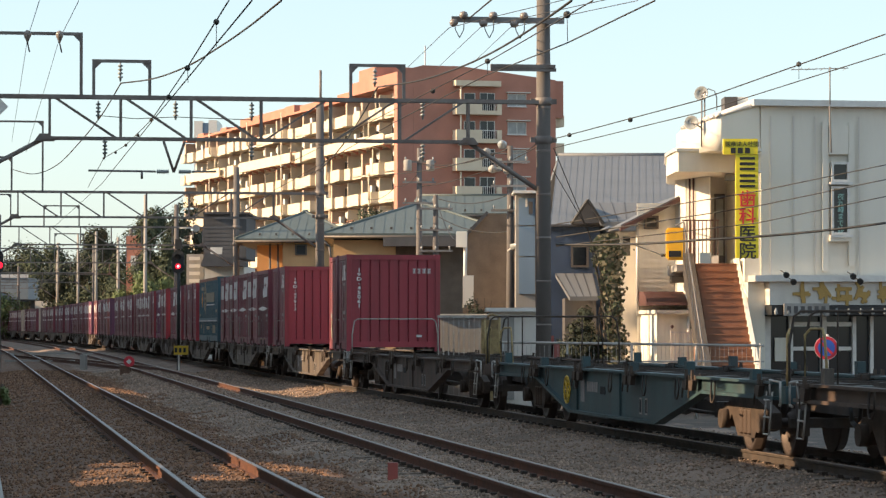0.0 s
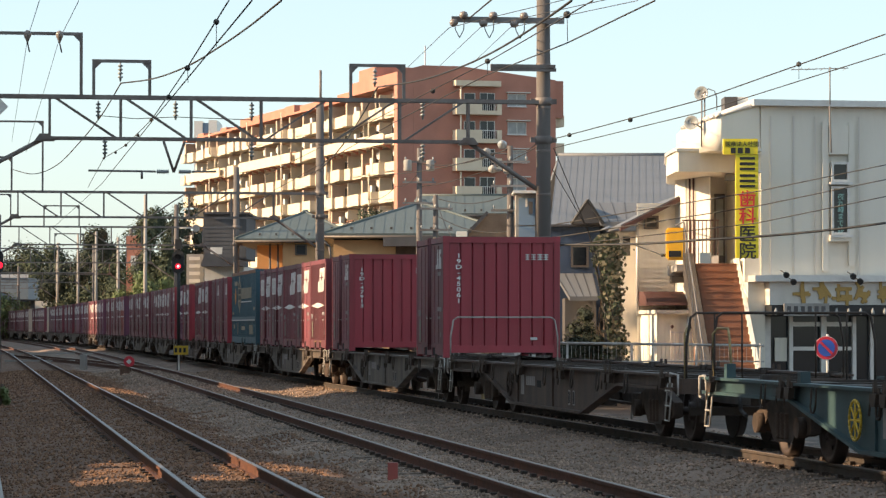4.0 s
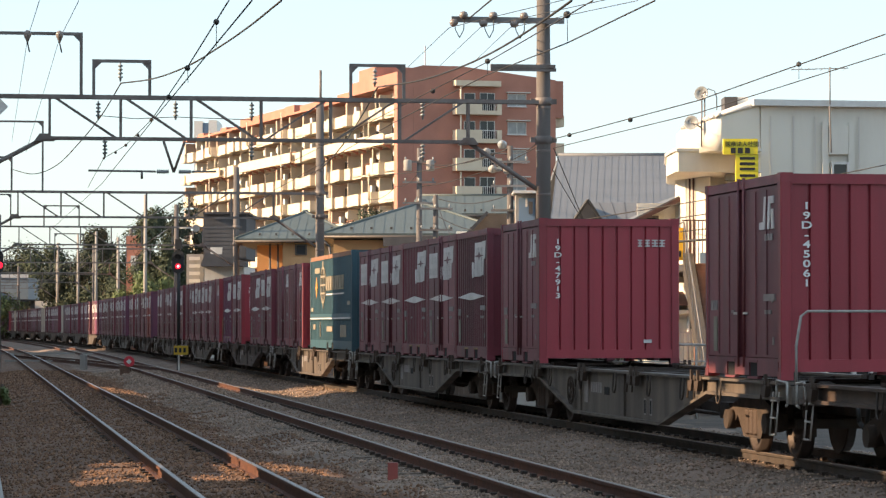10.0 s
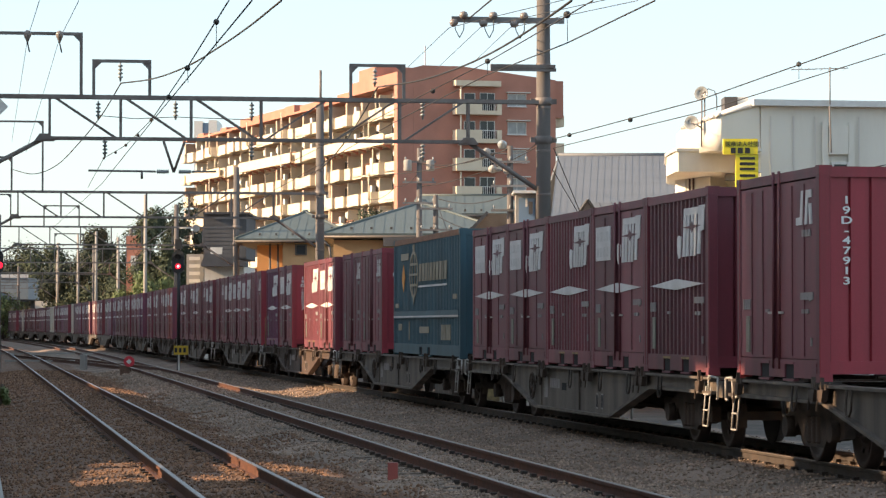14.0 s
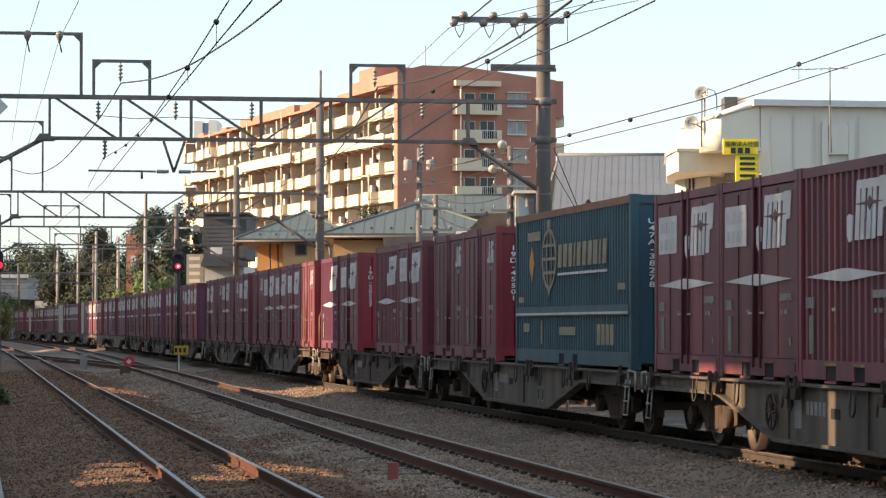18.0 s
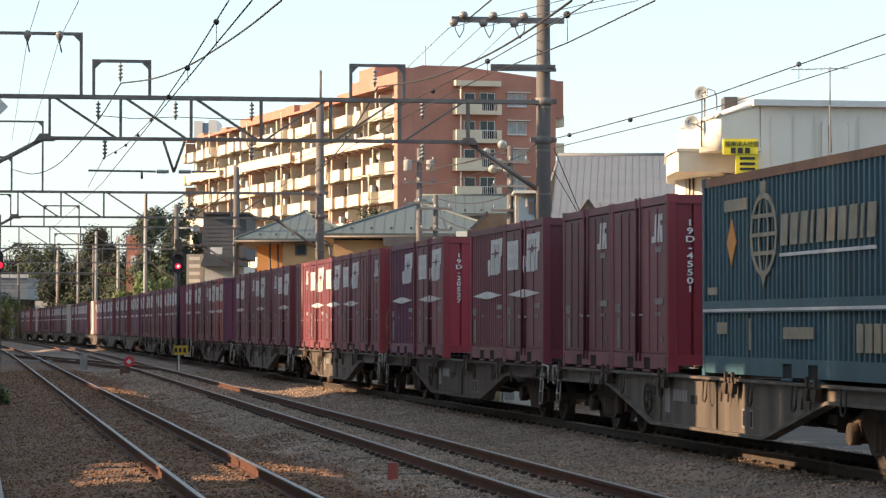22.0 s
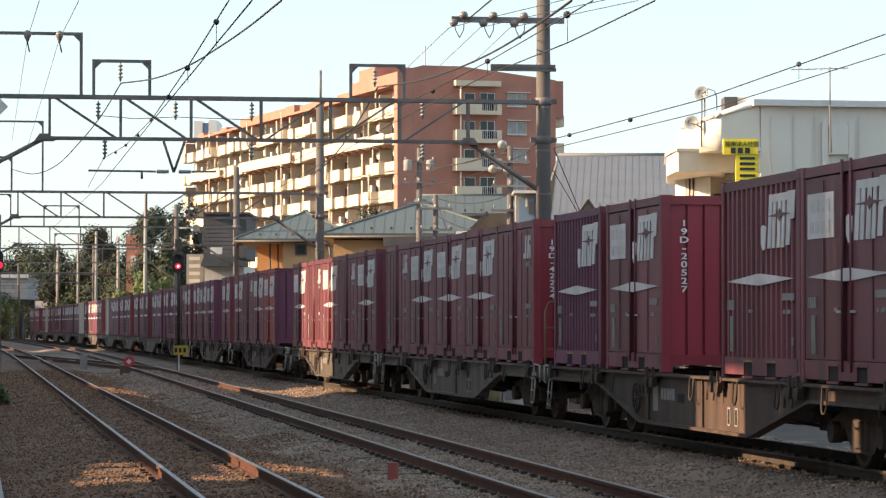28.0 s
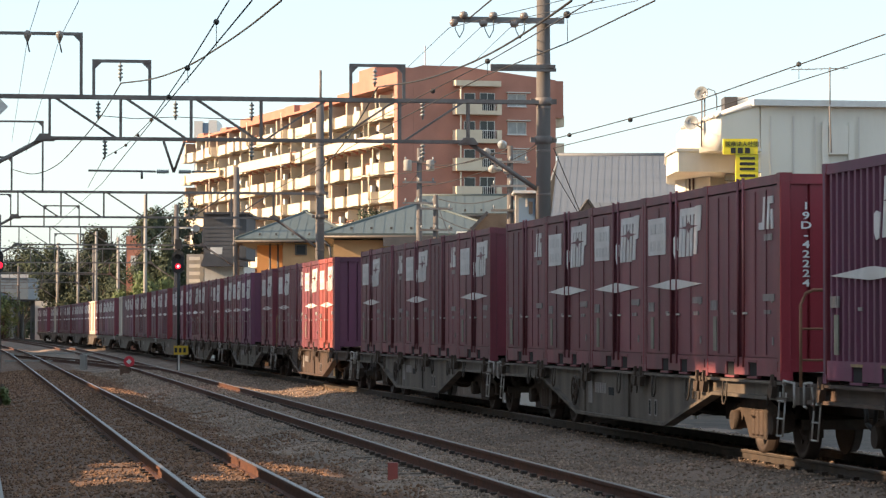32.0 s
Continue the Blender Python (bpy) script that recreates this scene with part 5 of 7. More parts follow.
        solo("plant_pot", b, m, "plastic tub standing on the stair landing", "tub", group="tubs on the landing")
    # projecting yellow sign
    y = thing("clinic_sign", "tall yellow projecting sign of the dental clinic", "sign")
    part("sign_board", bx(7.762, 8.361, 78.9, 79.08, 3.452, 6.194), "sign_yellow", y)
    part("sign_header", bx(7.432, 8.346, 78.88, 79.1, 6.194 + 0.003, 6.613), "sign_yellow", y)
    for i, (ch, m) in enumerate((("", "sign_black"), ("", "sign_black"), ("歯", "sign_red"), ("科", "sign_red"), ("医", "sign_black"), ("院", "sign_black"))):
        z = 5.759 - i * 0.458
        if ch:
            ob = part("sign_character", letters(ch, 0.47, bold=0.006), m, y, at=pose(7.852 - 0.02, 78.893, z))
            ob.data.materials.clear()
            ob.data.materials.append(M[m])
        else:
            bm = bmesh.new()
            for k in range(3):
                box(bm, 7.867, 8.271, 78.885, 78.898, z + 0.02 + 0.14 * k, z + 0.09 + 0.14 * k)
            part("sign_character", bm, m, y)
    ob = part("sign_text", letters("医療法人社団", 0.15), "sign_black", y, at=pose(7.477, 78.873, 6.418))
    ob.data.materials.append(M["sign_black"])
    for k in range(3):
        part("sign_text", bx(7.627 + 0.19 * k, 7.627 + 0.19 * k + 0.13, 78.865, 78.878, 6.224, 6.374), "sign_black", y)
    part("sign_bracket", bx(8.361, 8.466, 78.95, 79.99, 6.284, 6.359), "frame", y)
    part("sign_bracket", bx(8.361, 8.466, 78.95, 79.99, 5.729, 5.789), "frame", y)
    # roof clutter
    for px, py, d, r in ((1, (6.97, 80.3, 7.93), 80, 0.2), (2, (6.70, 80.3, 7.14), 80, 0.2)):
        t = thing("satellite_dish", "small white satellite dish on a pole", "satellite dish", "satellite dishes")
        bm = bmesh.new()
        m = Matrix.Translation(py) @ Matrix.Rotation(radians(80), 4, "X") @ Matrix.Rotation(radians(-25), 4, "Y")
        lathe(bm, ((0.02, -0.1), (r * 0.6, -0.07), (r, 0.0), (r * 0.97, 0.005), (r * 0.6, -0.055), (0.02, -0.085)), m, 18)
        part("dish", bm, "porcelain", t)
        bm = bmesh.new()
        if px == 1:
            tube(bm, (py[0] + 0.02, py[1] + 0.05, py[2] - 0.05), (py[0] + 0.02, py[1] + 0.12, 6.48), 0.022, sides=6)
            tube(bm, (py[0] + 0.10, py[1] + 0.05, py[2] - 0.12), (py[0] + 0.10, py[1] + 0.12, 6.48), 0.022, sides=6)
            pipe(bm, [(py[0] + 0.05, py[1], py[2]), (py[0] + 0.2, py[1], py[2] + 0.12), (py[0] + 0.36, py[1], py[2] + 0.06), (py[0] + 0.42, py[1], py[2] - 0.12), (py[0] + 0.42, py[1], py[2] - 0.45)], 0.016, 5)
        else:
            tube(bm, py, (py[0] + 0.28, py[1] + 0.1, py[2] - 0.12), 0.022, sides=6)
        tube(bm, py, (py[0] + 0.14, py[1] - 0.2, py[2] - 0.06), 0.012, sides=5)
        part("mast", bm, "steel", t)
    t = thing("television_aerial", "thin rooftop television aerial with a long boom", "aerial")
    bm = bmesh.new()
    tube(bm, (10.409, 80, 7.602), (10.409, 80, 8.618), 0.018, sides=6)
    tube(bm, (10.426, 79.9, 6.306), (10.381, 79.9, 7.564), 0.02, sides=6)
    part("mast", bm, "dark_steel", t)
    bm = bmesh.new()
    tube(bm, (9.377, 80, 8.542), (10.91, 80, 8.588), 0.012, sides=5)
    part("boom", bm, "steel", t)
    for i in range(8):
        x = 9.408 + i * 0.2
        bm = bmesh.new()
        tube(bm, (x, 79.6, 8.558), (x, 80.4, 8.558), 0.008, sides=4)
        part("element", bm, "steel", t)
    t = thing("roof_unit", "dark grey unit and a cream box on the clinic roof", "roof unit")
    part("casing", bx(8.14, 8.515, 86, 87, 7.591, 8.276), "dark_frame", t)
    part("cover", bx(8.531, 8.825, 86.1, 87, 7.591, 8.276), "beige", t)


def street():
    # no-parking sign
    s = thing("no_parking_sign", "round blue and red no-parking sign on a post", "road sign")
    bm = bmesh.new()
    tube(bm, (9.673, 75, 0.046), (9.673, 75, 1.44), 0.03, sides=8)
    part("post", bm, "white_metal", s)
    at = Matrix.Translation((9.638, 74.95, 1.099)) @ Matrix.Rotation(radians(90), 4, "X")
    for nm, r, z, m in (("rim", 0.30, 0.0, "white_metal"), ("border", 0.29, 0.012, "sign_pink"), ("field", 0.215, 0.024, "sign_blue")):
        bm = bmesh.new()
        lathe(bm, ((r, z - 0.012), (r, z)), at, 28)
        part(nm, bm, m, s)
    bm = bmesh.new()
    box(bm, -0.21, 0.21, -0.03, 0.03, 0.026, 0.036, at @ Matrix.Rotation(radians(-45), 4, "Z"))
    part("slash", bm, "sign_pink", s)
    # pipe fence along the street
    f = thing("pipe_fence", "grey steel pipe fence along the railway boundary", "fence")
    y0 = 69.0
    bm = bmesh.new()
    tube(bm, (1.322, y0, 1.275), (7.434, y0, 1.196), 0.03, sides=8)
    part("rail", bm, "grab", f)
    bm = bmesh.new()
    tube(bm, (1.322, y0, 0.83), (7.434, y0, 0.83), 0.02, sides=8)
    part("rail", bm, "grab", f)
    for i in range(5):
        x = 1.387 + i * 1.49
        bm = bmesh.new()
        tube(bm, (x, y0, -0.5), (x, y0, 1.248), 0.028, sides=8)
        part("post", bm, "grab", f)
    for i in range(58):
        x = 1.413 + i * 0.104
        part("mesh_bar", bx(x - 0.004, x + 0.004, y0 - 0.004, y0 + 0.004, 0.83, 1.196), "grab", f)
    g = thing("mesh_fence", "translucent grey mesh fence on a low wall", "fence")
    for i in range(9):
        x = -0.111 + i * 0.125
        part("mesh_bar", bx(x - 0.012, x + 0.012, 73.0, 73.02, -0.4, 1.848), "grab", g)
    part("top_rail", bx(-0.138, 1.08, 72.98, 73.04, 1.848 + 0.002, 1.917), "grab", g)
    # white wall and cabinets by the pole
    w = thing("boundary_wall", "low white concrete wall behind the line", "wall")
    part("wall_body", bx(-0.218, 2.613, 82, 82.3, -0.6, 1.887), "concrete", w)
    part("coping", bx(-0.218, 2.613, 81.9, 82.4, 1.887 + 0.003, 1.98), "pale", w)
    c = thing("equipment_hut", "pale grey trackside equipment hut", "hut")
    part("casing", bx(1.259, 2.487, 79, 81, -0.5, 2.028), "pale", c)
    part("lid", bx(1.139, 2.577, 78.8, 81.2, 2.028 + 0.003, 2.133), "white_metal", c)
    part("hut_door", bx(1.438, 1.888, 78.96, 78.995, -0.3, 1.878), "concrete", c)
    y = thing("cable_cabinet", "worn ochre cable cabinet with bent pipes", "cabinet")
    part("casing", bx(0.98, 1.441, 76, 76.6, -0.4, 1.812), "lip", y)
    bm = bmesh.new()
    polytube(bm, [(1.064, 75.8, 0.748), (1.064, 75.8, 1.869), (1.236, 75.8, 1.956), (1.438, 75.8, 1.869), (1.438, 75.8, 0.748)], 0.03, 8)
    part("pipe", bm, "lip", y)
    for px, top, d in ((1, (2.077, 92, 7.219), 0.0), (2, (-0.86, 108, 8.105), 0.0), (3, (-0.261, 106, 6.317), 0.0)):
        t = thing("utility_pole", "slim street utility pole with fittings and cables", "utility pole", "utility poles")
        bm = bmesh.new()
        tube(bm, (top[0], top[1], -0.6), top, 0.15, 0.09, sides=12)
        part("pole", bm, "pole", t)
        bm = bmesh.new()
        for k in range(3):
            z = top[2] - 0.5 - 0.75 * k
            box(bm, top[0] - 0.6, top[0] + 0.6, top[1] - 0.16, top[1] - 0.08, z - 0.035, z + 0.035)
        part("cross_arm", bm, "steel", t)
        for k in range(3):
            for s_ in (-0.5, 0.0, 0.5):
                bm = bmesh.new()
                lathe(bm, ((0.015, 0.0), (0.035, 0.03), (0.035, 0.1), (0.015, 0.13)), Matrix.Translation((top[0] + s_, top[1] - 0.12, top[2] - 0.46 - 0.75 * k)), 8)
                part("insulator", bm, "porcelain", t)
        if px == 2:
            for s_ in (-0.42, 0.4):
                bm = bmesh.new()
                lathe(bm, ((0.13, 0.0), (0.15, 0.03), (0.15, 0.36), (0.13, 0.4), (0.04, 0.42)), Matrix.Translation((top[0] + s_, top[1] - 0.2, top[2] - 0.85)), 14)
                part("transformer", bm, "concrete", t)
        if px == 1:
            bm = bmesh.new()
            m = Matrix.Translation((top[0] - 0.25, top[1] - 0.3, top[2] + 0.0)) @ Matrix.Rotation(radians(70), 4, "X")
            lathe(bm, ((0.14, 0.0), (0.15, 0.05), (0.08, 0.2), (0.03, 0.24)), m, 14)
            part("loudspeaker_horn", bm, "porcelain", t)
    for px, p in ((1, (1.361, 92, 7.01)), (2, (1.536, 92, 6.486)), (3, (1.972, 92, 6.452))):
        t = thing("public_loudspeaker", "grey public-address horn on the street pole", "loudspeaker", "loudspeakers")
        bm = bmesh.new()
        lathe(bm, ((0.13, 0.0), (0.14, 0.04), (0.06, 0.18), (0.03, 0.22)), Matrix.Translation(p) @ Matrix.Rotation(radians(75), 4, "X") @ Matrix.Rotation(radians(20 * px - 40), 4, "Y"), 14)
        part("horn", bm, "concrete", t)
        bm = bmesh.new()
        tube(bm, p, (2.077, 92, p[2] - 0.05), 0.025, sides=5)
        part("bracket", bm, "steel", t)
    t = thing("street_lamp", "white street lamp on a short arm", "street lamp")
    bm = bmesh.new()
    tube(bm, (1.996, 91.5, 3.944), (2.261, 91, 4.19), 0.03, sides=6)
    part("arm", bm, "white_metal", t)
    bm = bmesh.new()
    tube(bm, (2.084, 90.8, 4.047), (2.509, 90.6, 4.179), 0.11, 0.06, sides=10)
    part("lamp_head", bm, "porcelain", t)
    t = thing("tall_sign_board", "slim white sign board on a post", "sign")
    bm = bmesh.new()
    tube(bm, (0.706, 98, 2.247), (0.744, 98, 4.72), 0.06, sides=8)
    part("post", bm, "white_metal", t)
    part("board", bx(0.428, 0.781, 97.8, 97.95, 4.236, 4.757), "beige", t)
    part("board", bx(0.651, 1.004, 97.8, 97.95, 2.34, 3.307), "pale", t)
    # cones and striped barrier by the pole
    for px, p in ((1, (2.746, 77, 1.318)), (2, (2.892, 77, 1.318))):
        b = thing("barrier_board", "red and white striped barrier leaning by the pole", "barrier", "barriers by the pole")
        part("board", bx(p[0] - 0.12, p[0] + 0.12, p[1], p[1] + 0.04, -0.3, 1.6 - 0.2 * px), "red_side", b)
    # signals
    sg = thing("railway_signal", "black colour-light signal showing red on a dark post", "railway signal")
    bm = bmesh.new()
    tube(bm, (-11.184, 126, -0.4), (-11.184, 126, 5.116), 0.07, sides=10)
    part("post", bm, "black", sg)
    bm = bmesh.new()
    prism(bm, [(-11.184 + 0.26 * math.cos(a) , 4.352 + (0.26 * math.sin(a) + (0.24 if math.sin(a) > 0 else -0.24))) for a in [math.pi * 2 * i / 20 for i in range(20)]], 125.75, 125.86)
    head = part("signal_head", bm, "black", sg)
    for z, m in ((4.16, "red_lens"), (4.543, "black")):
        bm = bmesh.new()
        lathe(bm, ((0.11, 0.0), (0.10, 0.03)), Matrix.Translation((-11.184, 125.75, z)) @ Matrix.Rotation(radians(90), 4, "X"), 18)
        lens = part("lens", bm, m, head)
        if m == "red_lens":
            bm = bmesh.new()
            lathe(bm, ((0.045, 0.03), (0.04, 0.04)), Matrix.Translation((-11.184, 125.75, z)) @ Matrix.Rotation(radians(90), 4, "X"), 14)
            part("lamp_core", bm, "lens_core", lens)
        bm = bmesh.new()
        for i in range(10):
            a0, a1 = math.pi * i / 10, math.pi * (i + 1) / 10
            p = [(-11.184 + 0.135 * math.cos(a), z + 0.135 * math.sin(a)) for a in (a0, a1)]
            q = [(-11.184 + 0.15 * math.cos(a), z + 0.15 * math.sin(a)) for a in (a1, a0)]
            prism(bm, p + q, 125.5, 125.749)
        part("hood", bm, "black", head)
    part("signal_box", bx(-11.328, -11.041, 125.9, 126.1, 4.901, 5.308), "black", sg)
    bm = bmesh.new()
    tube(bm, (-10.41, 125.6, 5.772), (-10.46, 126.2, 5.792), 0.16, sides=12)
    tube(bm, (-10.444, 126, 5.786), (-11.137, 126, 5.786), 0.03, sides=6)
    part("side_lamp", bm, "porcelain", sg)
    sg = thing("railway_signal", "second colour-light signal showing red beside the far track", "railway signal")
    bm = bmesh.new()
    tube(bm, (-18.808, 126, -0.4), (-18.808, 126, 6.359), 0.11, sides=10)
    part("post", bm, "dark_steel", sg)
    bm = bmesh.new()
    prism(bm, [(-18.832 + 0.27 * math.cos(a), 4.352 + 0.27 * math.sin(a) + (0.24 if math.sin(a) > 0 else -0.24)) for a in [math.pi * 2 * i / 20 for i in range(20)]], 125.75, 125.86)
    head = part("signal_head", bm, "black", sg)
    bm = bmesh.new()
    lathe(bm, ((0.13, 0.0), (0.12, 0.03)), Matrix.Translation((-18.713, 125.75, 4.208)) @ Matrix.Rotation(radians(90), 4, "X"), 18)
    part("lens", bm, "red_lens", head)
    y = thing("yellow_marker", "yellow trackside marker box on a white stake", "track marker")
    part("marker_box", bx(-11.285, -10.693, 124.9, 125.2, 0.442, 0.821), "yellow", y)
    for k in range(3):
        part("marker_bar", bx(-11.238 + 0.18 * k, -11.238 + 0.18 * k + 0.1, 124.885, 124.898, 0.537, 0.727), "sign_black", y)
    part("stake", bx(-11.119, -11.048, 125, 125.1, -0.4, 0.442 - 0.002), "white_metal", y)
    r = thing("red_diamond_marker", "red disc marker with a pale diamond between the tracks", "track marker")
    d = 111.0
    bm = bmesh.new()
    lathe(bm, ((0.2, 0.0), (0.2, 0.03)), Matrix.Translation((-11.685, 111, 0.326)) @ Matrix.Rotation(radians(90), 4, "X"), 20)
    part("disc", bm, "sign_pink", r)
    bm = bmesh.new()
    c = (-11.685, 111, 0.326)
    prism(bm, ((c[0], c[2] - 0.1), (c[0] + 0.1, c[2]), (c[0], c[2] + 0.1), (c[0] - 0.1, c[2])), 110.93, 110.965)
    part("diamond", bm, "white_metal", r)
    part("stand", bx(c[0] - 0.35, c[0] + 0.0, 111, 111.3, -0.35, c[2] - 0.15), "rail", r)
    m = thing("red_peg", "short dark red peg between the tracks", "peg")
    part("peg", bx(-0.655, -0.535, 35.3, 35.4, -0.3, 0.037), "red_side", m)
    m = thing("point_machine", "grey point machine box beside the turnout", "point machine")
    part("casing", bx(-15.83, -15.583, 130, 130.6, -0.35, 0.393), "concrete", m)
    part("cover", bx(-12.411, -12.04, 115, 115.5, -0.35, -0.05), "rail", m)


# ---- plants ----
def tree(x, y, z_top, r, trunk_h, leaf, label, seed, name="tree", n=1500, leaf_size=0.28, squash=1.0):
    n, leaf_size = int(n * 2.3), leaf_size * 0.58
    rng = random.Random(seed)
    t = thing(name, label, "tree" if name == "tree" else name, at=pose(x, y, -0.6))
    h = z_top + 0.6
    bm = bmesh.new()
    tube(bm, (0, 0, 0), (0.1, 0.05, trunk_h + 0.8), 0.05 * r + 0.06, 0.03 * r + 0.03, sides=8)
    limbs = []
    for i in range(9):
        a = rng.uniform(0, 6.28)
        e = Vector((math.cos(a) * r * rng.uniform(0.4, 0.85), math.sin(a) * r * rng.uniform(0.4, 0.85), rng.uniform(trunk_h + 0.3, h - r * 0.3)))
        s = Vector((0.05, 0.02, trunk_h * rng.uniform(0.6, 1.0)))
        tube(bm, s, e, 0.03 * r, 0.01, sides=5)
        limbs.append(e)
    part("trunk", bm, "bark", t)
    ch = (h - trunk_h) / 2
    cz = trunk_h + ch
    lumps = []
    for i in range(22):
        a, b = rng.uniform(0, 6.28), rng.uniform(-1, 1)
        k = rng.uniform(0.35, 0.85)
        q = math.sqrt(1 - b * b)
        lumps.append((Vector((math.cos(a) * q * r * k, math.sin(a) * q * r * k, cz + b * ch * k * squash)), r * rng.uniform(0.22, 0.42)))
    verts, faces = [], []
    for i in range(n):
        c, lr = lumps[i % len(lumps)]
        d = Vector((rng.gauss(0, 1), rng.gauss(0, 1), rng.gauss(0, 1))).normalized() * lr * rng.uniform(0.55, 1.1)
        p = c + d
        nrm = (d.normalized() + Vector((rng.uniform(-0.6, 0.6), rng.uniform(-0.6, 0.6), rng.uniform(-0.2, 0.8)))).normalized()
        u = nrm.orthogonal().normalized()
        v = nrm.cross(u)
        a = rng.uniform(0, 6.28)
        u, v = u * math.cos(a) + v * math.sin(a), v * math.cos(a) - u * math.sin(a)
        s = leaf_size * rng.uniform(0.6, 1.4)
        b = len(verts)
        verts += [p - u * s, p + v * s * 0.5 + nrm * s * 0.1, p + u * s, p - v * s * 0.5 + nrm * s * 0.1]
        faces.append((b, b + 1, b + 2, b + 3))
    me = bpy.data.meshes.new("crown")
    me.from_pydata(verts, [], faces)
    me.materials.append(M[leaf])
    ob = new("crown", me)
    ob.parent = t
    return t


def plants():
    tree(-22.958, 262, 12.825, 3.0, 4.0, "leaf_dark", "tall dark green tree behind the signal", 31, n=3600, leaf_size=0.24)
    tree(-23.472, 248, 12.323, 3.7, 3.5, "leaf", "broad dark green tree behind the train", 11, n=4600, leaf_size=0.24)
    tree(-27.446, 272, 10.362, 4.2, 2.0, "leaf", "dense green tree behind the train", 12, n=4200, leaf_size=0.26)
    tree(-22.918, 236, 6.793, 2.3, 0.8, "leaf_bright", "green shrub with sunlight put into its lighter leaf colour", 13, name="shrub", n=3600, leaf_size=0.2)
    tree(-26.032, 247, 5.9, 2.0, 0.6, "leaf_bright", "green shrub with sunlight put into its lighter leaf colour", 27, name="shrub", n=2600, leaf_size=0.2)
    tree(-39.851, 345, 14.138, 3.6, 5.0, "leaf_dark", "dark green tree by the far poles", 14, n=3800, leaf_size=0.3)
    tree(-57.009, 430, 14.603, 5.2, 2.5, "leaf", "green tree by the far bridge", 15, n=3000, leaf_size=0.4)
    tree(-47.611, 385, 11.642, 5.4, 2.5, "leaf_dark", "dark green tree by the far bridge", 16, n=3200, leaf_size=0.4)
    tree(-34.923, 318, 9.0, 4.2, 1.2, "leaf", "green tree along the cutting", 17, n=3400, leaf_size=0.32)
    tree(-64.913, 460, 14.46, 8.0, 3.0, "leaf_dark", "dark green tree beyond the bridge", 18, n=2600, leaf_size=0.5)
    tree(-42.088, 350, 6.751, 3.4, 0.4, "leaf", "low green shrub beside the train", 19, name="shrub", n=2400, leaf_size=0.3)
    tree(-51.515, 400, 7.479, 4.2, 0.4, "leaf", "low green shrub beside the train", 20, name="shrub", n=2400, leaf_size=0.34)
    tree(-56.218, 380, 6.107, 3.0, 0.4, "leaf_bright", "bright shrub beside the bridge", 21, name="shrub", n=1400, leaf_size=0.3)
    tree(4.079, 84, 2.402, 0.75, 0.2, "leaf_dark", "dark garden shrub behind the fence", 22, name="shrub", n=1500, leaf_size=0.1)
    tree(3.882, 86, 2.583, 0.7, 0.2, "leaf_dark", "dark garden shrub under the lean-to roof", 28, name="shrub", n=1500, leaf_size=0.07)
    tree(4.557, 84.6, 4.526, 0.42, 3.6, "leaf", "small leafy tree top against the navy house", 23, n=900, leaf_size=0.07)
    tree(1.111, 96, 2.964, 0.7, 0.3, "leaf_dark", "small dark shrub by the white wall", 24, name="shrub", n=900, leaf_size=0.1)
    tree(-5.409, 230, 11.636, 2.6, 6.0, "leaf", "green tree in front of the apartments", 25, n=1500, leaf_size=0.22)
    tree(-10.747, 72, 0.3, 0.28, 0.05, "leaf_bright", "green weeds beside the track", 26, name="shrub", n=700, leaf_size=0.07)
    # woods beyond the line
    rng = random.Random(44)
    verts, faces = [], []
    lumps = []
    for i in range(110):
        lumps.append((Vector((rng.uniform(-88, -38), rng.uniform(490, 560), rng.uniform(0, 8.5))), rng.uniform(1.6, 3.2)))
    for i in range(15000):
        c, lr = lumps[i % len(lumps)]
        d = Vector((rng.gauss(0, 1), rng.gauss(0, 1), rng.gauss(0, 1))).normalized() * lr * rng.uniform(0.6, 1.1)
        p = c + d
        s = rng.uniform(0.25, 0.6)
        u = Vector((rng.uniform(-1, 1), rng.uniform(-1, 1), rng.uniform(-1, 1))).normalized() * s
        v = u.orthogonal().normalized() * s * 0.6
        b = len(verts)
        verts += [p - u, p + v, p + u, p - v]
        faces.append((b, b + 1, b + 2, b + 3))
    me = bpy.data.meshes.new("far_woods")
    me.from_pydata(verts, [], faces)
    me.materials.append(M["leaf"])
    tagged(new("far_woods", me), "green woods beyond the railway cutting, haze put into the leaf colour", "woods", kind="stuff")
    # ivy column beside the beige house
    rng = random.Random(9)
    iv = thing("ivy", "dry climbing ivy hanging over a wall", "ivy")
    verts, faces = [], []
    for i in range(2600):
        z = rng.uniform(-0.3, 4.2)
        w = 0.45 + 0.1 * math.sin(z * 2.3)
        p = Vector((4.72 + 0.06 * (3 - z) + rng.gauss(0, 0.3) * w, 83.6 - rng.random() * 0.4, z))
        a = rng.uniform(0, 6.28)
        s = rng.uniform(0.035, 0.09)
        u = Vector((math.cos(a), rng.uniform(-0.5, 0.5), math.sin(a))) * s
        v = Vector((-math.sin(a), rng.uniform(-0.5, 0.5), math.cos(a))) * s * 0.7
        b = len(verts)
        verts += [p - u, p + v, p + u, p - v]
        faces.append((b, b + 1, b + 2, b + 3))
    me = bpy.data.meshes.new("foliage")
    me.from_pydata(verts, [], faces)
    me.materials.append(M["leaf"])
    me.materials.append(M["dry_leaf"])
    for f in me.polygons:
        f.material_index = int((f.index * 7) % 10 < 5)
    new("foliage", me).parent = iv
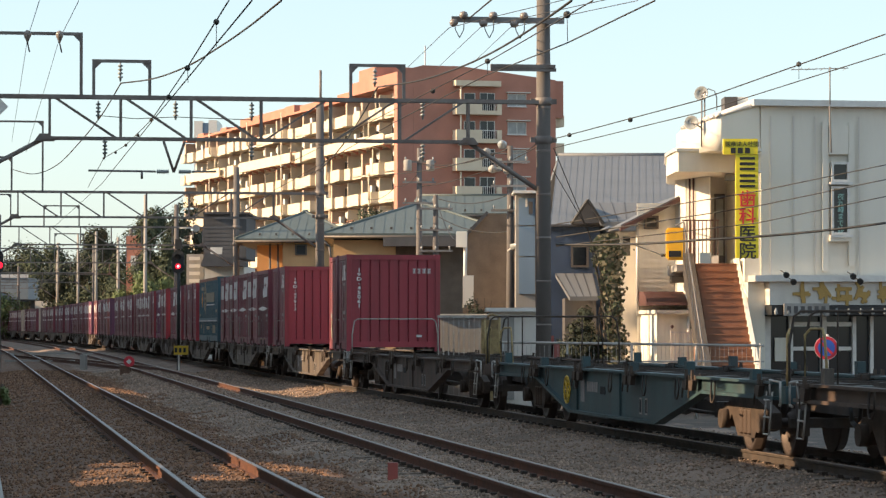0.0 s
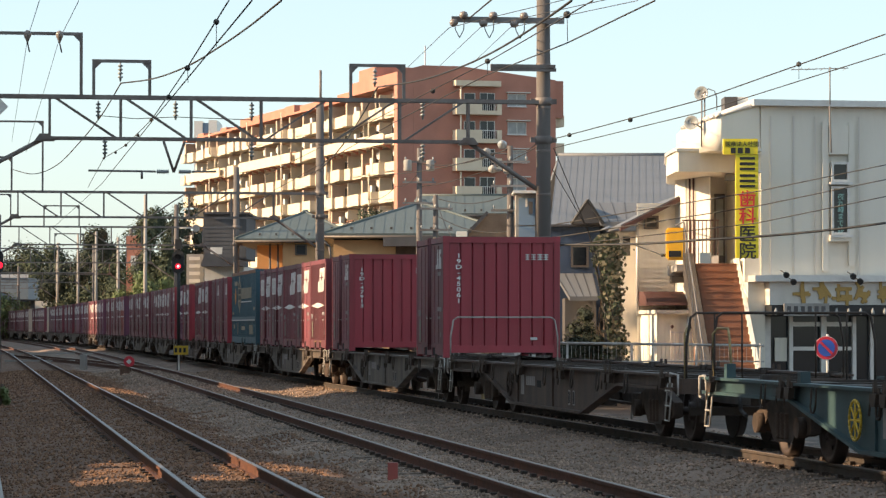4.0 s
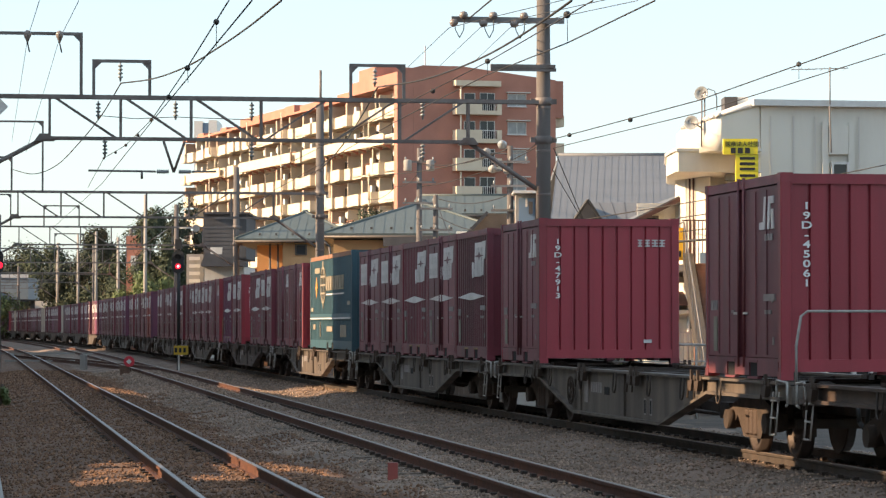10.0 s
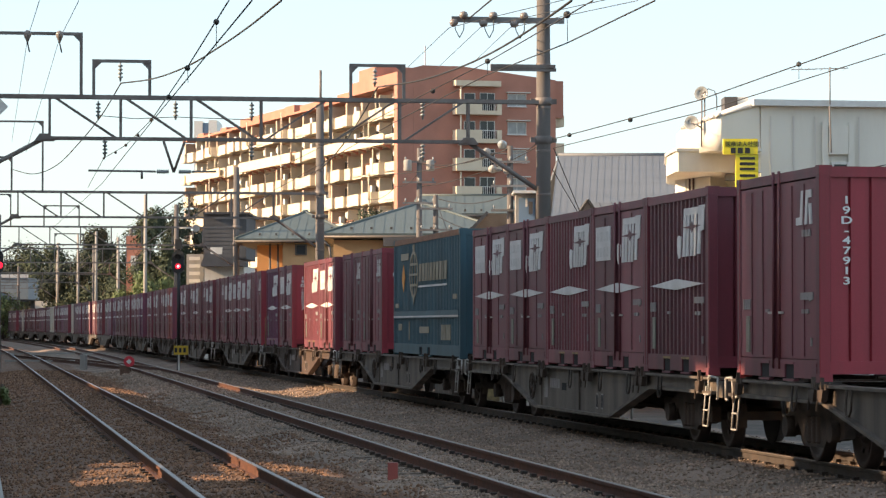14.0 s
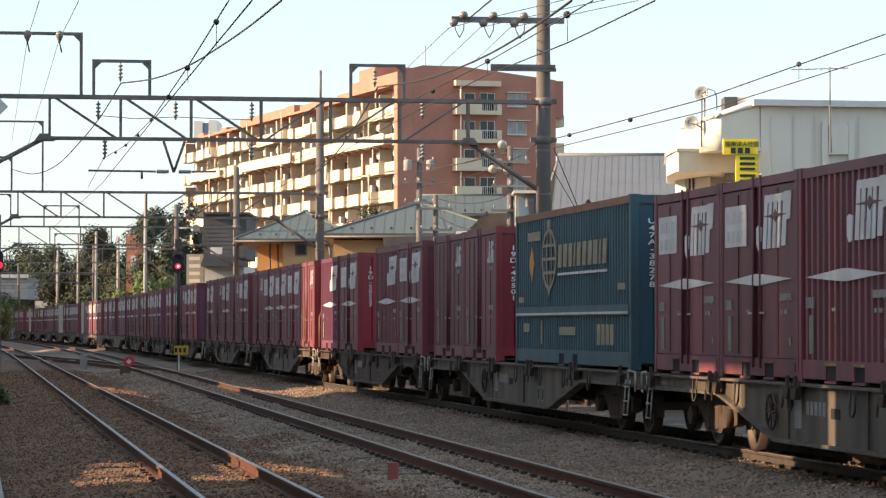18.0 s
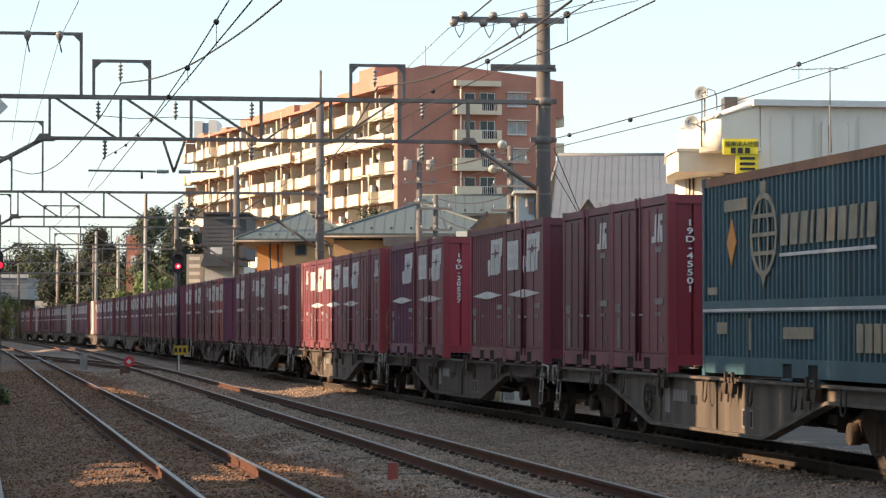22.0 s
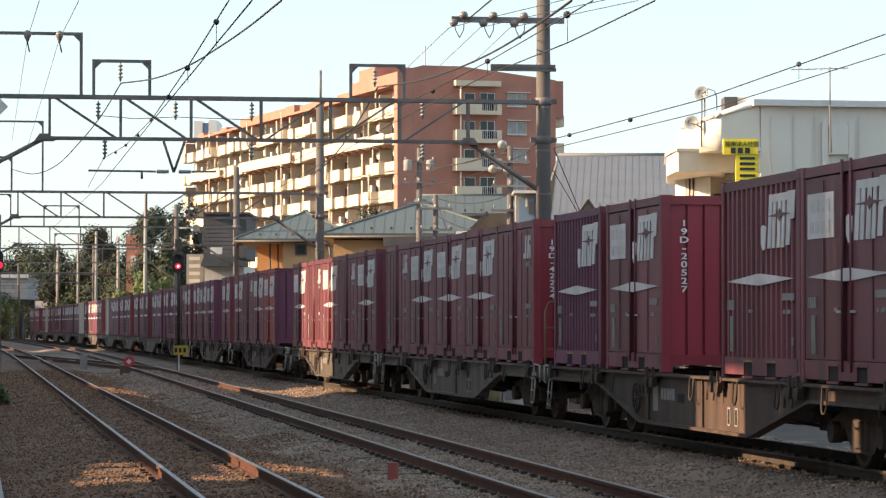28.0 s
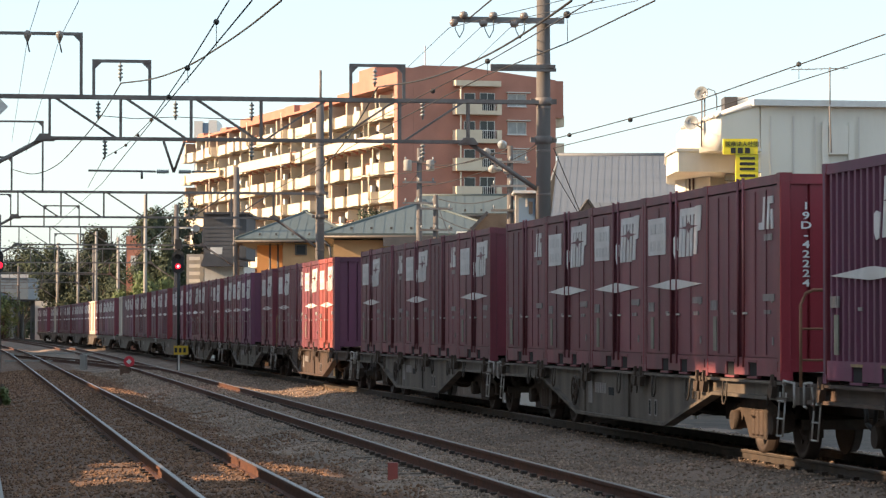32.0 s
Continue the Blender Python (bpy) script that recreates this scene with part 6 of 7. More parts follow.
    part("backing_wall", bx(4.557, 4.907, 84.05, 84.3, -0.6, 3.2), "dark_wall", iv)


def far_left():
    b = thing("road_bridge", "grey-blue road bridge on concrete piers over the line", "bridge")
    part("girder", bx(-64.833, -56.383, 405, 416, 5.247, 8.166), "copper_wood", b)
    part("pier", bx(-59.149, -58.381, 406, 415, -0.6, 5.247 - 0.01), "concrete", b)
    part("abutment", bx(-56.23, -55.462, 406, 416, -0.6, 5.247 - 0.01), "dark_wall", b)
    part("parapet_rail", bx(-64.833, -56.383, 404.9, 405.1, 8.166 + 0.003, 8.627), "frame", b)
    # dark slab added to stand for the shade under the deck
    part("soffit", bx(-64.833, -55.462, 405.2, 415.8, 5.017, 5.247 - 0.02), "dark_wall", b)
    w = thing("retaining_wall", "pale concrete retaining wall beside the far train", "retaining wall")
    part("wall_body", bx(-53.681, -49.964, 392, 393, -0.6, 4.909), "pale", w)
    h = thing("orange_shop", "distant red and orange shop front", "shop")
    part("wall", bx(-26.9, -25.55, 253, 256, -0.6, 9.3), "brick_band", h)
    part("sign_panel", bx(-26.5, -25.7, 252.8, 252.98, 6.0, 7.6), "white_metal", h)
    for p in ((-38.596, 315, 11.32), (-33.773, 290, 10.828), (-28.356, 260, 9.387), (-22.99, 230, 11.767), (-45.274, 350, 11.398)):
        t = thing("line_pole", "pale concrete pole beside the line", "pole", "line poles")
        bm = bmesh.new()
        tube(bm, (p[0], p[1], -0.5), p, 0.16, 0.12, sides=12)
        part("pole", bm, "pole_light", t)


# ---- the freight train ----
# a container's own space: x along the train (its end with the number at +x), -y the side seen from the line, z from its feet
CL, CW, CH = 3.715, 2.45, 2.5


def corrugated(bm, x0, x1, z0, z1, y, n, depth=0.035, flip=1):
    """A ribbed sheet in the xz plane, n ribs standing out towards flip * -y, with thickness."""
    step = (x1 - x0) / n
    line = []
    for i in range(n):
        a = x0 + i * step
        line += [(a, 0), (a + step * 0.5, 0), (a + step * 0.58, depth), (a + step * 0.92, depth)]
    line.append((x1, 0))
    v0 = [bm.verts.new((a, y - flip * d, z0)) for a, d in line]
    v1 = [bm.verts.new((a, y - flip * d, z1)) for a, d in line]
    for i in range(len(line) - 1):
        bm.faces.new((v0[i], v0[i + 1], v1[i + 1], v1[i]))


def ribbed_end(bm, y0, y1, z0, z1, x, n, depth=0.042, s=1):
    step = (y1 - y0) / n
    line = []
    for i in range(n):
        a = y0 + i * step
        line += [(a, 0), (a + step * 0.07, 0), (a + step * 0.13, depth), (a + step * 0.95, depth)]
    line.append((y1, 0))
    v0 = [bm.verts.new((x + s * d, a, z0)) for a, d in line]
    v1 = [bm.verts.new((x + s * d, a, z1)) for a, d in line]
    for i in range(len(line) - 1):
        bm.faces.new((v0[i], v0[i + 1], v1[i + 1], v1[i]))


def marks(rows):
    """Flat painted marks on the visible side: x0, x1, z0, z1 each."""
    bm = bmesh.new()
    for x0, x1, z0, z1 in rows:
        box(bm, x0, x1, -CW / 2 - 0.012, -CW / 2 + 0.004, z0, z1)
    return bm


def slanted(bm, x0, x1, z0, z1, lean, y):
    """A leaning stroke of an emblem."""
    prism(bm, ((x0, z0), (x1, z0), (x1 + lean, z1), (x0 + lean, z1)), y, y + 0.014)


def container(style, label, side_m, end_m, rail=False, number="", height=CH, length=CL, detail=True):
    c = thing("freight_container", label, "freight container", "containers on the train")
    h, hx, hy = height, length / 2, CW / 2
    core = bmesh.new()
    box(core, -hx + 0.09, hx - 0.09, -hy + 0.10, hy - 0.05, 0.12, h - 0.05)
    part("body", core, side_m, c)
    roof = bmesh.new()
    box(roof, -hx + 0.03, hx - 0.03, -hy + 0.03, hy - 0.03, h - 0.048, h - 0.012)
    for i in range(7):
        x = -hx + 0.35 + i * (length - 0.7) / 6
        box(roof, x - 0.05, x + 0.05, -hy + 0.08, hy - 0.08, h - 0.0118, h + 0.008)
    part("roof", roof, side_m, c)
    # end wall towards +x with ribs
    bm = bmesh.new()
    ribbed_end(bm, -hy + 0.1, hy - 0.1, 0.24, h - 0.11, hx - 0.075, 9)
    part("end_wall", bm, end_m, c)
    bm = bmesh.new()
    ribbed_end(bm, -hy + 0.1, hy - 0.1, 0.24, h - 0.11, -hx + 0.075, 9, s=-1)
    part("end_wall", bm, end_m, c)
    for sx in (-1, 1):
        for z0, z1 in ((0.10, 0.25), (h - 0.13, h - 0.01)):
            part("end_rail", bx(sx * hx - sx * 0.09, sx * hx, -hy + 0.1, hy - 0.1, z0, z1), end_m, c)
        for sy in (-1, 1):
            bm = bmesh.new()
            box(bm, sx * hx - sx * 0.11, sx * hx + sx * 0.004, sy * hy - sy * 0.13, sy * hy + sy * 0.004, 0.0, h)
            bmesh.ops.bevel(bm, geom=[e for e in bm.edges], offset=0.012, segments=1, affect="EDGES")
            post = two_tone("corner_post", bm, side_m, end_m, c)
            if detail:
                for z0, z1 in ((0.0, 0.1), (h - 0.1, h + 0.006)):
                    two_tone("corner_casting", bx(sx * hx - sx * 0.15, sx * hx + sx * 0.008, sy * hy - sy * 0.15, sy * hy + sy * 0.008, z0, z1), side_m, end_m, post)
    for sy in (-1, 1):
        bm = bmesh.new()
        y0, y1 = sy * hy, sy * hy - sy * 0.09
        y0, y1 = min(y0, y1), max(y0, y1)
        box(bm, -hx + 0.15, -0.75, y0, y1, 0.04, 0.2)
        box(bm, -0.35, 0.35, y0, y1, 0.04, 0.2)
        box(bm, 0.75, hx - 0.15, y0, y1, 0.04, 0.2)
        box(bm, -hx + 0.15, hx - 0.15, y0, y1, 0.2002, 0.26)
        rail_b = part("bottom_rail", bm, side_m, c)
        if detail and sy < 0:
            for xa in (-0.55, 0.55):
                # solid black block stands for the shade inside the pocket
                part("fork_pocket", bx(xa - 0.2, xa + 0.2, y0 + 0.02, y1 - 0.004, 0.02, 0.2), "pocket", rail_b)
                part("pocket_lip", bx(xa - 0.24, xa + 0.24, y0 - 0.012, y0 + 0.05, 0.0, 0.028), side_m, rail_b)
                part("pocket_rim", bx(xa - 0.22, xa + 0.22, y0 - 0.006, y0 + 0.004, 0.2002, 0.232), "lip" if style == "ribbed" else side_m, rail_b)
        bm = bmesh.new()
        box(bm, -hx + 0.15, hx - 0.15, y0, y1, h - 0.12, h - 0.006)
        part("top_rail", bm, "rust_rail" if style == "long" else side_m, c)
    y = -hy
    if style in ("jr", "emblem"):
        # two wide door leaves, a narrow middle strip between the locking rods
        gap = 0.13 if style == "jr" else 0.17
        for i, (a, b) in enumerate(((-hx + 0.15, -gap), (gap, hx - 0.15))):
            d = part("door", bx(a, b, y + 0.009, y + 0.09, 0.27, h - 0.14), side_m, c)
            if not detail:
                continue
            for k in (0.34, 0.67) if style == "jr" else (0.5,):
                xx = a + (b - a) * k
                part("door_rib", bx(xx - 0.02, xx + 0.02, y - 0.004, y + 0.0085, 0.3, h - 0.18), side_m, d)
            s = -1 if i == 0 else 1
            xr = s * gap
            bm = bmesh.new()
            tube(bm, (xr, y - 0.004, 0.14), (xr, y - 0.004, h + 0.02), 0.022, sides=6)
            part("locking_rod", bm, side_m, d)
            x0, x1 = sorted((xr, xr + s * 0.2))
            part("lock_handle", bx(x0, x1, y - 0.022, y - 0.004, 0.80, 0.83), "grab", d)
        part("middle_strip", bx(-gap, gap, y + 0.05, y + 0.088, 0.27, h - 0.14), side_m, c)
        for x in (-hx + 0.13, hx - 0.13):
            part("door_post", bx(x - 0.02, x + 0.02, y + 0.0, y + 0.08, 0.22, h - 0.06), side_m, c)
    elif style == "ribbed":
        bm = bmesh.new()
        corrugated(bm, -hx + 0.12, hx - 0.12, 0.26, h - 0.12, y + 0.06, 15, 0.05)
        part("side_wall", bm, side_m, c)
    elif style == "long":
        bm = bmesh.new()
        corrugated(bm, -hx + 0.12, hx - 0.12, 0.98, h - 0.12, y + 0.05, 46, 0.04)
        part("side_wall", bm, side_m, c)
        bm = bmesh.new()
        corrugated(bm, -hx + 0.12, hx - 0.12, 0.26, 0.82, y + 0.05, 46, 0.04)
        part("lower_side_wall", bm, side_m, c)
        bm = bmesh.new()
        box(bm, -hx + 0.1, hx - 0.1, y - 0.02, y + 0.08, 0.8205, 0.9795)
        part("waist_rail", bm, side_m, c)
        bm = bmesh.new()
        box(bm, -hx + 0.12, hx - 0.12, y - 0.026, y - 0.0205, 0.84, 0.875)
        part("waist_stripe", bm, "white", c)
    # markings
    y = -CW / 2
    if style == "jr":
        x, yy = hx - 0.98, y - 0.006
        bm = bmesh.new()
        prism(bm, ((x, 1.84), (x + 0.25, 1.84), (x + 0.32, 2.24), (x + 0.22, 2.24), (x + 0.17, 1.93), (x, 1.93)), yy, yy + 0.012)
        prism(bm, ((x + 0.36, 1.84), (x + 0.46, 1.84), (x + 0.51, 2.15), (x + 0.66, 2.15), (x + 0.66, 2.24), (x + 0.42, 2.24)), yy, yy + 0.012)
        slanted(bm, x + 0.56, x + 0.66, 1.84, 2.08, -0.03, yy)
        part("emblem", bm, "white", c, "white angular emblem")
        bm = bmesh.new()
        for i in range(3):
            box(bm, x + 0.24 + 0.13 * i, x + 0.34 + 0.13 * i, yy, yy + 0.012, 1.7, 1.78)
        part("small_lettering", bm, "grey_mark", c)
    if style in ("emblem", "ribbed"):
        yy = y - 0.004 if style == "ribbed" else y - 0.006
        x0, wd = (0.1, 1.55) if style == "ribbed" else (-0.02, 1.6)

        def uv(pts, lift=0.0, deep=0.012):
            prism(bm, [(x0 + u * wd, 1.58 + v * 0.69) for u, v in pts], yy - lift, yy + deep - lift)

        bm = bmesh.new()
        uv(((0.0, 0.42), (0.0, 0.12), (0.05, 0.0), (0.12, 0.03), (0.15, 0.42), (0.06, 0.46)))
        for f, w in ((0.19, 0.10), (0.32, 0.09), (0.46, 0.10), (0.59, 0.08)):
            uv(((f, 0.03), (f + w, 0.03), (f + w + 0.06, 0.98), (f + 0.06, 0.98)))
        uv(((0.72, 0.06), (0.83, 0.06), (0.86, 0.5), (0.96, 0.52), (1.0, 1.0), (0.79, 1.0)))
        uv(((0.27, 0.84), (0.78, 0.84), (0.79, 0.98), (0.28, 0.96)), 0.001, 0.011)
        part("emblem", bm, "white", c, "large white slanted emblem")
        bm = bmesh.new()
        uv(((0.18, 0.60), (0.51, 0.57), (0.56, 0.48), (0.61, 0.57), (0.90, 0.61), (0.61, 0.64), (0.56, 0.72), (0.51, 0.63)), 0.006, 0.004)
        part("emblem_star", bm, side_m, c)
        if style == "emblem":
            pan = part("side_panel", bx(-hx + 0.3, -0.5, yy, yy + 0.012, 1.66, 2.18), "white", c, "white panel with faint grey bars")
            for k in range(4):
                for j in range(2):
                    part("faint_bar", bx(-hx + 0.4 + 0.22 * k, -hx + 0.55 + 0.22 * k, yy - 0.004, yy - 0.0005, 1.72 + 0.24 * j, 1.86 + 0.24 * j), "faint", pan)
        bm = bmesh.new()
        prism(bm, ((-hx + 0.28, 1.22), (-0.1, 1.155), (0.1, 1.155), (hx - 0.28, 1.22), (0.1, 1.30), (-0.1, 1.30)), yy - 0.001, yy + 0.012)
        part("diamond_stripe", bm, "white", c)
    if style == "long":
        bm = bmesh.new()
        X0 = -hx + 3.1
        for i in range(24):
            a0, a1 = 2 * math.pi * i / 24, 2 * math.pi * (i + 1) / 24
            pa, pb = (X0 + 0.62 * math.cos(a0), 1.78 + 0.52 * math.sin(a0)), (X0 + 0.62 * math.cos(a1), 1.78 + 0.52 * math.sin(a1))
            qa, qb = (X0 + 0.54 * math.cos(a0), 1.78 + 0.45 * math.sin(a0)), (X0 + 0.54 * math.cos(a1), 1.78 + 0.45 * math.sin(a1))
            prism(bm, (pa, pb, qb, qa), y - 0.008, y + 0.006)
            ra, rb = (X0 + 0.25 * math.cos(a0), 1.78 + 0.52 * math.sin(a0)), (X0 + 0.25 * math.cos(a1), 1.78 + 0.52 * math.sin(a1))
            sa, sb = (X0 + 0.18 * math.cos(a0), 1.78 + 0.5 * math.sin(a0)), (X0 + 0.18 * math.cos(a1), 1.78 + 0.5 * math.sin(a1))
            prism(bm, (ra, rb, sb, sa), y - 0.009, y + 0.006)
        for zz in (1.55, 1.78, 2.01):
            box(bm, X0 - 0.56, X0 + 0.56, y - 0.0095, y + 0.006, zz - 0.025, zz + 0.025)
        box(bm, X0 - 0.12, X0 + 0.12, y - 0.008, y + 0.006, 2.3, 2.44)
        prism(bm, ((X0 - 0.14, 1.3), (X0, 1.12), (X0 + 0.14, 1.3)), y - 0.008, y + 0.006)
        part("globe_emblem", bm, "faded_gold", c, "pale globe emblem")
        bm = bmesh.new()
        x = X0 + 0.78
        for i in range(10):
            wl = 0.30 if i not in (3, 8) else 0.12
            bm = bmesh.new()
            slanted(bm, x, x + wl, 1.62, 2.0, 0.05, y - 0.008)
            part("lettering_bar", bm, "faded_gold", c)
            x += wl + 0.13
        part("underline", bx(X0 + 0.75, x - 0.1, y - 0.008, y + 0.006, 1.49, 1.53), "white", c)
        bm = bmesh.new()
        box(bm, -hx + 1.2, -hx + 2.35, y - 0.008, y + 0.006, 2.12, 2.27)
        part("small_panel", bm, "faded_gold", c)
        bm = bmesh.new()
        prism(bm, ((-hx + 1.55, 1.42), (-hx + 1.78, 1.72), (-hx + 1.55, 2.02), (-hx + 1.32, 1.72)), y - 0.008, y + 0.006)
        part("orange_mark", bm, "orange_mark", c)
        bm = bmesh.new()
        for x0, w, z0, z1 in ((-hx + 0.8, 0.5, 0.55, 0.7), (-hx + 2.4, 0.1, 0.35, 0.75), (-hx + 4.0, 1.3, 0.50, 0.64), (hx - 2.4, 0.24, 0.36, 0.68), (hx - 2.08, 0.24, 0.36, 0.68), (hx - 1.76, 0.24, 0.36, 0.68), (hx - 1.44, 0.24, 0.36, 0.68), (hx - 0.9, 0.5, 1.2, 1.3), (-hx + 0.3, 0.5, 1.06, 1.16)):
            part("small_mark", bx(x0, x0 + w, y - 0.008, y + 0.006, z0, z1), "faded_gold", c)
    elif style != "plain" and detail:
        yy = y - 0.006 if style != "ribbed" else y - 0.004
        for x0, w, z0, hh in ((-hx + 0.30, 0.055, 0.86, 0.13), (-hx + 0.38, 0.055, 0.86, 0.13), (-hx + 0.46, 0.07, 0.86, 0.13), (-hx + 0.55, 0.07, 0.86, 0.13), (hx - 0.80, 0.52, 0.96, 0.085), (-0.5, 0.15, 0.82, 0.04), (hx - 0.75, 0.1, 0.80, 0.05), (hx - 0.6, 0.14, 0.80, 0.05), (hx - 0.42, 0.05, 0.94, 0.1), (hx - 0.38, 0.05, 0.42, 0.1)):
            part("stencil_mark", bx(x0, x0 + w, yy, yy + 0.0145, z0, z0 + hh), "grey_mark", c)
        part("sticker", bx(-hx + 0.44, -hx + 0.60, yy, yy + 0.0145, 0.33, 0.78), "sticker", c, "pale green side sticker")
    # end markings
    xe = hx - 0.02
    if number:
        me = letters(number, 0.20, 0.004, True, 0.95, 0.004)
        zs = [v.co.z for v in me.vertices]
        mid = (max(zs) + min(zs)) / 2
        span = max(zs) - min(zs)
        me.transform(Matrix.Diagonal((0.95, 1, 1.02 / span, 1)) @ Matrix.Translation((0, 0, -mid)))
        me.materials.append(M["number_white"])
        part("number", me, "", c, at=Matrix.Translation((xe + 0.004, -hy + 0.325, h - 0.86)) @ Matrix.Rotation(radians(90), 4, "Z"))
        bm = bmesh.new()
        for k, w in enumerate((0.09, 0.1, 0.12, 0.12)):
            ya = hy - 0.72 + 0.125 * k
            for z0, z1 in ((0.0, 0.022), (0.05, 0.072), (0.098, 0.12)):
                box(bm, xe - 0.01, xe + 0.008, ya, ya + w * 0.85, h - 0.48 + z0, h - 0.48 + z1)
            box(bm, xe - 0.0102, xe + 0.0078, ya + w * 0.35, ya + w * 0.55, h - 0.479, h - 0.361)
        part("end_lettering", bm, "white", c)
        part("end_plate", bx(xe - 0.01, xe + 0.012, hy - 0.62, hy - 0.48, 0.36, 0.42), "white", c)
    return c


def ladder(bm, x, y, z0, z1, w=0.26):
    for s in (-w / 2, w / 2):
        tube(bm, (x + s, y, z0), (x + s + 0.06, y + 0.03, z1), 0.013, sides=6)
    for i in range(3):
        u = i / 2
        z = z0 + (z1 - z0) * u * 0.8
        tube(bm, (x - w / 2 + 0.06 * u, y, z), (x + w / 2 + 0.06 * u, y, z), 0.013, sides=6)


def bogie(parent, x, detail):
    """A two-axle bogie with its side frames, springs, axle boxes and two wheelsets."""
    bm = bmesh.new()
    for sy in (-1, 1):
        y0, y1 = sorted((sy * 0.80, sy * 0.93))
        prism(bm, ((-1.25, 0.36), (-0.95, 0.32), (-0.72, 0.5), (-0.42, 0.22), (0.42, 0.22), (0.72, 0.5), (0.95, 0.32), (1.25, 0.36), (1.25, 0.56), (0.95, 0.64), (0.5, 0.74), (-0.5, 0.74), (-0.95, 0.64), (-1.25, 0.56)), y0, y1)
    box(bm, -0.25, 0.25, -0.79, 0.79, 0.45, 0.72)
    b = part("bogie", bm, "bogie_rust", parent, at=pose(x, 0, 0))
    for sx in (-0.95, 0.95):
        for sy in (-1, 1):
            bm = bmesh.new()
            tube(bm, (sx, sy * 0.9, 0.43), (sx, sy * 1.03, 0.43), 0.13, sides=12)
            part("axle_box", bm, "bogie_rust", b)
    for sy in (-1, 1):
        for sx in (-0.2, 0.0, 0.2) if detail else ():
            bm = bmesh.new()
            lathe(bm, [(0.075 if k % 2 else 0.055, 0.26 + k * 0.023) for k in range(15)], Matrix.Translation((sx, sy * 0.9, 0)), 10)
            part("spring", bm, "wagon_rust", b)
    for sx in (-1.42, 1.42):
        bm = bmesh.new()
        box(bm, sx - 0.05, sx + 0.05, -0.75, 0.75, 0.38, 0.5)
        for sy in (-0.55, 0.55):
            box(bm, sx - 0.03, sx + 0.06, sy - 0.05, sy + 0.05, 0.28, 0.6)
        part("brake_beam", bm, "under", b)
    return b


def wheelset_mesh():
    bm = bmesh.new()
    rot = Matrix.Rotation(radians(90), 4, "X")
    tube(bm, (0, -0.9, 0), (0, 0.9, 0), 0.065, sides=10)
    for s in (-1, 1):
        m = Matrix.Translation((0, s * 0.566, 0)) @ Matrix.Rotation(radians(-90 * s), 4, "X")
        lathe(bm, ((0.46, -0.075), (0.46, -0.045), (0.432, -0.035), (0.43, 0.06), (0.36, 0.06), (0.35, 0.02), (0.15, 0.0), (0.13, 0.06), (0.09, 0.08)), m, 26)
        for k in range(6):
            a = k * math.pi / 3
            box(bm, 0.22, 0.27, -0.025, 0.025, 0.014, 0.03, m @ Matrix.Rotation(a, 4, "Z"))
    return mesh_of("wheelset", bm, "wheel")


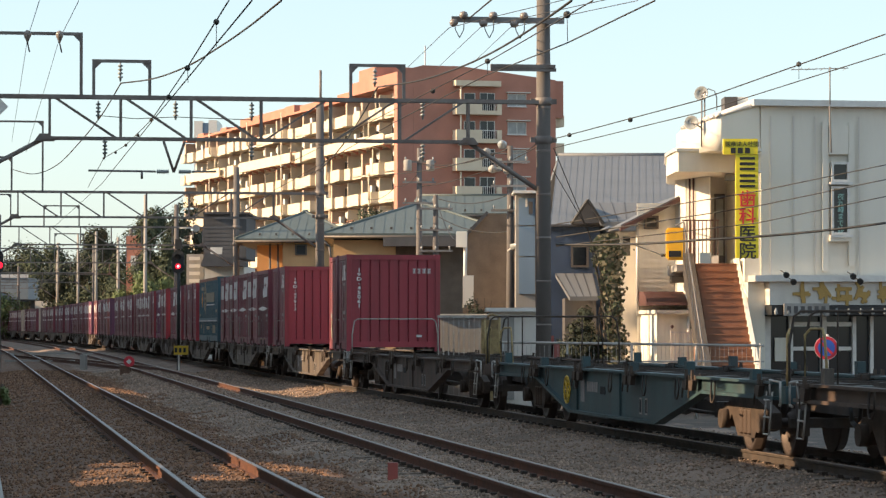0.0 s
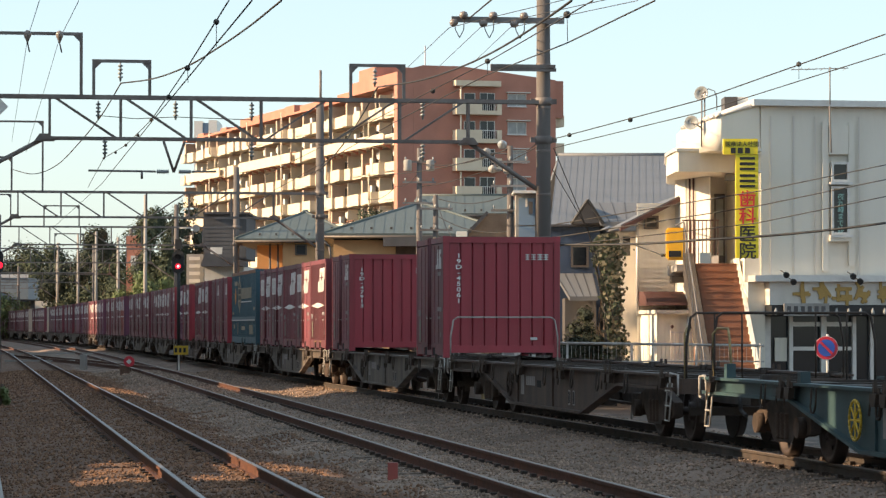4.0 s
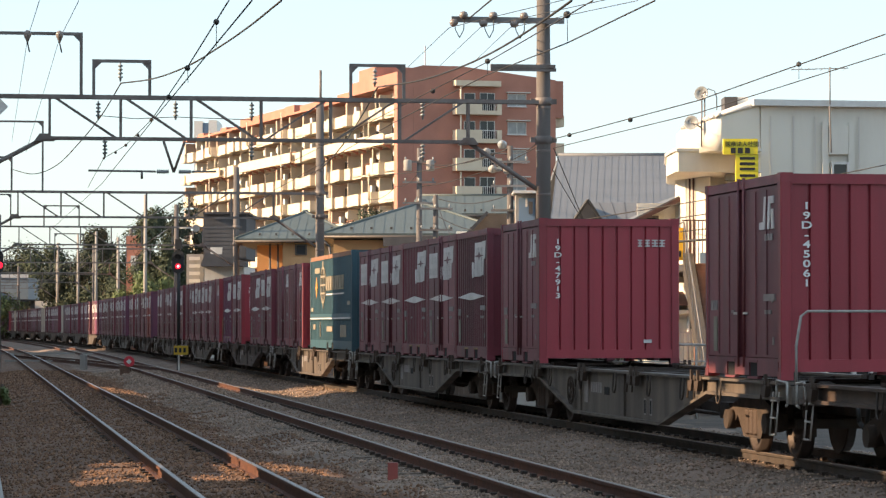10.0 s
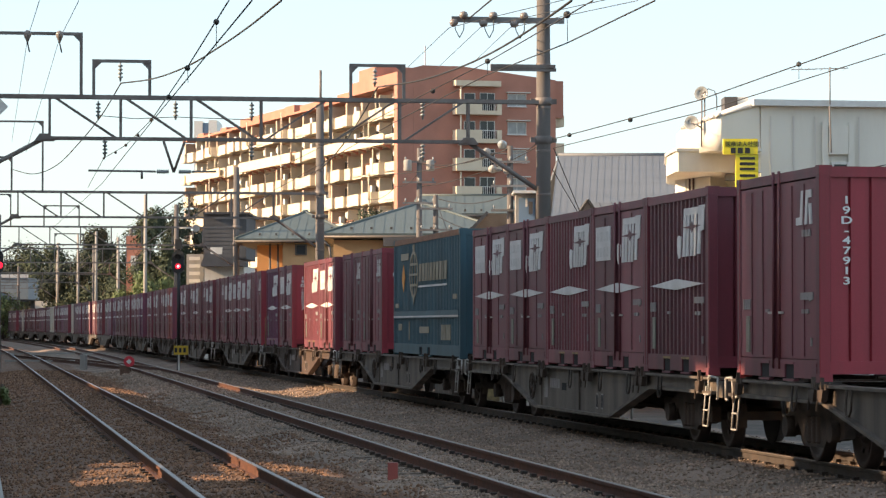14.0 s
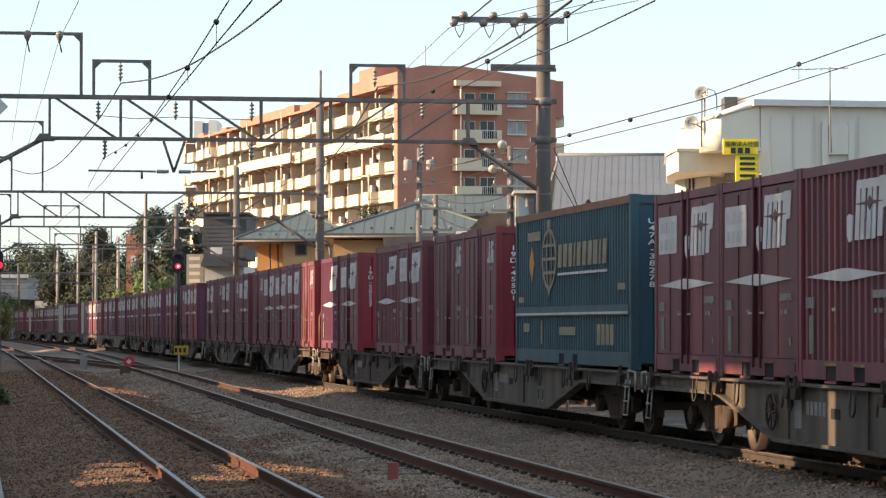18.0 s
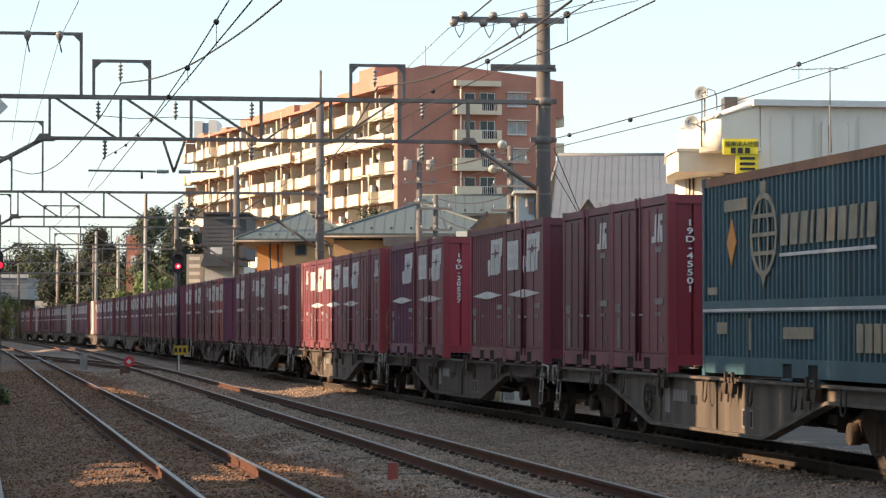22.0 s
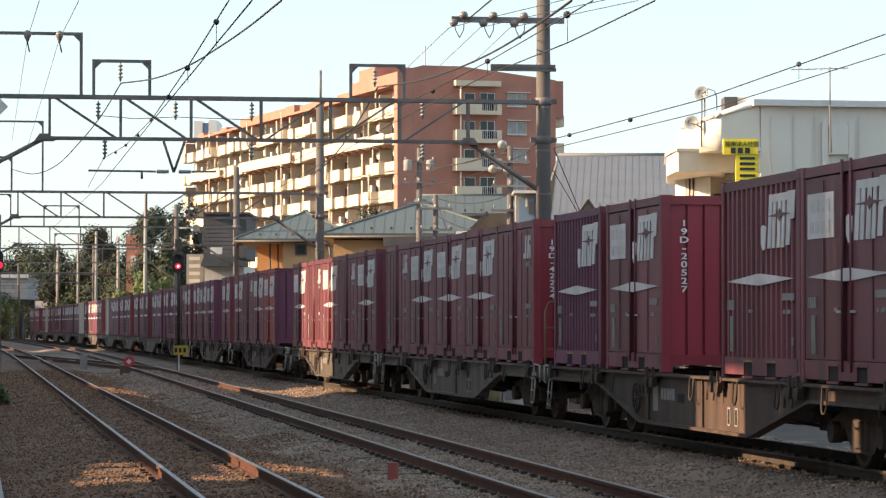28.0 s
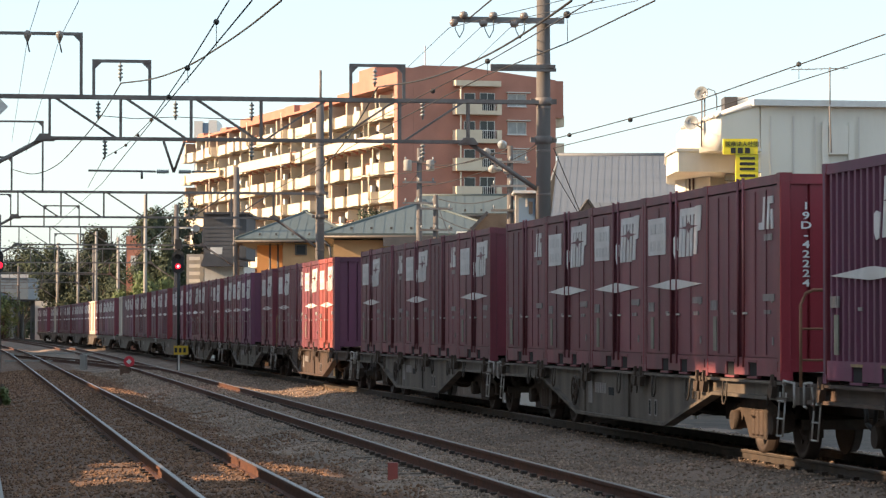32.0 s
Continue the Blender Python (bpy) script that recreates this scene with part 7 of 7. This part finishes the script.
def wagon(paint, label, wheel_me, detail=True):
    """A flat container wagon: x forward, 20.4 m between coupling faces."""
    w = thing("container_wagon", label, "flat wagon", "wagons of the train")
    B = 9.75
    bm = bmesh.new()
    box(bm, -B, B, -0.18, 0.18, 0.55, 0.93)
    part("centre_sill", bm, "under", w)
    for sy in (-1, 1):
        y0, y1 = sorted((sy * 1.16, sy * 1.22))
        bm = bmesh.new()
        prism(bm, ((-B, 0.79), (-5.55, 0.79), (-2.7, 0.29), (3.4, 0.29), (6.15, 0.79), (B, 0.79), (B, 0.95), (-B, 0.95)), y0, y1)
        s = part("side_sill", bm, paint, w)
        bm = bmesh.new()
        f0, f1 = sorted((sy * 1.10, sy * 1.30))
        box(bm, -B, B, f0, f1, 0.951, 0.985)
        for a, b in (((-B, 0.79), (-5.55, 0.79)), ((-5.55, 0.79), (-2.7, 0.29)), ((-2.7, 0.29), (3.4, 0.29)), ((3.4, 0.29), (6.15, 0.79)), ((6.15, 0.79), (B, 0.79))):
            prism(bm, ((a[0], a[1] - 0.03), (b[0], b[1] - 0.03), (b[0], b[1] + 0.012), (a[0], a[1] + 0.012)), f0 + (0.0 if sy < 0 else 0.04), f1 - (0.04 if sy < 0 else 0.0))
        part("flange", bm, paint, s)
        for x in (-2.3, 0.9) if detail else ():
            q0, q1 = sorted((sy * 1.2205, sy * 1.25))
            part("stiffener", bx(x - 0.03, x + 0.03, q0, q1, 0.31, 0.94), paint, s)
        bm = bmesh.new()
        q0, q1 = sorted((sy * 1.2215, sy * 1.228))
        for i in range(5):
            part("number_bar", bx(-1.55 + 0.17 * i, -1.43 + 0.17 * i, q0, q1, 0.62, 0.78), "grey_mark", s)
        if detail:
            part("stencil_mark", bx(-2.05, -1.75, q0, q1, 0.45, 0.80), "grey_mark", s)
            # black plates paint the shade of the slots and the hole
            for x in (2.25, 2.62):
                part("slot_rim", bx(x - 0.075, x + 0.075, q0, q1, 0.37, 0.61), "grey_mark", s)
                part("slot", bx(x - 0.045, x + 0.045, min(q0, sy * 1.231), max(q1, sy * 1.231), 0.395, 0.585), "pocket", s)
            part("inspection_hole", bx(-0.55, -0.2, q0, q1, 0.60, 0.72), "pocket", s)
    # cross bearers and container seats
    for i in range(11 if detail else 0):
        x = -9.3 + i * 1.86
        bm = bmesh.new()
        box(bm, x - 0.08, x + 0.08, -1.15, 1.15, 0.8, 0.945)
        part("cross_bearer", bm, "under", w)
    seat = bmesh.new()
    box(seat, -0.13, 0.13, -0.15, 0.09, -0.01, 0.055)
    box(seat, -0.05, 0.05, -0.06, 0.06, 0.055, 0.075)
    prism(seat, ((-0.12, -0.15), (0.07, -0.15), (0.13, -0.012), (-0.10, -0.012)), -0.19, -0.12)
    prism(seat, ((-0.03, 0.0), (0.045, 0.0), (0.03, 0.13), (-0.01, 0.13)), -0.18, -0.14)
    tube(seat, (-0.08, -0.19, -0.12), (-0.12, -0.19, -0.25), 0.014, sides=5)
    seat = mesh_of("container_lock", seat, "under")
    for k in range(5 if detail else 0):
        for e in (0.16, CL - 0.16):
            x = 10.2 - 0.85 - SLOT * k - e
            part("container_lock", seat, "", w, at=pose(x, -1.16, 0.94))
            part("container_lock", seat, "", w, at=pose(x, 1.16, 0.94, 0, 0, 180))
    # end platforms, steps, handrails
    for sx in (-1, 1):
        bm = bmesh.new()
        box(bm, sx * B, sx * (B + 0.22), -1.2, 1.2, 0.72, 0.93)
        e = part("end_beam", bm, paint, w)
        for y in (-1.3, 1.3) if detail else ():
            bm = bmesh.new()
            ladder(bm, sx * 9.45, y, 0.34, 0.86)
            part("step_ladder", bm, "grab", e)
        bm = bmesh.new()
        polytube(bm, [(sx * 9.92, -1.26, 0.7), (sx * 9.99, -1.27, 0.72), (sx * 9.99, -1.27, 0.98), (sx * 9.6, -1.29, 1.0), (sx * 9.55, -1.28, 0.76)], 0.016, 6)
        part("grab_rail", bm, "grab", e)
        bm = bmesh.new()
        tube(bm, (sx * 9.95, 0, 0.82), (sx * 10.1, 0, 0.82), 0.1, sides=10)
        box(bm, sx * 10.08, sx * 10.2, -0.14, 0.14, 0.66, 0.98)
        part("coupler", bm, "under", e)
        bm = bmesh.new()
        polytube(bm, [(sx * 9.97, -0.4, 0.75), (sx * 10.05, -0.4, 0.5), (sx * 10.18, -0.36, 0.42)], 0.03, 7)
        part("brake_hose", bm, "black", e)
    # release levers and hooks below the flange
    for x in (-6.6, -4.4, -1.9, 0.6, 2.9, 4.9, 6.9) if detail else ():
        bm = bmesh.new()
        pipe(bm, [(x - 0.1, -1.31, 0.95), (x - 0.1, -1.325, 0.72), (x - 0.05, -1.33, 0.66), (x + 0.05, -1.33, 0.66), (x + 0.1, -1.325, 0.72), (x + 0.1, -1.31, 0.95)], 0.013, 5)
        part("release_lever", bm, "under", w)
    for x in (-5.0, 5.0) if detail else ():
        bm = bmesh.new()
        tube(bm, (x, -0.55, 0.42), (x * 0.3, -0.55, 0.46), 0.025, sides=6)
        box(bm, x - 0.25, x + 0.25, -0.75, -0.4, 0.4, 0.62)
        part("brake_gear", bm, "bogie_rust", w)
    # hand brake wheel, reservoirs
    bm = bmesh.new()
    n = 20
    for i in range(n):
        a0, a1 = 2 * math.pi * i / n, 2 * math.pi * (i + 1) / n
        tube(bm, (-2.9 + 0.22 * math.cos(a0), -1.28, 0.62 + 0.22 * math.sin(a0)), (-2.9 + 0.22 * math.cos(a1), -1.28, 0.62 + 0.22 * math.sin(a1)), 0.016, sides=6)
    for k in range(4):
        a = k * math.pi / 4
        tube(bm, (-2.9 + 0.22 * math.cos(a), -1.28, 0.62 + 0.22 * math.sin(a)), (-2.9 - 0.22 * math.cos(a), -1.28, 0.62 - 0.22 * math.sin(a)), 0.012, sides=5)
    tube(bm, (-2.9, -1.28, 0.62), (-2.9, -1.1, 0.62), 0.025, sides=6)
    part("brake_wheel", bm, "yellow" if paint == "wagon_teal" else "bogie_rust", w)
    bm = bmesh.new()
    tube(bm, (-1.5, 0.3, 0.5), (0.2, 0.3, 0.5), 0.2, sides=14)
    tube(bm, (0.6, -0.4, 0.5), (1.6, -0.4, 0.5), 0.16, sides=14)
    part("air_reservoir", bm, "under", w)
    for x in (-7.1, 7.1):
        b = bogie(w, x, detail)
        for sx in (-0.95, 0.95):
            part("wheelset", wheel_me, "", b, at=pose(sx, 0, 0.43))
    return w


ALL = []            # (thing, wagon number, place along the wagon, height)


def train():
    wheel_me = wheelset_mesh()
    far = wagon("wagon", "grey flat container wagon far down the train", wheel_me, False)
    protos = {
        "grey": wagon("wagon", "grey flat container wagon with fish-belly side sills", wheel_me),
        "rusty": wagon("wagon_rust", "rust-brown flat container wagon with fish-belly side sills", wheel_me),
        "teal": wagon("wagon_teal", "blue-green flat container wagon, empty, with a yellow brake wheel", wheel_me),
    }
    plan = {-2: "rusty", -1: "teal", 0: "rusty", 3: "grey", 4: "rusty", 7: "rusty", 10: "rusty", 13: "rusty", 16: "rusty"}
    used = set()
    for i in range(-2, 19):
        k = plan.get(i, "grey")
        if i >= 10:
            ob = far if i == 10 else copy_thing(far, Matrix.Identity(4))
        elif k in used:
            ob = copy_thing(protos[k], Matrix.Identity(4))
        else:
            ob = protos[k]
            used.add(k)
        ALL.append((ob, i, 0.0, 0.0))
    for ob, i, along_x, z in list(ALL):
        if i < 0:
            for k in range(6):
                for sy in (-1, 1):
                    x = 8.6 - k * 3.45
                    part("container_guide", bx(x - 0.07, x + 0.07, sy * 1.2 - 0.06, sy * 1.2 + 0.06, 0.986, 1.12 + 0.05 * (k % 2)), plan.get(i) == "teal" and "wagon_teal" or "wagon", ob)
        for sx in {1: (1,), 0: (1,), -1: (1, -1), -2: (-1,)}.get(i, ()):
            bm = bmesh.new()
            xe = sx * 9.86
            pipe(bm, [(xe, -1.12, 0.9), (xe, -1.12, 1.42), (xe, -1.06, 1.77), (xe, -0.98, 1.83), (xe, 0.98, 1.83), (xe, 1.06, 1.77), (xe, 1.12, 1.42), (xe, 1.12, 0.9)], 0.017, 7)
            for yp in (-0.72, 0.72) if i < 1 else ():
                tube(bm, (xe, yp, 0.93), (xe, yp, 1.82), 0.014, sides=6)
            h_rail = part("end_handrail", bm, "grab" if i == 1 else "under", ob)
            if i < 1:
                bm = bmesh.new()
                pipe(bm, [(xe - sx * 0.04, -1.13, 0.92), (xe - sx * 0.04, -1.13, 1.55), (xe - sx * 0.1, -1.08, 1.62), (xe - sx * 0.34, -1.0, 1.62), (xe - sx * 0.42, -1.0, 1.5), (xe - sx * 0.55, -1.0, 0.96)], 0.018, 6)
                part("side_stay", bm, "lip", h_rail)
        if i in (5, 8):
            bm = bmesh.new()
            xe = 9.82
            pipe(bm, [(xe, -1.14, 0.75), (xe, -1.14, 1.9), (xe, -1.08, 2.04), (xe, -0.98, 2.08), (xe, -0.62, 2.08), (xe, -0.54, 2.0), (xe, -0.52, 0.95)], 0.02, 7)
            for z in (1.25, 1.62):
                tube(bm, (xe, -1.14, z), (xe, -0.52, z), 0.015, sides=6)
            part("end_handrail", bm, "rust_rail", ob)
    made = {}

    def put(key, i, slot, maker):
        """slot from 1 at the front; a repeat is copied."""
        if key not in made:
            made[key] = maker()
            ob = made[key]
        else:
            ob = copy_thing(made[key], Matrix.Identity(4))
        length = 9.4 if key.startswith("long") else CL
        ALL.append((ob, i, 10.2 - (0.68 if length > 5 else 0.85) - SLOT * (slot - 1) - length / 2, 1.0))
        return ob

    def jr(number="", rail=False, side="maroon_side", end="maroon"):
        return lambda: container("jr", "maroon steel container, weathered and shade-darkened side doors and a white vertical number" if number else "maroon steel container with weathered, shade-darkened side doors", side, end, rail, number)

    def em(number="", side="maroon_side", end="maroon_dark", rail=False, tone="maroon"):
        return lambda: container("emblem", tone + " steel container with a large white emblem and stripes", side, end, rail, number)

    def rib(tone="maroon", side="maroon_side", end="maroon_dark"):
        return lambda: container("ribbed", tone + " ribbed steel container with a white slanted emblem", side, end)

    put("j45061", 1, 0.94, jr("19D-45061", True))
    put("j47913", 1, 5.055, jr("19D-47913"))
    for s, k in ((1, "rib"), (2, "em"), (3, "rib"), (4, "em"), (5, "em")):
        put(k, 2, s, rib() if k == "rib" else em())
    put("long", 3, 1, lambda: container("long", "long teal container with a pale globe emblem and lettering", "teal", "teal", number="U47A-38278", height=2.6, length=9.4))
    put("j45501", 3, 4, jr("19D-45501"))
    put("jr", 3, 5, jr(end="maroon_dark"))
    put("em", 4, 1, em())
    put("rib", 4, 2, rib())
    # its end takes the brighter red to stand for reflected light
    put("e20527", 4, 3.895, em("19D-20527", end="maroon"))
    put("rib_purple", 4, 5, rib("purple-brown", "purple", "maroon_dark"))
    put("j42224", 5, 1.03, jr("19D-42224", True))
    for s in (2, 3, 4):
        put("em", 5, s, None)
    put("jr", 5, 5, None)
    for s, k in ((1, "em"), (2, "jr"), (3, "em"), (4, "jr"), (5, "em")):
        put(k, 6, s, None)
    # side takes a lighter red to stand for sunlight; the end stays purple
    put("red_em", 7, 2, em("", "red_side", "purple", tone="purple, sunlit-red-sided"))
    for s in (3, 4, 5):
        put("em" if s != 4 else "jr", 7, s, None)
    put("e39773", 8, 1, em("19D-3973", rail=True))
    put("purple_em", 8, 3, em("", "purple", "purple", tone="purple"))
    for s in (4, 5):
        put("em", 8, s, None)
    rng = random.Random(21)
    for i in range(9, 19):
        for s in range(1, 6):
            if (i, s) in ((12, 4), (14, 2), (14, 3), (17, 2)):
                put("cream", i, s, lambda: container("plain", "cream freight container far down the train", "cream_box", "cream_box"))
            elif rng.random() < 0.06:
                continue
            else:
                k = rng.choice(("em", "em", "jr", "rib", "purple_em", "em"))
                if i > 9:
                    # maroon sides here take the tone with haze painted in
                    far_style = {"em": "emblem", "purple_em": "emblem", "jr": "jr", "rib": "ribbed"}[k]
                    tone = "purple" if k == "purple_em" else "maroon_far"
                    put(k + "_far", i, s, lambda: container(far_style, "maroon freight container far down the train", tone, "maroon_dark", detail=False))
                else:
                    put(k, i, s, None)


def station():
    """Unseen walls added beside the line to shade it; gaps shape the sun patches."""
    b = thing("station_building", "long plain unseen walls added to shade the tracks", "station building")
    run = pose(-5.0, 0, 0, 0, 0, math.degrees(math.atan(0.16)))
    k = math.sqrt(1 + 0.16 ** 2)
    H = 10.6
    rows = [(-40.0, 31.62, -0.6, H), (31.62, 31.86, -0.6, 6.75), (31.62, 31.86, 7.65, H), (31.86, 33.9, -0.6, H)]
    rows += [(38.05, 78.25, -0.6, H), (85.65, 216.45, -0.6, H), (227.45, 420.0, -0.6, H)]
    # added gap, bars and slats that place and dim the near sun patches
    rows += [(33.9, 35.55, -0.6, 2.55), (33.9, 35.55, 3.95, H), (35.55, 37.1, -0.6, 2.65), (37.1, 38.05, -0.6, 2.75), (35.55, 38.05, 4.25, 6.6)]
    rows += [(34.6, 38.05, 3.30, 3.46), (34.9, 35.3, 2.55, 3.0), (36.3, 36.5, 3.46, 3.8), (37.6, 38.05, 3.46, 3.7), (36.9, 37.3, 2.65, 3.1)]
    rows += [(36.45, 37.0, 7.55, 7.85), (35.55, 38.05, 7.85, 9.25), (35.55, 38.05, 10.15, H)]
    rows += [(35.55, 38.05, 9.25 + 0.1 * i, 9.305 + 0.1 * i) for i in range(9)]
    rows += [(78.25, 85.65, -0.6, 3.7), (78.25, 85.65, 4.3, 5.3)]
    for y0, y1, z0, z1 in rows:
        part("wall", bx(-0.5, 0.0, y0 * k + 0.01, y1 * k - 0.01, z0, z1), "shade_wall", b, at=run)


def motions():
    times = [1.0 * i for i in range(33)]
    poses = {}
    for i in range(-2, 19):
        poses[i] = [wagon_pose(i, t) for t in times]
    for ob, i, along_x, z in ALL:
        off = Matrix.Translation((along_x, 0, z))
        walk(ob, [(t, m @ off) for t, m in zip(times, poses[i])])
    step = 2 / 15
    turns = []
    for k in range(241):
        t = k * step
        turns.append((t, moved(t) / 0.43))
    for ob, i, along_x, z in ALL:
        if z > 0 or not -2 <= i <= 7:
            continue
        for c in ob.children_recursive:
            if c.name.startswith("wheelset"):
                base = c.matrix_basis.translation.copy()
                walk(c, [(t, Matrix.Translation(base) @ Matrix.Rotation(a, 4, "Y")) for t, a in turns])


ground()
tracks()
overhead()
apartments()
houses()
clinic()
street()
plants()
far_left()
station()
train()
wires()
motions()
